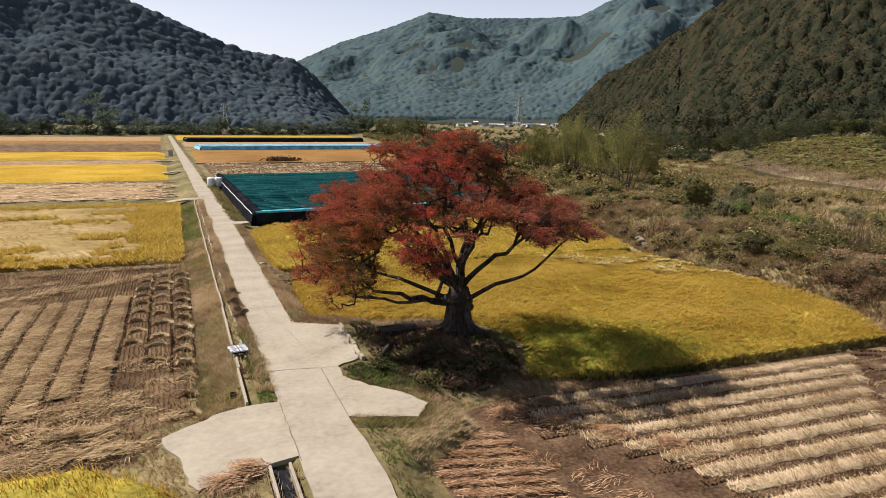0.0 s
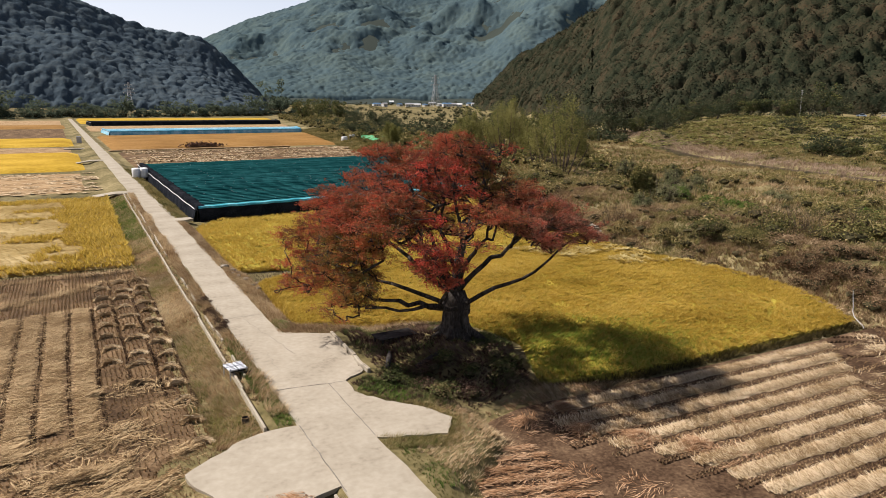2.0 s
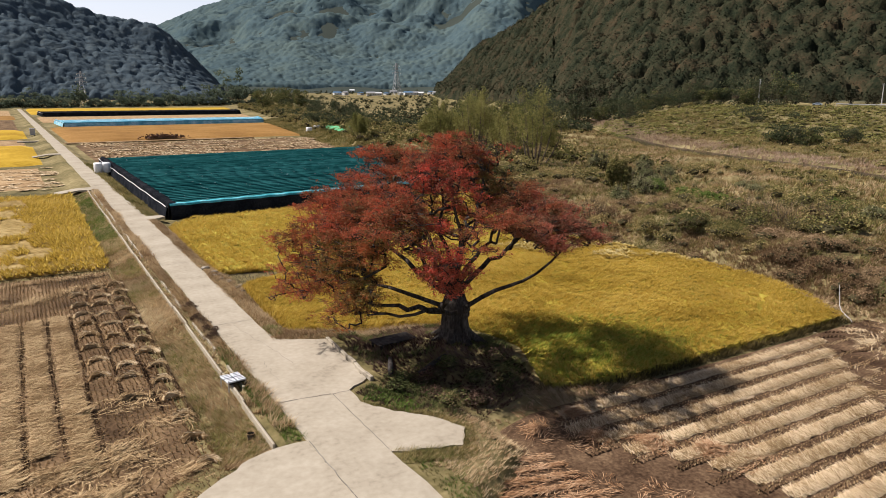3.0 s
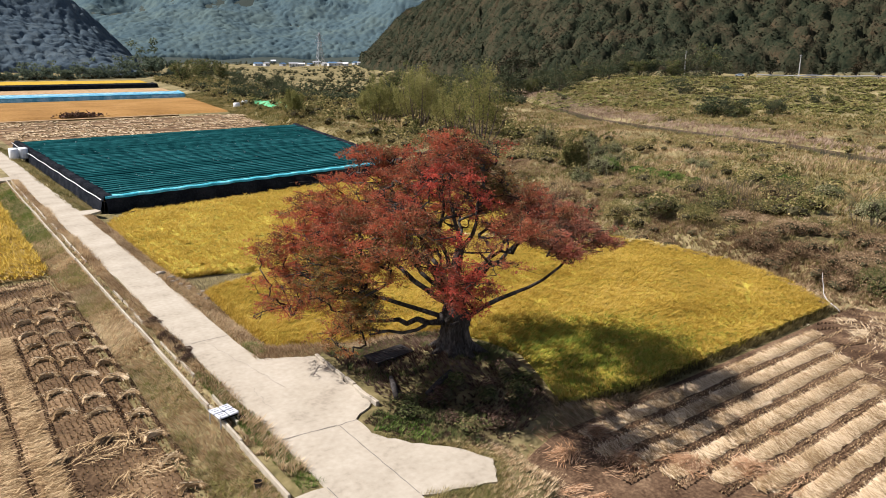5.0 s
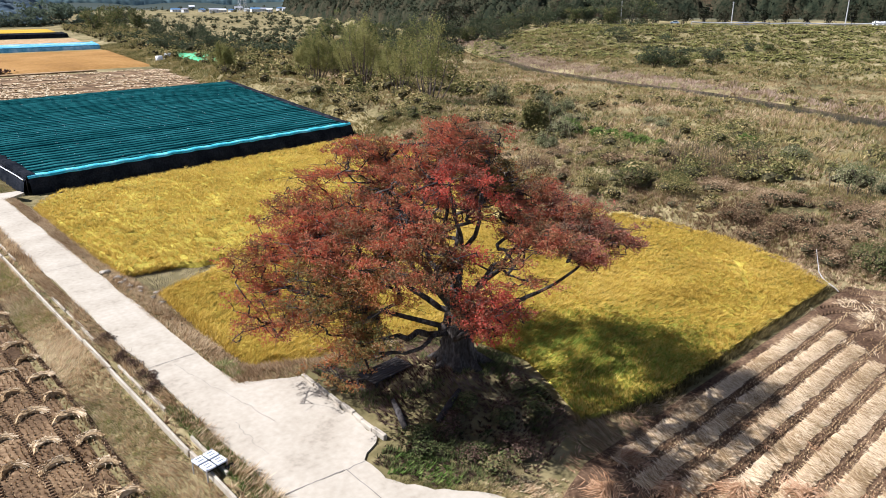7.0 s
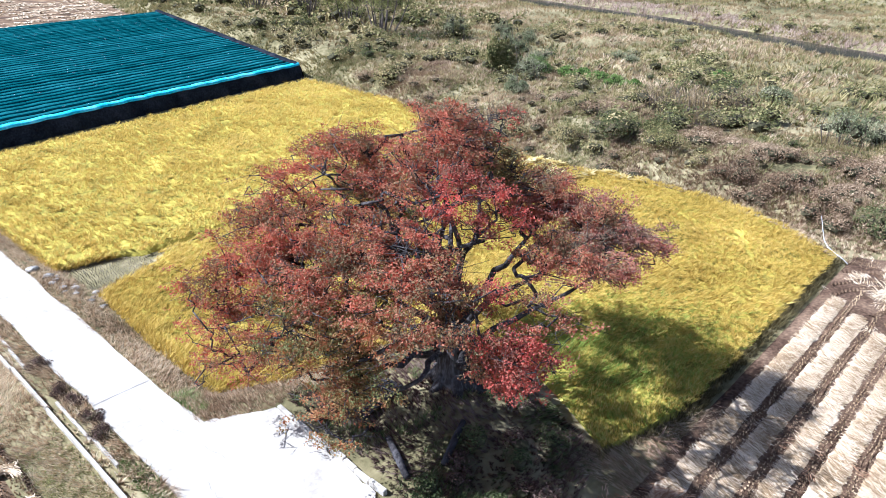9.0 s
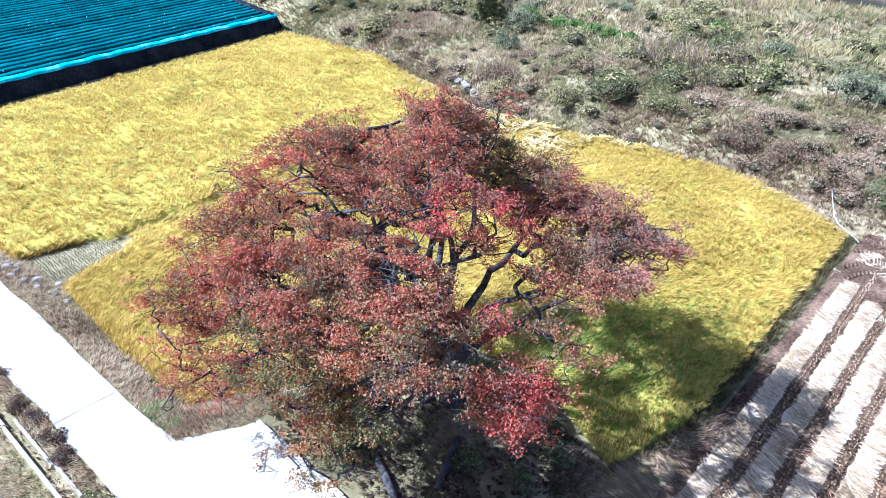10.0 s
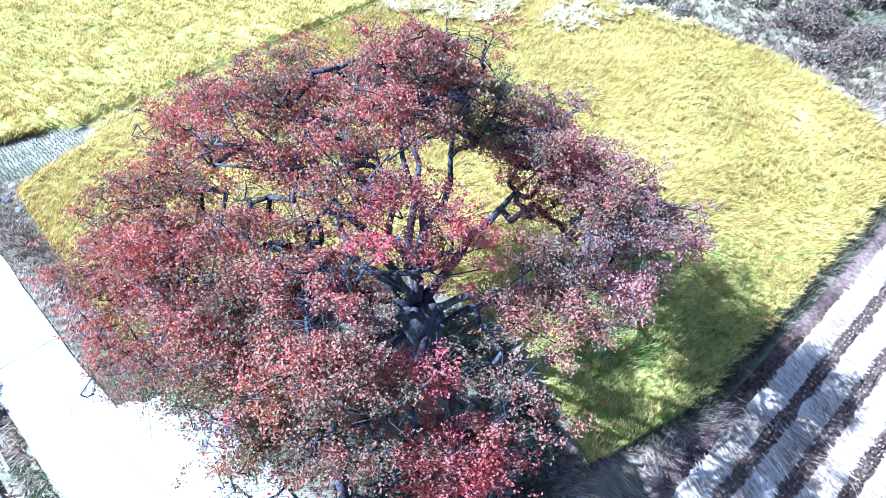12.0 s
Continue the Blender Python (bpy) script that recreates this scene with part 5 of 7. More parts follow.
def sheaf(seed):
    """A bent bundle of straw, arched like a low hoop, with loose stalks along it."""
    r = np.random.default_rng(seed)
    arch = [Vector(p) for p in ((-0.58, -0.28, -0.02), (-0.44, 0.02, 0.06), (-0.16, 0.16, 0.11), (0.16, 0.16, 0.11), (0.44, 0.02, 0.06), (0.58, -0.28, -0.02))]
    bm = bmesh.new()
    tube(bm, arch, [0.09, 0.13, 0.15, 0.15, 0.13, 0.09], 7)
    for v in bm.verts:
        v.co += Vector(r.normal(size=3)) * 0.025
    for k in range(150):
        i = r.integers(0, 5)
        a, b = arch[i], arch[i + 1]
        p = a + (b - a) * r.random()
        d = (b - a).normalized() * r.uniform(0.10, 0.24) + Vector(r.normal(size=3)) * 0.05
        p = p + Vector(r.normal(size=3)) * 0.07 + Vector((0, 0.05, 0.03))
        w = Vector((0.004, 0.012, 0.012))
        bm.faces.new([bm.verts.new(q) for q in (p - d - w, p - d + w, p + d + w, p + d - w)])
    for k in range(60):
        x = r.uniform(-0.5, 0.5)
        z = 0.22 * (1 - (x / 0.58) ** 2)
        p, q = Vector((x, 0.20 - 0.5 * x * x, z)), Vector((x + r.normal() * 0.08, 0.50 + r.uniform(-0.15, 0.2), 0.0))
        w = Vector((0.014, 0, 0))
        bm.faces.new([bm.verts.new(c) for c in (p - w, p + w, q + w, q - w)])
    return bm


first = None
for col, (xc, y0, y1) in enumerate(((0.7, 38.0, 76), (-0.9, 51, 75), (-2.55, 52, 74))):
    y = y0
    while y < y1:
        x = xc + 0.10 * rng.normal()
        m = pose(x, y, -0.80, 0, 0, 8 + 9 * rng.normal())
        if first is None:
            first = [solid("straw_sheaf", sheaf(q), M_STRAW, "small arched sheaf of straw on stubble", "sheaf", "sheaves in lines") for q in (8, 9, 10, 11)]
            for q, o in enumerate(first):
                o.matrix_world = pose(0.75, 38.0 + 2.85 * q, -0.80, 0, 0, 6)
            y += 2.85 * 3
        else:
            o = copy_thing(first[rng.integers(0, 4)], m)
            o.scale = (rng.uniform(0.95, 1.3), rng.uniform(0.8, 1.3), rng.uniform(0.8, 1.2))
        y += 2.85 + 0.25 * rng.normal()

# stubble on the bare corner between the two paddies
gx, gy = np.meshgrid(np.arange(10.6, 15.6, 0.19), np.arange(69.6, 74.4, 0.26))
gx, gy = gx.ravel() + rng.normal(size=gx.size) * 0.03, gy.ravel() + 0.25 * (gx.ravel() - 10.6) * 0.5 + rng.normal(size=gx.size) * 0.03
on = ~inside(R1, gx, gy) & ~inside(R2, gx, gy)
gx, gy = gx[on], gy[on]
v, f = stamp(tv, tf, np.stack([gx, gy, ground_z(gx, gy)], 1), np.stack([np.full(len(gx), 0.12)] * 2 + [rng.uniform(0.10, 0.2, len(gx))], 1), rng.uniform(0, 6.3, len(gx)))
M_GREYSTUB = material("weathered_stubble_stems", [(0.13, 0.105, 0.075), (0.23, 0.19, 0.14), (0.34, 0.29, 0.225)], 0.5, 6.0, 0.95, 0, island=0.6)
thing("stubble", "weathered grey stubble on the bare paddy corner", "stubble", kind="stuff", data=np_mesh("stubble", v, f, M_GREYSTUB))
M_STONE = material("weathered_field_stone", [(0.119, 0.104, 0.0798), (0.238, 0.208, 0.16), (0.408, 0.352, 0.275)], 1.2, 7.0, 0.95, 0.6, obrand=0.6)
# stones at the paddy corner by the road
def stone(x, y, size, seed):
    r = np.random.default_rng(seed)
    bm = bmesh.new()
    bmesh.ops.create_icosphere(bm, subdivisions=2, radius=size)
    for v in bm.verts:
        k = 1 + 0.35 * noise.noise(v.co * 2.2 / size + Vector((seed, 0, 0)))
        v.co = Vector((v.co.x * k * 1.3, v.co.y * k, v.co.z * k * 0.6)) + Vector((x, y, float(ground_z(x, y)) + size * 0.25))
    solid("field_stone", bm, M_STONE, "pale weathered field stone in dry verge grass", "stone", "stones by the road")


for k, (x, y, size) in enumerate(((8.7, 73.8, 0.34), (9.1, 72.2, 0.30), (9.3, 71.6, 0.2), (9.2, 70.0, 0.22), (9.9, 70.3, 0.26), (10.0, 67.9, 0.22), (10.3, 66.8, 0.25), (10.8, 69.2, 0.2), (9.0, 69.2, 0.14), (9.5, 68.9, 0.2), (9.7, 69.6, 0.13), (10.4, 68.6, 0.16), (9.4, 70.8, 0.15), (8.9, 70.9, 0.2), (10.2, 71.2, 0.14), (9.7, 72.6, 0.18))):
    stone(x, y, size, k + 3)

# pale rubble where the rice meets the levee
for k, (x, y, size) in enumerate(((56.4, 75.4, 0.6), (57.2, 77.2, 0.5), (56.0, 74.2, 0.4), (57.8, 78.6, 0.45), (55.6, 73.2, 0.3), (56.9, 76.2, 0.35))):
    stone(x, y, size, k + 31)


def bucket(x, y, z):
    """A small open bucket lying in the grass, with a thick rim."""
    ob = thing("bucket", "small dark brown bucket standing in bank grass", "bucket")
    bm = bmesh.new()
    n = 18
    rings = []
    for rad, h in ((0.15, 0.0), (0.19, 0.34), (0.175, 0.34), (0.135, 0.03)):
        rings.append([bm.verts.new((x + rad * math.cos(k * math.tau / n), y + rad * math.sin(k * math.tau / n), z + h)) for k in range(n)])
    for a, b in zip(rings, rings[1:]):
        for k in range(n):
            bm.faces.new((a[k], a[(k + 1) % n], b[(k + 1) % n], b[k]))
    bm.faces.new(rings[0][::-1])
    bm.faces.new(rings[-1])
    body = part("body", bm, M_BARK, ob)
    bm = bmesh.new()
    tube(bm, [(x + 0.19 * math.cos(a), y + 0.19 * math.sin(a), z + 0.34) for a in np.linspace(0, math.tau, 19)], [0.014] * 19, 5)
    part("rim", bm, M_DULLSTRAW, body, "worn pale rim")


bucket(3.1, 38.6, float(ground_z(3.1, 38.6)) - 0.02)

# crumpled straw by the apron, in short herringbone swaths
cen, drs = [], []
for k in range(15):
    yk = 31.2 - 0.95 * k
    n = 420
    t = rng.random(n)
    cen.append(np.stack([11.0 + t * 4.4, yk - t * 1.1 + rng.normal(size=n) * 0.16, rng.uniform(-0.80, -0.62, n)], 1))
    drs.append(np.tile([1.0, -0.25 if k % 2 else -0.7], (n, 1)))
n = 7000
px, py = rng.uniform(11, 27, n), rng.uniform(19, 35.5, n)
on = fbm(px / 2.5, py / 2.5, 71, 3) > 0.57
px, py = px[on], py[on]
n = len(px)
cen.append(np.stack([px, py, rng.uniform(-0.80, -0.66, n)], 1))
drs.append(np.stack([np.cos(fbm(px / 3, py / 3, 70, 2) * 9), np.sin(fbm(px / 3, py / 3, 70, 2) * 9)], 1))
M_RUST = material("rusty_straw", [(0.22, 0.115, 0.055), (0.38, 0.22, 0.115), (0.54, 0.36, 0.215)], 0.4, 6.0, island=0.8, bump=0.2)
for x, y, z, w, n in ((3.0, 29.4, -0.05, 0.7, 420), (2.0, 28.8, -0.2, 0.8, 380), (18.6, 30.6, -0.72, 0.8, 420), (20.6, 28.6, -0.72, 1.0, 520), (16.4, 32.6, -0.72, 0.7, 320), (22.6, 26.6, -0.72, 1.0, 520), (19.4, 33.2, -0.72, 0.7, 300)):
    q = rng.normal(size=(n, 2)) * w * 0.5
    cen.append(np.column_stack([x + q[:, 0], y + q[:, 1], z + 0.30 * np.exp(-(q ** 2).sum(1) / (0.4 * w * w)) * rng.random(n)]))
    g = fbm(q[:, 0] + x, q[:, 1] + y, 97, 2) * 7
    drs.append(np.stack([np.cos(g), np.sin(g)], 1))
stalks("loose_straw", "crumpled rusty straw strewn beside the apron", np.concatenate(cen), np.concatenate(drs), 0.42, 0.032, M_RUST, 58)


# ---- weeds on the banks, the mound and the river flat ----
def on_ground(x, y):
    return ground_z(x, y) - 0.03


def not_slab(x, y, r):
    over_canal = inside([(5.3, 28.5), (5.3, 36.4), (3.75, 36.5), (2.3, 36.1), (0.7, 35.2), (-0.6, 34.3), (0, 32.3), (0.4, 31.2), (0.6, 29.1), (1.0, 28.4), (2.9, 29.2)], x, y)
    return ~((x > 8.2) & (x < 12.4) & (y > 31.8) & (y < 51) & ~((x > 10.8) & (y > 37))) & ~over_canal


tufts("bank_grass", "dry tan grass on the canal bank", "grass", [(1.2, 36), (3.6, 36), (3.6, 138), (1.0, 138)], 72, on_ground, 0.30, M_DRYWEED, 401, width=0.11, mask=not_slab)
tufts("bank_grass", "green patches on the dry canal bank", "grass", [(1.2, 37), (3.5, 37), (3.5, 138), (1.0, 138)], 46, on_ground, 0.3, M_WILLOW, 430, width=0.11, mask=lambda x, y, r: fbm(x / 3, y / 5, 431, 3) > 0.49)
tufts("canal_weeds", "weeds growing in the old canal", "weeds", [(3.75, 40), (4.25, 40), (4.25, 138), (3.75, 138)], 22, -0.32, 0.4, M_DRYWEED, 432, width=0.2)
tufts("bank_weeds", "reddish brown weeds between canal and road", "weeds", [(4.3, 38), (5.25, 38), (5.2, 139), (4.3, 139)], 48, on_ground, 0.45, M_DRYWEED, 402, width=0.11)
tufts("bank_weeds", "fresh green weeds along the canal", "weeds", [(4.25, 36.6), (5.3, 36.6), (5.2, 50), (4.3, 52)], 52, on_ground, 0.32, M_GREEN, 403, width=0.11)
tufts("bank_grass", "green grass strip beside the flattened rice", "grass", [(1.2, 96), (3.5, 96), (3.4, 137), (1.0, 137)], 32, on_ground, 0.4, M_GREEN, 404, width=0.11)
tufts("verge_grass", "dry pinkish verge grass beside the road", "grass", [(8.2, 51), (10.5, 51.2), (10.9, 68.4), (14.5, 70.2), (13.6, 73.4), (10.2, 73.8), (9.6, 104), (8.2, 104)], 81, on_ground, 0.30, M_DRYWEED, 405, width=0.11, mask=lambda x, y, r: ~((x > 10.6) & (y > 69.6) & (y < 75)))
tufts("verge_grass", "patch of fresh green grass at the road's edge", "grass", [(8.1, 51.8), (9.1, 51.9), (9.3, 53.9), (8.2, 54.1)], 130, on_ground, 0.28, M_GREEN, 412, width=0.11)
tufts("verge_grass", "mixed verge grass beside the road", "grass", [(8.3, 12), (10.6, 12), (10.6, 30), (11.4, 32), (8.8, 33)], 40, on_ground, 0.15, M_SHRUB, 406, width=0.24, lean=0.6)
tufts("verge_grass", "low green weeds beside the road", "grass", [(8.3, 12), (10.3, 12), (10.3, 30), (11.0, 31.8), (8.8, 32.8)], 40, on_ground, 0.15, M_GREEN, 413, width=0.3, lean=0.6, mask=lambda x, y, r: fbm(x / 1.6, y / 1.6, 414, 2) > 0.42)
tufts("verge_grass", "dry grass round the paddy corner", "grass", [(8.6, 50.6), (11.4, 49.6), (22, 49.5), (21, 51.5), (13.5, 53), (10.5, 54), (8.4, 54)], 81, on_ground, 0.32, M_DRYWEED, 407, width=0.11)
tufts("verge_grass", "olive grass along the nets and road", "grass", [(8.0, 108), (11.0, 108), (9.8, 190), (6.8, 190)], 14, on_ground, 0.4, M_SHRUB, 408, width=0.11)
tufts("canal_grass", "dry grass beside the near canal", "grass", [(0.4, 12), (5.1, 12), (5.1, 29), (2.9, 29), (0.4, 27.4)], 14, on_ground, 0.3, M_DRYWEED, 409, width=0.16)
tufts("verge_weeds", "dry brown weeds round the slab over the canal", "weeds", [(-3, 25.5), (3.6, 25.5), (3.2, 29.6), (1.2, 29), (0.6, 33.9), (3.6, 36.8), (3.6, 39), (-0.5, 38), (-3, 34)], 43, on_ground, 0.19, M_DRYWEED, 434, width=0.2, lean=0.8, mask=not_slab)
tufts("verge_weeds", "rusty weeds and straw round the apron's end", "weeds", [(10.4, 27), (14.6, 27), (16, 34.6), (13.2, 36), (11.6, 36), (12.9, 33.6), (11.6, 31.8), (9, 32.8)], 43, on_ground, 0.19, M_DRYWEED, 435, width=0.2, lean=0.8)
tufts("verge_weeds", "olive weeds along the apron's edge", "weeds", [(8.2, 32.0), (11.6, 30.8), (13.1, 33.5), (12.2, 35.8), (10.6, 37.4), (9.5, 39.2), (9.2, 38.6), (11.6, 35.6), (12.5, 33.6), (11.5, 32.1), (8.2, 33.3)], 108, on_ground, 0.24, M_SHRUB, 436, width=0.11)
tufts("verge_weeds", "dry weeds at the corner of the rice", "weeds", [(18.5, 33.4), (27, 34.1), (26, 35.4), (21, 37), (18.6, 37.6)], 72, on_ground, 0.28, M_DRYWEED, 437, width=0.11, lean=1.0)
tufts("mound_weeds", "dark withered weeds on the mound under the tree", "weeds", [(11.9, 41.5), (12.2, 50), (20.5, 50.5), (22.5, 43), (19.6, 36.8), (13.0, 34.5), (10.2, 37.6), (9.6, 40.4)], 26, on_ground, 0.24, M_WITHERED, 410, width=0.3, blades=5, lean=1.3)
tufts("mound_weeds", "dull green weeds over the shaded mound", "weeds", [(11.9, 41.5), (12.2, 50), (20.5, 50.5), (22.5, 43), (19.6, 36.8), (13.0, 34.5), (10.2, 37.6), (9.6, 40.4)], 30, on_ground, 0.26, M_DARKGREEN, 415, width=0.3, blades=5, lean=0.9, mask=lambda x, y, r: fbm(x / 1.8, y / 1.8, 416, 2) > 0.47)
tufts("mound_weeds", "green leafy weeds on the mound edge", "weeds", [(9.5, 39.3), (10.8, 40.4), (12.2, 38.6), (12.0, 36.4), (10.8, 36.6)], 26, on_ground, 0.30, M_GREEN, 411, width=0.3)


def wild_mask(x, y, r):
    d = x - levee_edge(y)
    u = x - river_x(y)
    return (d > 0.3) & ~((u > -4) & (u < 17 * np.clip(fbm(x / 25, y / 25, 14, 2) * 2 - 0.2, 0.3, 1)))


tufts("river_grass", "tall dry grass on the levee beside the paddies", "grass", [(50, 24), (82, 24), (92, 130), (54, 110)], 5.5, on_ground, 0.55, M_REED, 420, width=0.12, blades=4, lean=0.5, mask=lambda x, y, r: wild_mask(x, y, r) & (fbm(x / 9, y / 6, 15, 3) > 0.42) & (np.hypot(x - 57, y - 62.5) > 5.5))
tufts("river_grass", "olive brush on the levee's bend", "weeds", [(51, 56), (62, 56), (63, 69), (52, 69)], 13, on_ground, 0.45, M_SHRUB, 438, width=0.18, blades=5, lean=0.4, mask=wild_mask)
tufts("river_grass", "reddish dry weeds on the levee beside the paddies", "weeds", [(50, 24), (82, 24), (92, 130), (54, 110)], 5.0, on_ground, 0.5, M_DRYWEED, 425, width=0.16, blades=5, lean=0.5, mask=lambda x, y, r: wild_mask(x, y, r) & (fbm(x / 7, y / 7, 18, 3) > 0.5))
tufts("river_grass", "olive weeds on the levee beside the paddies", "weeds", [(50, 24), (82, 24), (92, 130), (54, 110)], 9, on_ground, 0.45, M_SHRUB, 421, width=0.2, blades=5, lean=0.4, mask=lambda x, y, r: wild_mask(x, y, r) & (fbm(x / 8, y / 6, 8, 3) > 0.46))
tufts("river_grass", "russet brush over the levee by the paddy", "weeds", [(50, 24), (74, 24), (78, 100), (54, 100)], 14, on_ground, 0.5, M_RUSSET, 429, width=0.16, blades=5, lean=0.5, mask=lambda x, y, r: wild_mask(x, y, r) & (fbm(x / 9, y / 7, 17, 3) > 0.50) & (x - levee_edge(y) < 18))
tufts("river_grass", "brown weeds on the bare soil past the paddy corner", "weeds", [(48.6, 34.6), (50.8, 26), (55, 22), (58, 30), (56, 40), (53.0, 42.5)], 16, on_ground, 0.32, M_RUSSET, 439, width=0.2, blades=5, lean=0.8, mask=lambda x, y, r: fbm(x / 2, y / 2, 440, 2) > 0.44)
tufts("river_grass", "dry straw and weeds past the paddy corner", "weeds", [(48.6, 34.6), (50.8, 26), (55, 22), (58, 30), (56, 40), (53.0, 42.5)], 10, on_ground, 0.25, M_DRYWEED, 441, width=0.2, blades=5, lean=1.2)
tufts("river_grass", "grass along the margin beside the nets", "grass", [(60, 108), (67, 108), (86, 205), (75, 205), (62, 116)], 7, on_ground, 0.5, M_SHRUB, 426, width=0.25)
tufts("river_grass", "olive grass along the far field margin", "grass", [(75, 195), (92, 195), (136, 425), (117, 425)], 2.0, on_ground, 0.9, M_SHRUB, 428, width=0.3)
tufts("bank_reeds", "pale pinkish reeds along the river", "reeds", [(120, 10), (180, 10), (330, 420), (150, 420)], 1.1, on_ground, 0.9, M_PALEREED, 427, width=0.25, blades=4, lean=0.5, mask=lambda x, y, r: (x - river_x(y) > 2.5) & (x - river_x(y) < 10 + 22 * fbm(x / 25, y / 25, 14, 2)))
tufts("river_grass", "dry grass across the river flat", "grass", [(80, 20), (200, 10), (330, 420), (130, 420), (70, 130)], 1.0, on_ground, 0.8, M_REED, 422, width=0.13, blades=5, lean=0.5, mask=wild_mask)
tufts("river_grass", "reddish brown weeds in patches on the river flat", "weeds", [(80, 20), (170, 10), (200, 200), (110, 200), (70, 130)], 1.1, on_ground, 0.9, M_DRYWEED, 424, width=0.16, blades=5, lean=0.5, mask=lambda x, y, r: wild_mask(x, y, r) & (fbm(x / 16, y / 10, 19, 3) > 0.53))
tufts("river_grass", "olive weeds across the river flat", "weeds", [(80, 20), (200, 10), (330, 420), (130, 420), (70, 130)], 0.6, on_ground, 1.0, M_SHRUB, 423, width=0.22, blades=5, lean=0.4, mask=lambda x, y, r: wild_mask(x, y, r) & (fbm(x / 20, y / 20, 9, 3) > 0.48))


def shrubs(name, label, xs, ys, size, count, card, mat, seed, flat=0.75):
    r = np.random.default_rng(seed)
    n = len(xs)
    z = ground_z(xs, ys)
    vs, fs, dark, off = [], [], [], 0
    pick = r.integers(0, 4, n)
    for t in range(4):
        tv, tf, leaves = crown_template(r, count, card, 7)
        o = pick == t
        s = size[o]
        v, f = stamp(tv, tf, np.stack([xs[o], ys[o], z[o] - 0.15 * s], 1), np.stack([s * 1.2, s * 1.2, s * flat], 1), r.uniform(0, 6.3, o.sum()))
        vs.append(v)
        fs.append(f + off)
        dark.append(np.tile(np.arange(len(tf)) >= leaves, o.sum()))
        off += len(v)
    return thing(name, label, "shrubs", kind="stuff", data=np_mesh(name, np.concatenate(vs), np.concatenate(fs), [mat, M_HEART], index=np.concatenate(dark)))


def spread_shrubs(n, box_, seed, thresh, cell):
    r = np.random.default_rng(seed)
    x, y = r.uniform(box_[0], box_[1], n), r.uniform(box_[2], box_[3], n)
    on = wild_mask(x, y, r) & (fbm(x / cell, y / cell, seed, 3) > thresh)
    return x[on], y[on], r


x, y, r = spread_shrubs(1700, (80, 330, 20, 420), 35, 0.54, 25)
shrubs("flat_shrubs", "scattered brush on the river flat", x, y, r.uniform(0.8, 2.2, len(x)), 70, 0.30, M_SHRUB, 36)
# thick brush along the field margin farther up the valley
r = np.random.default_rng(37)
yy = r.uniform(120, 760, 700)
xx = 64 + 0.185 * (yy - 110) + r.uniform(4, 60, 700)
shrubs("margin_shrubs", "green brush along the river margin", xx, yy, r.uniform(1.2, 3.2, 700), 60, 0.30, M_SHRUB, 38, 1.0)
# far embankment brush
r = np.random.default_rng(39)
az, rr = np.radians(r.uniform(42, 76, 1900)), r.uniform(310, 389, 1900)
shrubs("embankment_shrubs", "low green creepers over the far embankment", rr * np.sin(az), rr * np.cos(az), r.uniform(1.0, 2.8, 1900), 24, 0.42, M_WILLOW, 40, 0.4)
# weeds and shrubs on the mound under the tree
mx = np.array([12.2, 13.0, 14.2, 15.3, 16.4, 13.6, 12.4, 14.8, 16.0, 17.2, 18.6, 19.3, 11.6, 15.6, 13.2])
my = np.array([38.6, 37.4, 38.2, 37.6, 38.6, 39.8, 40.2, 40.2, 40.6, 39.2, 38.4, 40.4, 39.4, 36.6, 36.2])
# the dark green of these bushes also holds some of the tree's shade
shrubs("mound_shrubs", "dark green bushes under the tree", mx[::2], my[::2], np.linspace(0.6, 1.0, len(mx[::2])), 320, 0.14, M_DARKGREEN, 41)
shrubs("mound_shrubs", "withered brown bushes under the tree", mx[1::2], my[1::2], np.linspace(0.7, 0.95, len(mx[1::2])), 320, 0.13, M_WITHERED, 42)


# ---- single trees and bushes of the valley ----
def small_tree(x, y, height, spread, mat, label, seed, cards_n=900, card=0.09):
    r = np.random.default_rng(seed)
    z = float(ground_z(x, y)) - 0.1
    ob = thing("tree", label, "tree")
    bm = bmesh.new()
    stems = 5
    tips = []
    for k in range(stems):
        a = k * math.tau / stems + r.uniform(-0.5, 0.5)
        d = np.array([math.cos(a), math.sin(a)]) * spread * 0.45 * r.uniform(0.5, 1.1)
        h = height * r.uniform(0.6, 0.92)
        pts = [(x, y, z), (x + d[0] * 0.25, y + d[1] * 0.25, z + h * 0.35), (x + d[0] * 0.6, y + d[1] * 0.6, z + h * 0.65), (x + d[0], y + d[1], z + h)]
        q = height * 0.011
        tube(bm, pts, [q * 1.6, q, q * 0.7, q * 0.25], 5)
        tips += [np.array(pts[2]), np.array(pts[3])]
        for _ in range(3):
            b = np.array(pts[2]) + r.normal(size=3) * spread * 0.3
            tube(bm, [pts[1], b], [q * 0.6, q * 0.15], 4)
            tips.append(b)
    part("trunk", bm, M_BARK, ob)
    tips = np.array(tips)
    which = r.integers(0, len(tips), cards_n)
    c = tips[which] + unit(r.normal(size=(cards_n, 3))) * r.random((cards_n, 1)) ** 0.45 * np.array([spread * 0.20, spread * 0.20, height * 0.17])
    c[:, 2] = np.maximum(c[:, 2], z + 0.1)
    v, f = cards(c, unit(r.normal(size=(cards_n, 3)) + [0, 0, 0.5]), card * height, r)
    child("crown", np_mesh("crown", v, f, mat), ob)
    return ob


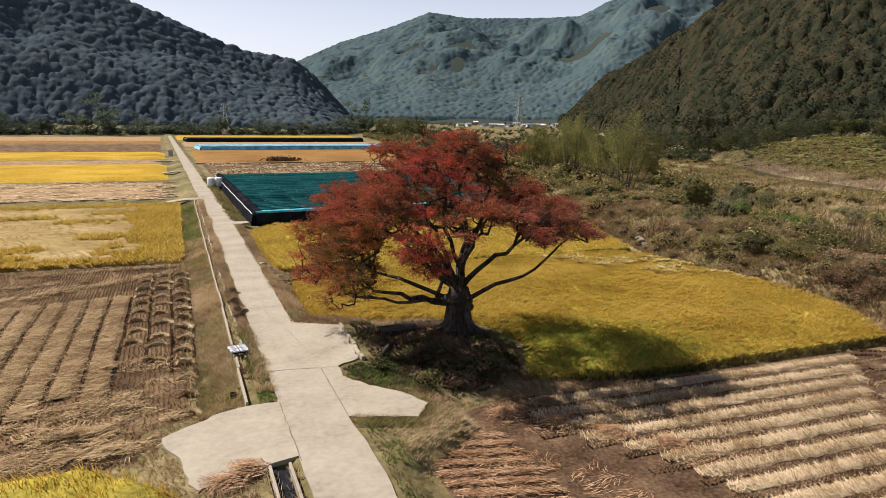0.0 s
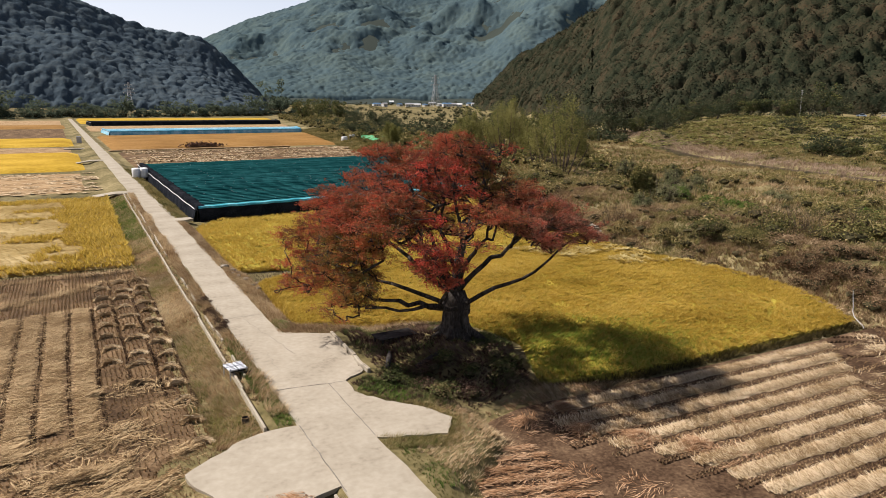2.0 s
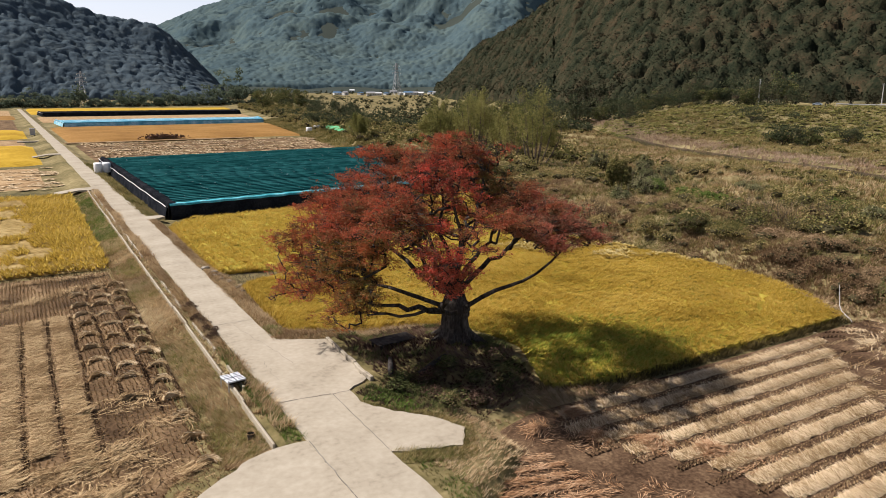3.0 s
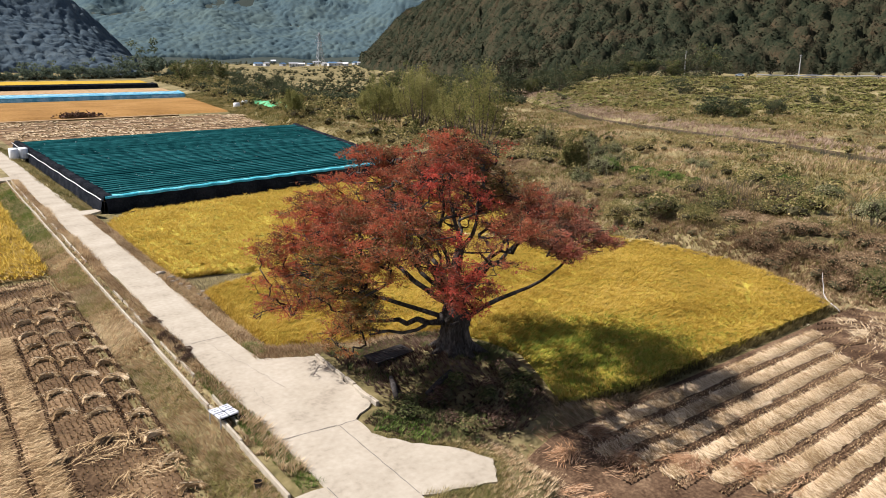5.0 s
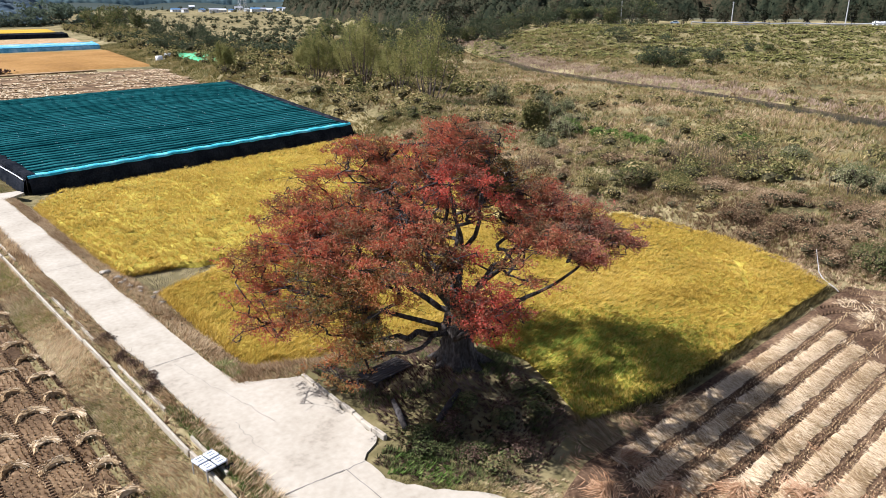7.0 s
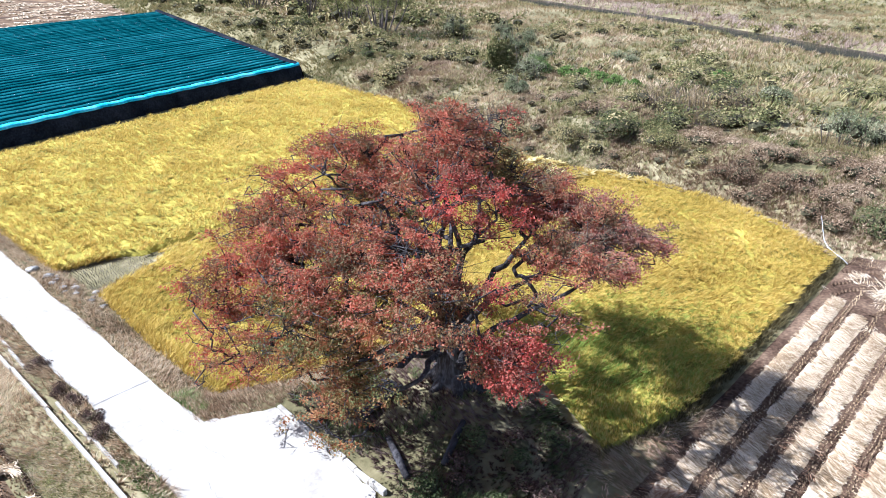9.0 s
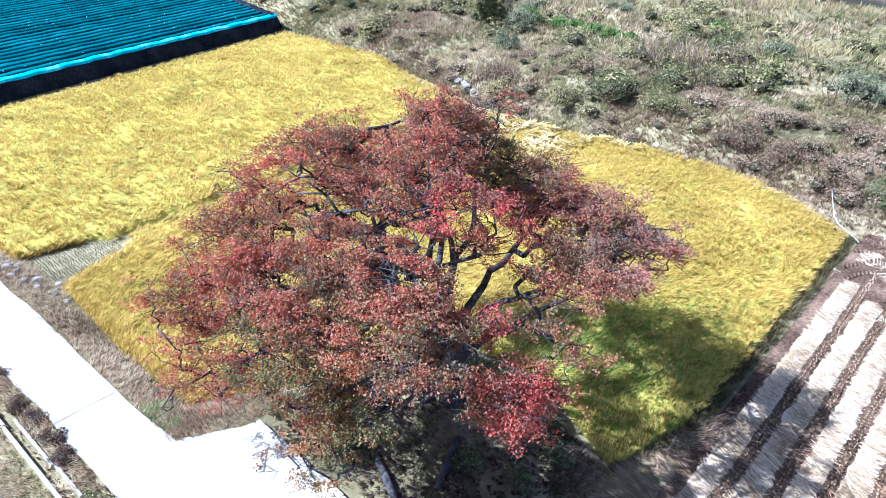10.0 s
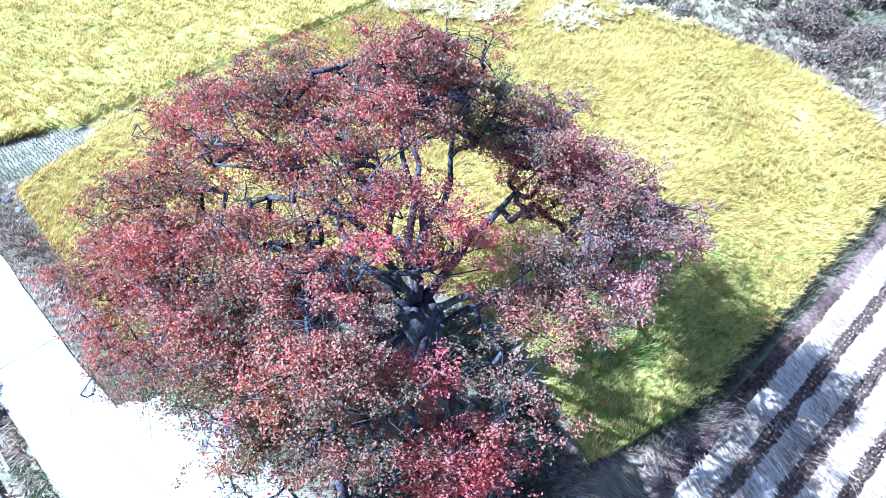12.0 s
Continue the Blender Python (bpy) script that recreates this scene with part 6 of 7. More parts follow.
def leafy_bush(x, y, h, w, mat, label, seed, lobes=7, leaves=1500, leaf=0.13, bare=0.0):
    """A bush of several mounded lobes over short stems; bare > 0 leaves open twigs standing out of it."""
    r = np.random.default_rng(seed)
    z = float(ground_z(x, y)) - 0.15
    ob = thing("bush", label, "bush")
    vs, fs, dark, off = [], [], [], 0
    bm = bmesh.new()
    for k in range(lobes):
        a, d = r.uniform(0, 6.3), w * 0.36 * math.sqrt(r.random())
        rad = w * r.uniform(0.16, 0.26)
        tall = max(0.35 * h, h * (1 - 0.8 * (d / (0.5 * w)) ** 2) * r.uniform(0.75, 1.0))
        c = np.array([x + d * math.cos(a), y + d * math.sin(a), z + tall - min(rad, 0.4 * tall)])
        tube(bm, [(x + 0.3 * d * math.cos(a), y + 0.3 * d * math.sin(a), z), tuple(c)], [0.05, 0.02], 4)
        n = leaves // lobes
        e = unit(r.normal(size=(n, 3)) + [0, 0, 0.3])
        flat = np.array([rad, rad, min(rad, 0.45 * tall)])
        p = c + e * flat * r.uniform(0.72, 1.12, (n, 1))
        keep = p[:, 2] > z + 0.05
        v, f = cards(p[keep], unit(e[keep] + 0.4 * r.normal(size=(keep.sum(), 3))), leaf, r)
        vs.append(v)
        fs.append(f + off)
        dark.append(np.zeros(len(f)))
        off += len(v)
        # dark lump in each lobe, coloured as the shade within
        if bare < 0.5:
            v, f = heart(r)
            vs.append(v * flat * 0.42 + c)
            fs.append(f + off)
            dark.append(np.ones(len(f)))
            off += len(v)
    for k in range(int(60 * bare)):
        a, d = r.uniform(0, 6.3), w * 0.4 * math.sqrt(r.random())
        q = Vector((x + d * math.cos(a), y + d * math.sin(a), z))
        tube(bm, [q, q + Vector((r.normal() * 0.05 * w, r.normal() * 0.05 * w, h * 0.55)), q + Vector((r.normal() * 0.10 * w, r.normal() * 0.10 * w, h * r.uniform(0.8, 1.15)))], [0.008 * h, 0.006 * h, 0.003 * h], 3)
    part("trunk", bm, M_TWIG, ob)
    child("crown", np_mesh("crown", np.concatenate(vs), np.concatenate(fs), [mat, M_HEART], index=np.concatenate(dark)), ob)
    return ob


def willow(x, y, height, spread, label, seed, mat=None):
    """A many-stemmed riverside willow: bare slender stems fanning up into a feathery crown."""
    r = np.random.default_rng(seed)
    z = float(ground_z(x, y)) - 0.15
    ob = thing("willow", label, "tree")
    tips = []
    for k in range(11):
        bm = bmesh.new()
        a, d = k * 2.4 + r.uniform(-0.4, 0.4), spread * 0.42 * math.sqrt((k + 0.5) / 11)
        h = height * r.uniform(0.82, 1.0) * (1 - 0.42 * (d / (0.42 * spread)) ** 2)
        foot = np.array([x + 0.35 * d * math.cos(a), y + 0.35 * d * math.sin(a), z])
        top = np.array([x + d * math.cos(a), y + d * math.sin(a), z + h])
        bow = np.array([math.cos(a), math.sin(a), 0]) * d * 0.12
        pts = [foot + (top - foot) * t + bow * math.sin(math.pi * t) for t in (0, 0.3, 0.6, 0.85, 1.0)]
        q = height * 0.0075
        tube(bm, pts, [q * 1.3, q, q * 0.7, q * 0.4, q * 0.15], 5)
        for t in np.linspace(0.42, 0.95, 8):
            b0 = foot + (top - foot) * t + bow * math.sin(math.pi * t)
            b1 = b0 + unit(r.normal(size=3) * [1, 1, 0.3] + [0, 0, 0.75]) * spread * 0.20 * (1.3 - t)
            tube(bm, [b0, b1], [q * 0.4, q * 0.1], 3)
            tips += [b1, (b0 + b1) / 2]
        tips.append(top)
        part("stem", bm, M_TWIG, ob)
    tips = np.array(tips)
    n = 48
    c = np.repeat(tips, n, 0) + r.normal(size=(len(tips) * n, 3)) * [spread * 0.04, spread * 0.04, height * 0.05]
    c = c[vnoise(c[:, 0] / 1.1 + c[:, 2] / 1.4, c[:, 1] / 1.1, seed) > 0.30]
    v, f = cards(c, unit(r.normal(size=(len(c), 3))), 0.30, r)
    child("crown", np_mesh("crown", v, f, mat or M_WILLOW), ob)
    return ob


M_TWIG = material("grey_brown_twigs", [(0.07, 0.055, 0.04), (0.13, 0.10, 0.075), (0.20, 0.16, 0.12)], 0.8, 6.0, 0.95, 0.3)
M_GREYLEAF = material("dull_grey_green_leaf", [(0.091, 0.104, 0.0455), (0.169, 0.176, 0.078), (0.26, 0.26, 0.13), (0.364, 0.325, 0.182)], 0.2, 1.5, 0.8, 0, island=0.6, translucent=0.25)
for k, (x, y, h, w) in enumerate(((92, 131, 17.5, 15), (97, 147, 14, 12), (98, 163, 18, 14), (103, 170, 17, 13), (101, 187, 15, 12), (94, 178, 11, 11), (112, 196, 11, 9), (118, 212, 10, 9), (85, 209, 8.5, 8), (128, 172, 8, 8))):
    willow(x, y, h, w, "olive willow with bare grey stems on the river flat", 500 + k)
for k, (x, y) in enumerate(((4.75, 53.6), (4.8, 55.2), (4.7, 57.0), (4.85, 58.4), (4.75, 61.5))):
    leafy_bush(x, y, 0.75, 1.3, M_WITHERED, "dull red withered bush between canal and road", 530 + k, lobes=5, leaves=800, leaf=0.08, bare=0.3)
# single bushes on the levee and the river flat
for k, (x, y, h, w) in enumerate(((83.6, 81.8, 1.9, 3.6), (83.2, 79.2, 2.0, 3.4), (82.8, 76.6, 2.2, 3.6), (82.2, 73.8, 2.3, 3.6), (82.2, 71.0, 1.8, 3.0), (81.4, 86.1, 3.4, 4.6), (99.9, 66.5, 2.6, 3.4))):
    leafy_bush(x, y, h, w, M_GREEN, "fresh green leafy bush among dry river grass", 540 + k, leaves=1100, leaf=0.20)
for k, (x, y, h, w) in enumerate(((71.6, 42.4, 4.0, 6.8), (75.5, 40.0, 3.6, 5.0), (87.7, 54.4, 2.8, 5.0), (76.5, 83.5, 4.2, 5.0), (84.5, 88.0, 3.6, 5.0), (66.5, 78.0, 3.2, 3.2), (100.3, 119.0, 5.5, 5.0), (106, 112, 4.0, 5.0), (109, 109, 3.2, 5.0), (101, 83, 2.4, 5.0), (92, 97, 3.4, 4.6), (97, 104, 4.0, 5.0))):
    leafy_bush(x, y, h, w, M_GREYLEAF, "grey green leafy bush among dry river grass", 560 + k, lobes=9, leaves=1600, leaf=0.18, bare=0.25)
for k, (x, y, h, w) in enumerate(((59.8, 60.6, 2.6, 6.0), (57.0, 64.0, 2.2, 5.0), (58.6, 54.5, 2.2, 5.5), (54.6, 34.0, 3.0, 5.0), (56.2, 70.5, 2.2, 4.6), (63.5, 66.0, 2.4, 5.0), (64.0, 57.5, 2.0, 5.0))):
    leafy_bush(x, y, h, w, M_DARKGREEN if k in (0, 3) else M_SHRUB, "broad dark olive bush mounded on the levee", 580 + k, lobes=11, leaves=2600, leaf=0.15)
for k, (x, y, h, w) in enumerate(((57.6, 41.5, 1.9, 5.0), (61.0, 38.0, 2.0, 5.6), (57.0, 46.5, 1.6, 5.0), (60.5, 45.0, 1.7, 5.5), (64.5, 48.0, 1.8, 5.0), (58.0, 37.0, 1.6, 4.0), (65.0, 36.0, 1.8, 5.0))):
    leafy_bush(x, y, h, w, M_RUSSET, "low russet brown brush mounded on the levee", 600 + k, lobes=11, leaves=2400, leaf=0.14, bare=0.1)
for k, (x, y, h, w) in enumerate(((75.6, 60.0, 3.4, 6.5), (72.0, 62.5, 2.8, 5.0), (78.5, 56.0, 3.0, 5.5), (70.0, 55.5, 2.4, 5.0), (57.0, 72.5, 2.6, 4.0))):
    leafy_bush(x, y, h, w, M_REED, "wispy half bare shrub on the levee", 620 + k, lobes=8, leaves=700, leaf=0.14, bare=1.0)
for k in range(3):
    willow(75.3 + 0.8 * k, 88.5 - 0.9 * k, 5.6 - 0.9 * k, 3.4, "slender upright olive sapling on the levee", 640 + k, M_SHRUB)
for k, (x, y, h, w) in enumerate(((221, 160, 6.5, 9), (226, 152, 6.0, 9), (252, 152, 4.5, 7), (232, 158, 4.0, 7), (292, 150, 4.0, 5))):
    leafy_bush(x, y, h, w, M_DARKGREEN, "dark bush on the far river bank", 660 + k, leaves=900, leaf=0.5)
for k, (x, y, h, w) in enumerate(((156, 390, 11, 15), (137, 330, 7, 9), (173, 599, 18, 20), (203, 600, 17, 13), (165, 463, 9, 12), (218, 697, 19, 22), (168, 410, 9, 12), (190, 520, 10, 14), (132, 300, 6, 8), (122, 345, 6, 8), (236, 720, 15, 20), (180, 450, 8, 14))):
    small_tree(x, y, h, w, M_DARKGREEN if k in (2, 3, 5) else M_FOOT, "rounded green tree beside the fields", 560 + k, cards_n=1300, card=0.075)
for k, (az, r_, h, w) in enumerate(((54.4, 272, 8.5, 11), (56.0, 276, 6.5, 10), (58.5, 283, 6, 8), (61.5, 330, 4, 5), (41.0, 466, 20, 26), (43.8, 379, 10, 17), (47.5, 398, 9, 14), (49.4, 400, 6, 6), (52.5, 345, 7, 12), (42.5, 430, 12, 14))):
    a = math.radians(az)
    small_tree(r_ * math.sin(a), r_ * math.cos(a), h, w, M_WOODS if k == 4 else M_FOOT, "bushy tree by the far bank", 580 + k, cards_n=1200, card=0.08)
# rounded trees along the foot of the nearer hill
r = np.random.default_rng(73)
for k in range(30):
    a, r_ = math.radians(31 + 0.85 * k + r.uniform(-0.4, 0.4)), (450 - 2.0 * k if k < 25 else 402) + r.uniform(-14, 14)
    h = r.uniform(7, 13)
    small_tree(r_ * math.sin(a), r_ * math.cos(a), h, h * r.uniform(1.0, 1.5), (M_FOOT, M_DARKGREEN, M_FOOT)[k % 3], "rounded green tree at the foot of the hill", 700 + k, cards_n=1100, card=0.085)
# row of trees below the far hill, beyond the last fields
r = np.random.default_rng(71)
for k in range(46):
    xk = -330 + 12.5 * k + r.uniform(-4, 4)
    yk = 775 + 0.1 * xk + r.uniform(-10, 10)
    h = r.uniform(7, 12) + (8 if r.random() < 0.25 else 0)
    small_tree(xk, yk, h, h * r.uniform(1.4, 2.2), M_FARLEAF, "rounded tree in the row below the hill", 600 + k, cards_n=650, card=0.16)
r = np.random.default_rng(72)
xx = r.uniform(-340, 300, 420)
shrubs("field_hedge", "dark green hedge below the far hill", xx, 772 + 0.1 * xx + r.uniform(-12, 12, 420), r.uniform(2.2, 4.6, 420), 40, 0.34, M_FARLEAF, 74, 1.0)
# roadside trees on the embankment
for k in range(15):
    a, r_ = math.radians(57.5 + 1.35 * k), 412
    small_tree(r_ * math.sin(a), r_ * math.cos(a), 8 + 2 * math.sin(k * 1.7), 5.5, M_WOODS, "dark roadside tree on the embankment", 660 + k, cards_n=260, card=0.12)


# ---- river water ----
ys = np.linspace(-60, 330, 90)
xs = river_x(ys)
v = np.concatenate([np.column_stack([xs - 4.5, ys, np.full(90, -1.95)]), np.column_stack([xs + 4, ys, np.full(90, -1.95)])])
thing("river", "narrow dark river between dry grass banks", "river", kind="structure", data=np_mesh("river", v, [(i, 90 + i, 91 + i, i + 1) for i in range(89)], M_WATER))


# ---- pylons, poles, houses, far road, bales ----
def pylon(x, y, height, label):
    ob = thing("pylon", label, "pylon")
    z = float(ground_z(x, y)) - 0.3
    w = lambda t: height * (0.105 * (1 - t) ** 1.3 + 0.018)
    t_w = height * 0.006
    lv = [0, 0.16, 0.31, 0.45, 0.57, 0.68, 0.78, 0.87, 0.94, 1.0]
    for sx, sy in ((1, 1), (1, -1), (-1, -1), (-1, 1)):
        bm = bmesh.new()
        tube(bm, [(x + sx * w(t), y + sy * w(t), z + height * t) for t in lv], [t_w] * len(lv), 4)
        part("leg", bm, M_METAL, ob)
    for face in range(4):
        bm = bmesh.new()
        c = [(1, 1), (1, -1), (-1, -1), (-1, 1), (1, 1)]
        (ax, ay), (bx, by) = c[face], c[face + 1]
        for t0, t1 in zip(lv, lv[1:]):
            for (px, py), (qx, qy) in (((ax, ay), (bx, by)), ((bx, by), (ax, ay))):
                tube(bm, [(x + px * w(t0), y + py * w(t0), z + height * t0), (x + qx * w(t1), y + qy * w(t1), z + height * t1)], [t_w * 0.6] * 2, 3)
        part("brace", bm, M_METAL, ob)
    for t, half in ((0.70, 0.15), (0.81, 0.13), (0.92, 0.10)):
        for s in (-1, 1):
            bm = bmesh.new()
            tip = (x + s * height * half, y, z + height * t + 0.2)
            for dz in (-0.008, 0.022):
                tube(bm, [(x, y, z + height * (t + dz)), tip], [t_w * 0.8, t_w * 0.5], 4)
            arm = part("arm", bm, M_METAL, ob)
            bm = bmesh.new()
            tube(bm, [tip, (tip[0], tip[1], tip[2] - height * 0.045)], [t_w * 0.9, t_w * 0.9], 5)
            part("insulator", bm, M_WHITE, arm)


pylon(54, 815, 34, "grey lattice power pylon below the dark hill")
pylon(537, 1073, 52, "grey lattice power pylon near the village")
for az, r_, h in ((53.0, 405, 13), (67.9, 408, 16), (60.7, 408, 11)):
    a = math.radians(az)
    x, y = r_ * math.sin(a), r_ * math.cos(a)
    z = float(ground_z(x, y))
    ob = thing("utility_pole", "pale concrete utility pole beside the road", "pole", "roadside poles")
    bm = bmesh.new()
    tube(bm, [(x, y, z - 0.5), (x, y, z + h)], [0.28, 0.18], 8)
    part("shaft", bm, M_POLE, ob)
    for dz in (0.4, 1.2):
        bm = bmesh.new()
        box(bm, x - 1.1, x + 1.1, y - 0.08, y + 0.08, z + h - dz - 0.08, z + h - dz + 0.08, 0.02)
        part("crossarm", bm, M_METAL, ob)
# the far road and its rail
aa = np.radians(np.linspace(50, 84, 70))
M_ASPHALT = material("old_asphalt", [(0.05, 0.05, 0.05), (0.09, 0.09, 0.09)], 0.3, 4.0, 0.9, 0.1)
v = np.concatenate([np.column_stack([rr_ * np.sin(aa), rr_ * np.cos(aa), ground_z(rr_ * np.sin(aa), rr_ * np.cos(aa)) + 0.25]) for rr_ in (398, 405)])
thing("far_road", "asphalt valley road along the embankment", "road", kind="structure", data=np_mesh("far_road", v, [(i, i + 1, 71 + i, 70 + i) for i in range(69)], M_ASPHALT))
rail = thing("guard_rail", "pale steel guard rail along the valley road", "guard rail")
bm = bmesh.new()
pts = [(406 * math.sin(t), 406 * math.cos(t), float(ground_z(406 * math.sin(t), 406 * math.cos(t))) + 1.0) for t in np.radians(np.linspace(58, 84, 50))]
tube(bm, pts, [0.28] * 50, 4)
part("rail", bm, M_METAL, rail)
for px, py, pz in pts[::2]:
    bm = bmesh.new()
    box(bm, px - 0.1, px + 0.1, py - 0.1, py + 0.1, pz - 1.2, pz, 0.01)
    part("post", bm, M_METAL, rail)


def house(x, y, w, d, h, turn, roof, label):
    ob = thing("house", label, "house")
    z = float(ground_z(x, y)) - 0.3
    m = pose(x, y, z, 0, 0, turn)
    bm = bmesh.new()
    box(bm, -w / 2, w / 2, -d / 2, d / 2, -2, h, 0, m)
    part("wall", bm, M_WHITE, ob)
    bm = bmesh.new()
    vs = [bm.verts.new(m @ Vector(p)) for p in ((-w / 2 - 0.4, -d / 2 - 0.4, h), (w / 2 + 0.4, -d / 2 - 0.4, h), (w / 2 + 0.4, d / 2 + 0.4, h), (-w / 2 - 0.4, d / 2 + 0.4, h), (-w / 2 - 0.2, 0, h + d * 0.3), (w / 2 + 0.2, 0, h + d * 0.3))]
    for q in ((0, 1, 5, 4), (2, 3, 4, 5), (0, 4, 3), (1, 2, 5), (0, 3, 2, 1)):
        bm.faces.new([vs[i] for i in q])
    part("roof", bm, roof, ob)
    for k in range(3):
        bm = bmesh.new()
        xk = -w / 2 + w * (k + 0.5) / 3
        box(bm, xk - 0.7, xk + 0.7, -d / 2 - 0.06, -d / 2 + 0.02, h * 0.35, h * 0.7, 0, m)
        part("window", bm, M_BLACK, ob)


M_ROOFBLUE = material("blue_metal_roof", [(0.10, 0.18, 0.30), (0.16, 0.26, 0.38)], 0.3, 2.0, 0.5, 0.1)
M_ROOFGREY = material("grey_roof", [(0.30, 0.30, 0.32), (0.45, 0.45, 0.46)], 0.3, 2.0, 0.6, 0.1)
r = np.random.default_rng(81)
for k in range(15):
    a, r_ = math.radians(22.0 + 0.6 * k + r.uniform(-0.2, 0.2)), 1250 + r.uniform(-60, 160)
    house(r_ * math.sin(a), r_ * math.cos(a), r.uniform(7, 14), r.uniform(6, 8), r.uniform(3, 5), r.uniform(-40, 40), M_ROOFBLUE if k % 3 == 0 else M_ROOFGREY if k % 3 == 1 else M_WHITE, "small pale village house with a low roof")


def bale(x, y, z, rad, h, label):
    bm = bmesh.new()
    tube(bm, [(x, y, z), (x, y, z + 0.1), (x, y, z + h - 0.1), (x, y, z + h)], [rad * 0.9, rad, rad, rad * 0.88], 16)
    solid("wrapped_bale", bm, M_WHITE, label, "bale", "wrapped bales", smooth=True)


for x, y in ((8.1, 168), (9.75, 168.2), (8.2, 169.7), (9.8, 169.9)):
    for z in (-0.15,):
        bale(x, y, z, 0.8, 1.9, "white plastic wrapped straw bale beside the road")
for x, y in ((392, 143), (395, 146), (398, 143), (401, 147)):
    bale(x, y, float(ground_z(x, y)) - 0.1, 1.2, 2.0, "white plastic wrapped bale beside the valley road")
for x, y in ((101, 297), (105.5, 300)):
    bale(x, y, float(ground_z(x, y)) - 0.1, 1.3, 2.2, "white plastic wrapped straw bale at the field end")
bm = bmesh.new()
n = 24
grid = [[bm.verts.new((100 + 14 * v_ + 9 * u_ + 0.4 * math.sin(u_ * 14), 252 + 74 * v_, float(ground_z(100 + 14 * v_ + 9 * u_, 252 + 74 * v_)) + 0.5 + 0.5 * float(vnoise(np.array(u_ * 6), np.array(v_ * 18), 3)))) for u_ in np.linspace(0, 1, 7)] for v_ in np.linspace(0, 1, n)]
for a_, b_ in zip(grid, grid[1:]):
    for i in range(6):
        bm.faces.new((a_[i], a_[i + 1], b_[i + 1], b_[i]))
M_TARP = material("green_net_tarp", [(0.06, 0.24, 0.10), (0.10, 0.36, 0.16), (0.18, 0.46, 0.24)], 0.2, 2.0, 0.7, 0.2)
solid("green_tarp", bm, M_TARP, "green net tarp spread along the field margin", "tarp", smooth=True)
# a heap of dry brush on the straw
r = np.random.default_rng(91)
n = 700
c = np.stack([39.5 + r.normal(size=n) * 3.0, 280.5 + r.normal(size=n) * 0.8, np.abs(r.normal(size=n)) * 0.5 - 0.3], 1)
v, f = cards(c, unit(r.normal(size=(n, 3))), 0.9, r)
thing("brush_heap", "heap of dry reddish brush on the field edge", "brush", kind="stuff", data=np_mesh("brush_heap", v, f, material("dry_brush", [(0.13, 0.075, 0.05), (0.26, 0.15, 0.10)], 0.5, 3.0, 0.9, 0, island=0.6)))
bm = bmesh.new()
box(bm, -1.6, 0.2, 318, 320, -0.3, 2.2, 0.06)
solid("control_box", bm, M_ROOFGREY, "grey control cabinet beside the far road", "cabinet")


def car(m, label):
    ob = thing("car", label, "car")
    M_CAR = material("pale_blue_paint", [(0.45, 0.55, 0.66), (0.55, 0.63, 0.72)], 0.5, 2.0, 0.3, 0, spec=0.5)
    bm = bmesh.new()
    prof = [(-2.2, 0.35), (-2.2, 0.85), (-1.3, 0.95), (-0.7, 1.45), (1.0, 1.48), (1.7, 1.0), (2.2, 0.9), (2.2, 0.35)]
    va = [bm.verts.new(m @ Vector((px, -0.85, pz))) for px, pz in prof]
    vb = [bm.verts.new(m @ Vector((px, 0.85, pz))) for px, pz in prof]
    bm.faces.new(va)
    bm.faces.new(vb[::-1])
    for i in range(len(prof)):
        j = (i + 1) % len(prof)
        bm.faces.new((va[i], vb[i], vb[j], va[j]))
    bmesh.ops.recalc_face_normals(bm, faces=bm.faces)
    part("body", bm, M_CAR, ob)
    for s in (-0.86, 0.86):
        bm = bmesh.new()
        box(bm, -0.9, 1.2, s - 0.01, s + 0.01, 0.98, 1.38, 0, m)
        part("window", bm, M_BLACK, ob)
        for px in (-1.4, 1.4):
            bm = bmesh.new()
            c0 = m @ Vector((px, s - 0.1, 0.33))
            c1 = m @ Vector((px, s + 0.1, 0.33))
            tube(bm, [c0, c1], [0.33, 0.33], 12)
            part("wheel", bm, M_BLACK, ob)


ca = math.radians(56.8)
car(pose(400 * math.sin(ca), 400 * math.cos(ca), float(ground_z(400 * math.sin(ca), 400 * math.cos(ca))) + 0.26, 0, 0, -ca * 180 / math.pi), "pale blue car standing on the valley road")


# ---- woods on the hills ----
def crowns_over(x, y, cell, seed):
    """The uneven top of a closed wood: round crowns of many sizes, one for each cell of a jittered grid."""
    cx, cy = np.floor(x / cell), np.floor(y / cell)
    top = np.full(x.shape, -0.25 * cell)
    for ox in (-1, 0, 1):
        for oy in (-1, 0, 1):
            ix, iy = cx + ox, cy + oy
            px, py = (ix + 0.1 + 0.8 * hash2(ix, iy, seed)) * cell, (iy + 0.1 + 0.8 * hash2(ix, iy, seed + 1)) * cell
            rad = cell * (0.45 + 0.40 * hash2(ix, iy, seed + 2))
            lift = cell * (0.55 * hash2(ix, iy, seed + 3) - 0.15)
            d2 = ((x - px) ** 2 + (y - py) ** 2) / rad ** 2
            top = np.maximum(top, np.where(d2 < 1, lift + rad * 1.05 * np.sqrt(np.maximum(0, 1 - d2)), -cell))
    return top


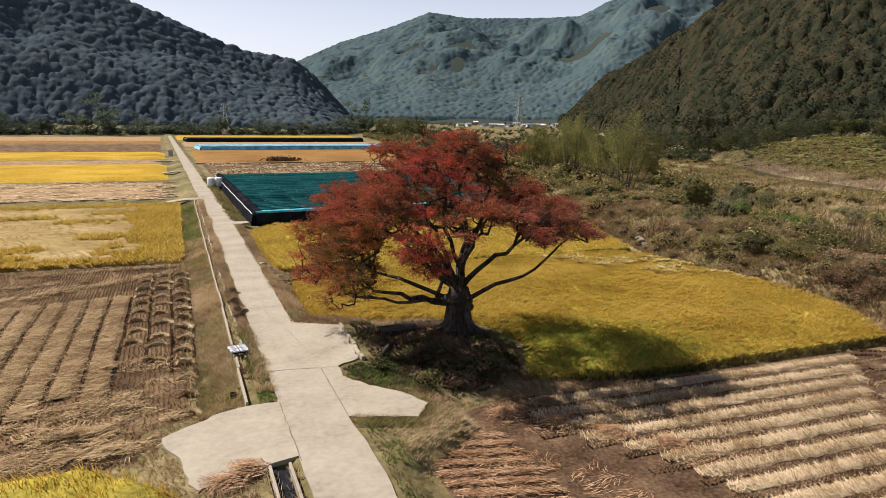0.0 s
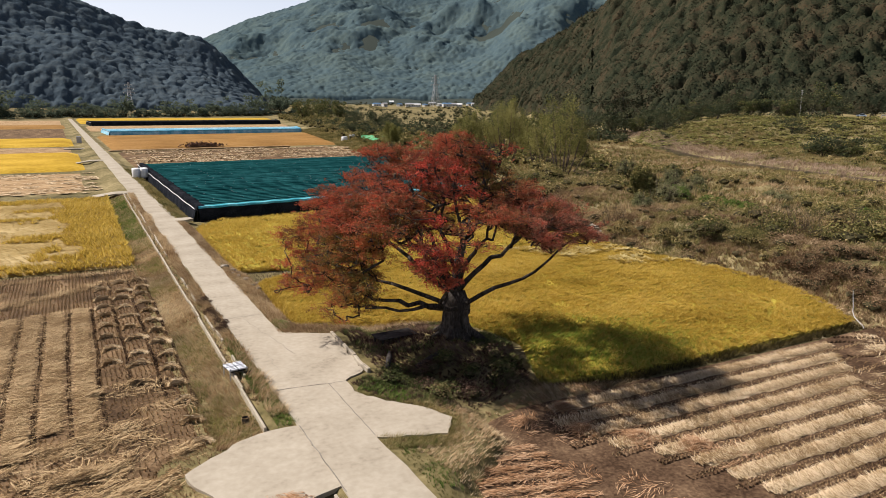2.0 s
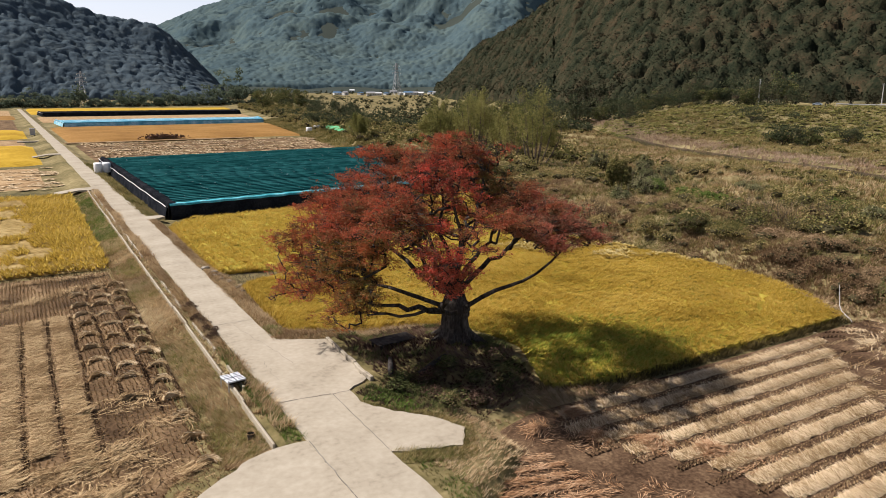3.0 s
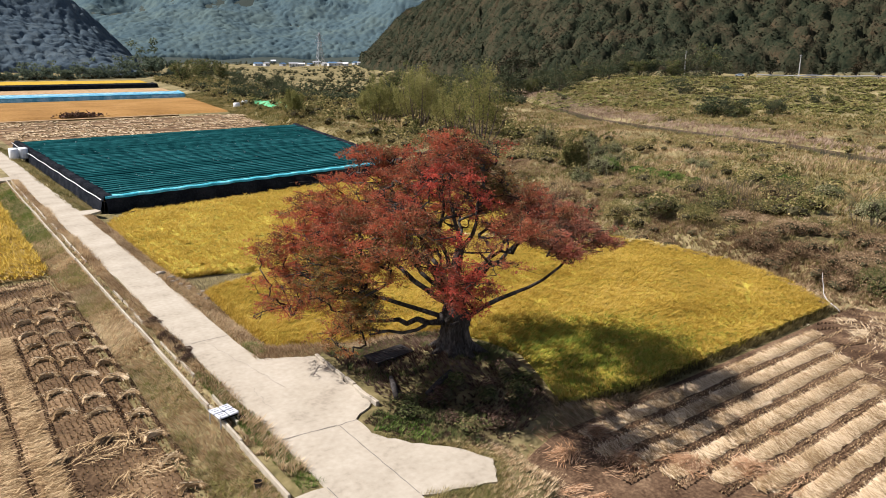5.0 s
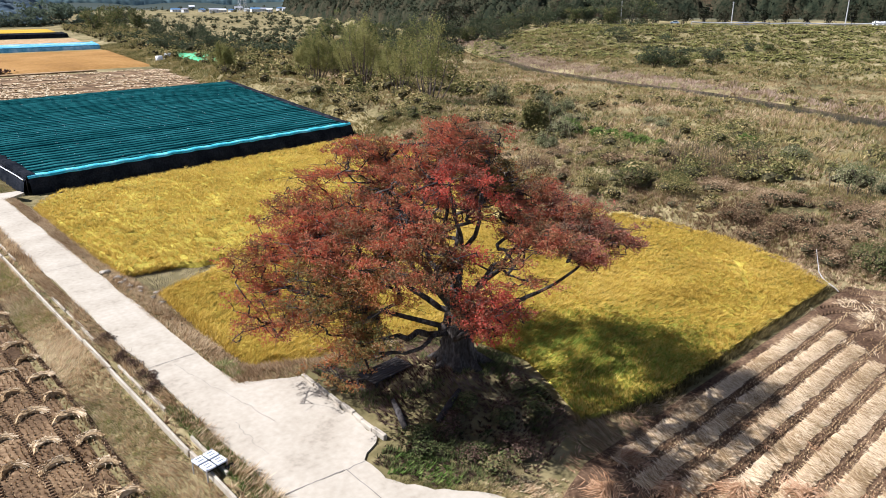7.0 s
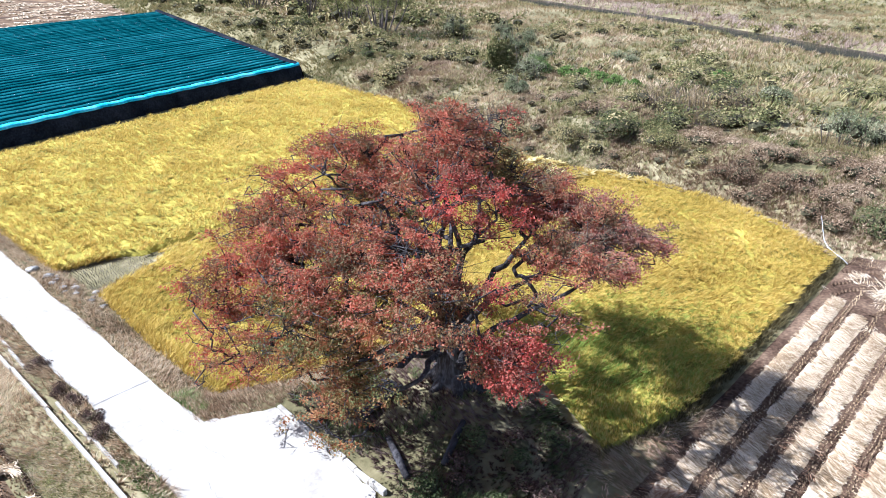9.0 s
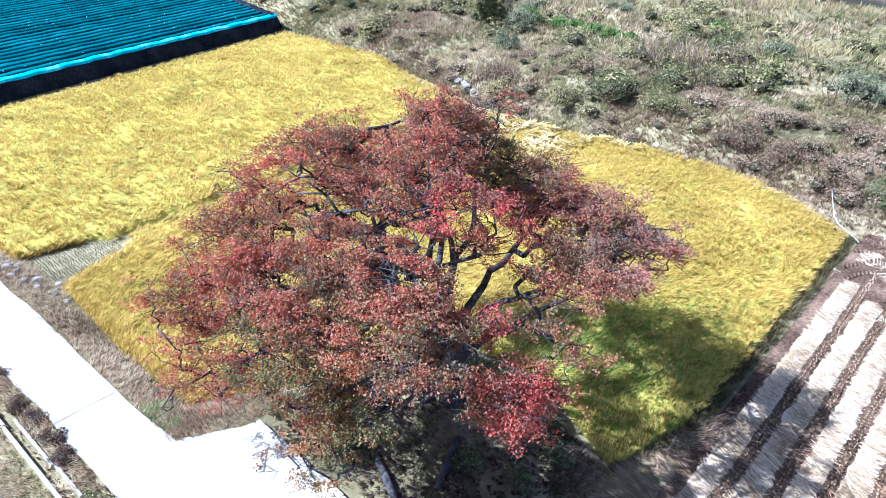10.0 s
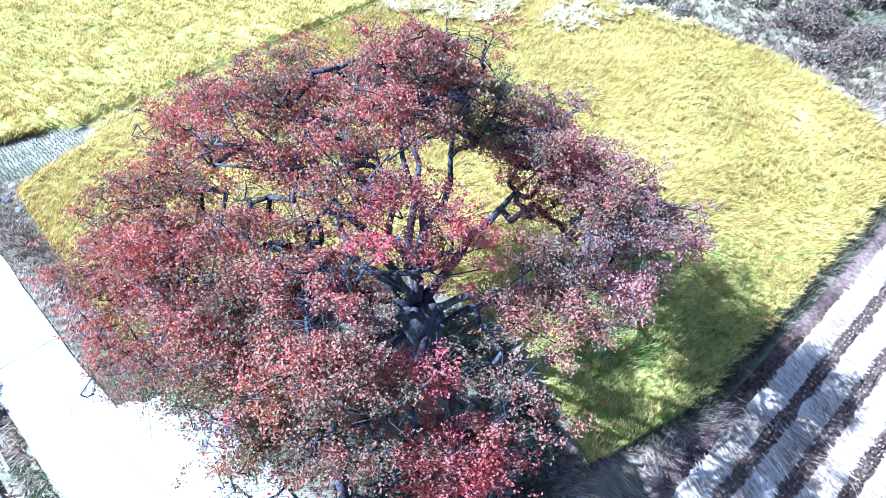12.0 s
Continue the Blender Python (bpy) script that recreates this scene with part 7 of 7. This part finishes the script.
def woods(name, label, mat, az0, az1, r0, r1, step, cell, leaves, leaf, seed, lowest=0.4, relief=1.0):
    """Woods as one closed canopy over a hillside, with loose sprays of leaves standing off it."""
    rng = np.random.default_rng(seed)
    mid = (r0 + r1) / 2
    az = np.radians(np.arange(az0, az1, math.degrees(step / mid)))
    rr = np.arange(r0, r1, step)
    a, r = np.meshgrid(az, rr)
    a, r = a + rng.normal(size=a.shape) * 0.2 * step / mid, r + rng.normal(size=a.shape) * 0.2 * step
    x, y = r * np.sin(a), r * np.cos(a)
    rise = hills(x, y)
    ground = ground_z(x, y)
    bump = crowns_over(x, y, cell, seed) + 0.6 * crowns_over(x * 1.3 + 71, y * 1.3, cell * 0.42, seed + 9) + 0.10 * cell * (fbm(x / (0.3 * cell), y / (0.3 * cell), seed, 2) - 0.5)
    cover = np.clip((rise - lowest) / 2.0, 0, 1)
    z = np.where(rise > lowest, ground + 0.4 * cell * cover + bump * relief * (0.35 + 0.65 * cover), ground - 2.0)
    n0, n1 = a.shape
    idx = np.arange(n0 * n1).reshape(n0, n1)
    f = np.stack([idx[:-1, :-1], idx[1:, :-1], idx[1:, 1:], idx[:-1, 1:]], 2).reshape(-1, 4)
    f = f[(rise > lowest).ravel()[f].any(1)]
    v = np.stack([x, y, z], 2).reshape(-1, 3)
    if leaves:
        pick = rng.choice(np.flatnonzero((rise > lowest + 0.5).ravel()), leaves)
        c = v[pick] + rng.normal(size=(leaves, 3)) * [0.5 * step, 0.5 * step, 0.3 * step] + [0, 0, 0.25 * leaf]
        cv, cf = cards(c, unit(rng.normal(size=(leaves, 3)) + [0, 0, 0.9]), leaf, rng)
        v, f = np.concatenate([v, cv]), np.concatenate([f, cf + len(v)])
    return thing(name, label, "woods", kind="stuff", data=np_mesh(name, v, f, mat, True))


woods("hill_woods", "dense mixed autumn woods on the nearer hillside", M_WOODS, 38, 80, 425, 935, 1.9, 8.0, 50000, 1.5, 21)
woods("hill_woods", "dense mixed woods where the hillside runs out", M_WOODS, 29.5, 38.5, 500, 1500, 2.6, 9.0, 20000, 2.0, 24)
# the two farthest woods have distance haze in their leaf colour
woods("hill_woods", "dark wooded hillside beyond the fields", M_HAZEHILL, -17, 14, 848, 1170, 2.2, 9.0, 0, 2.0, 22, relief=0.5)
woods("hill_woods", "distant wooded mountain across the valley", M_HAZEMOUNT, 3, 43, 1600, 2660, 4.6, 12.0, 0, 3.0, 23, relief=0.42)

# straw heaps strewn over the field behind the nets
r = np.random.default_rng(141)
n = 2600
yy = r.uniform(198, 265, n)
xx = r.uniform(12, 62 + 0.185 * (yy - 110) - 1)
on = fbm(xx / 5, yy / 2.5, 140, 2) > 0.47
tv, tf = tuft_template(7, r, 1.6, 0.9)
v, f = stamp(tv, tf, np.stack([xx[on], yy[on], np.full(on.sum(), -0.62)], 1), np.stack([r.uniform(0.6, 1.1, on.sum()), r.uniform(0.5, 0.8, on.sum()), r.uniform(0.15, 0.35, on.sum())], 1), r.normal(size=on.sum()) * 0.4)
thing("loose_straw", "pale straw heaps strewn over a harvested paddy", "straw", kind="stuff", data=np_mesh("loose_straw", v, f, M_STRAW))

yy = r.uniform(150, 194, 3000)
xx = r.uniform(-110, 0.6, 3000)
on = fbm(xx / 6, yy / 2.5, 142, 2) > 0.47
v, f = stamp(tv, tf, np.stack([xx[on], yy[on], np.full(on.sum(), -0.82)], 1), np.stack([r.uniform(0.6, 1.1, on.sum()), r.uniform(0.4, 0.7, on.sum()), r.uniform(0.07, 0.15, on.sum())], 1), r.normal(size=on.sum()) * 0.4)
thing("loose_straw", "dull straw strewn over the tan harvested paddy", "straw", kind="stuff", data=np_mesh("loose_straw", v, f, M_STRAW))

# brush and small trees over the far valley floor
r = np.random.default_rng(151)
az, rr = np.radians(r.uniform(13.5, 44, 2700)), 330 + 1150 * r.random(2700) ** 1.3
x, y = rr * np.sin(az), rr * np.cos(az)
on = (x > 75 + 0.185 * (y - 110)) & (fbm(x / 70, y / 70, 150, 3) > 0.47) & (hills(x, y) < 6) & (np.abs(x - river_x(y)) > 10)
x, y = x[on], y[on]
shrubs("valley_brush", "green brush and small trees across the valley floor", x, y, 1.4 + 3.6 * r.random(len(x)) ** 2, 36, 0.34, M_FOOT, 152, 0.8)
# grass and creepers over the far bank and embankment
tufts("embankment_grass", "olive green grass over the far embankment", "grass", [(205, 60), (420, 60), (420, 260), (300, 330), (215, 240)], 0.30, on_ground, 0.9, M_SHRUB, 171, width=0.55, blades=5, lean=0.5, mask=lambda x, y, r: wild_mask(x, y, r) & (np.hypot(x, y) < 389))
tufts("embankment_grass", "green creepers over the far embankment", "grass", [(230, 90), (400, 90), (400, 250), (290, 330), (230, 260)], 0.25, on_ground, 0.9, M_WILLOW, 172, width=0.55, blades=5, lean=0.8, mask=lambda x, y, r: (np.hypot(x, y) < 389) & (np.hypot(x, y) > 300) & (fbm(x / 25, y / 25, 173, 3) > 0.47))
# large mounded bushes on the levee and the river flat
r = np.random.default_rng(181)
x, y = r.uniform(55, 130, 1050), r.uniform(34, 170, 1050)
d = x - levee_edge(y)
on = (d > 2.5) & (fbm(x / 15, y / 11, 182, 2) > 0.56) & (np.abs(x - river_x(y)) > 14)
x, y = x[on], y[on]
shrubs("mounded_bushes", "broad olive bushes mounded over the levee and flat", x, y, 0.9 + 1.8 * r.random(len(x)) ** 2, 260, 0.125, M_SHRUB, 183, 0.8)
r = np.random.default_rng(184)
y = 28 + 75 * r.random(120) ** 1.7
x = levee_edge(y) + 1.0 + 13 * r.random(120) ** 1.7
shrubs("mounded_bushes", "russet brown bushes along the paddy edge", x, y, r.uniform(0.8, 1.8, 120), 400, 0.10, M_RUSSET, 185, 0.7)
# extra dark bushes scattered at random to stand in for bush shadows
r = np.random.default_rng(187)
y = r.uniform(34, 125, 150)
x = levee_edge(y) + r.uniform(3, 42, 150)
on = fbm(x / 10, y / 8, 188, 2) > 0.5
x, y = x[on], y[on]
shrubs("mounded_bushes", "dark bushes added as shadow spots over the levee and flat", x, y, 0.8 + 1.2 * r.random(len(x)) ** 2, 300, 0.12, M_DARKGREEN, 189, 0.85)
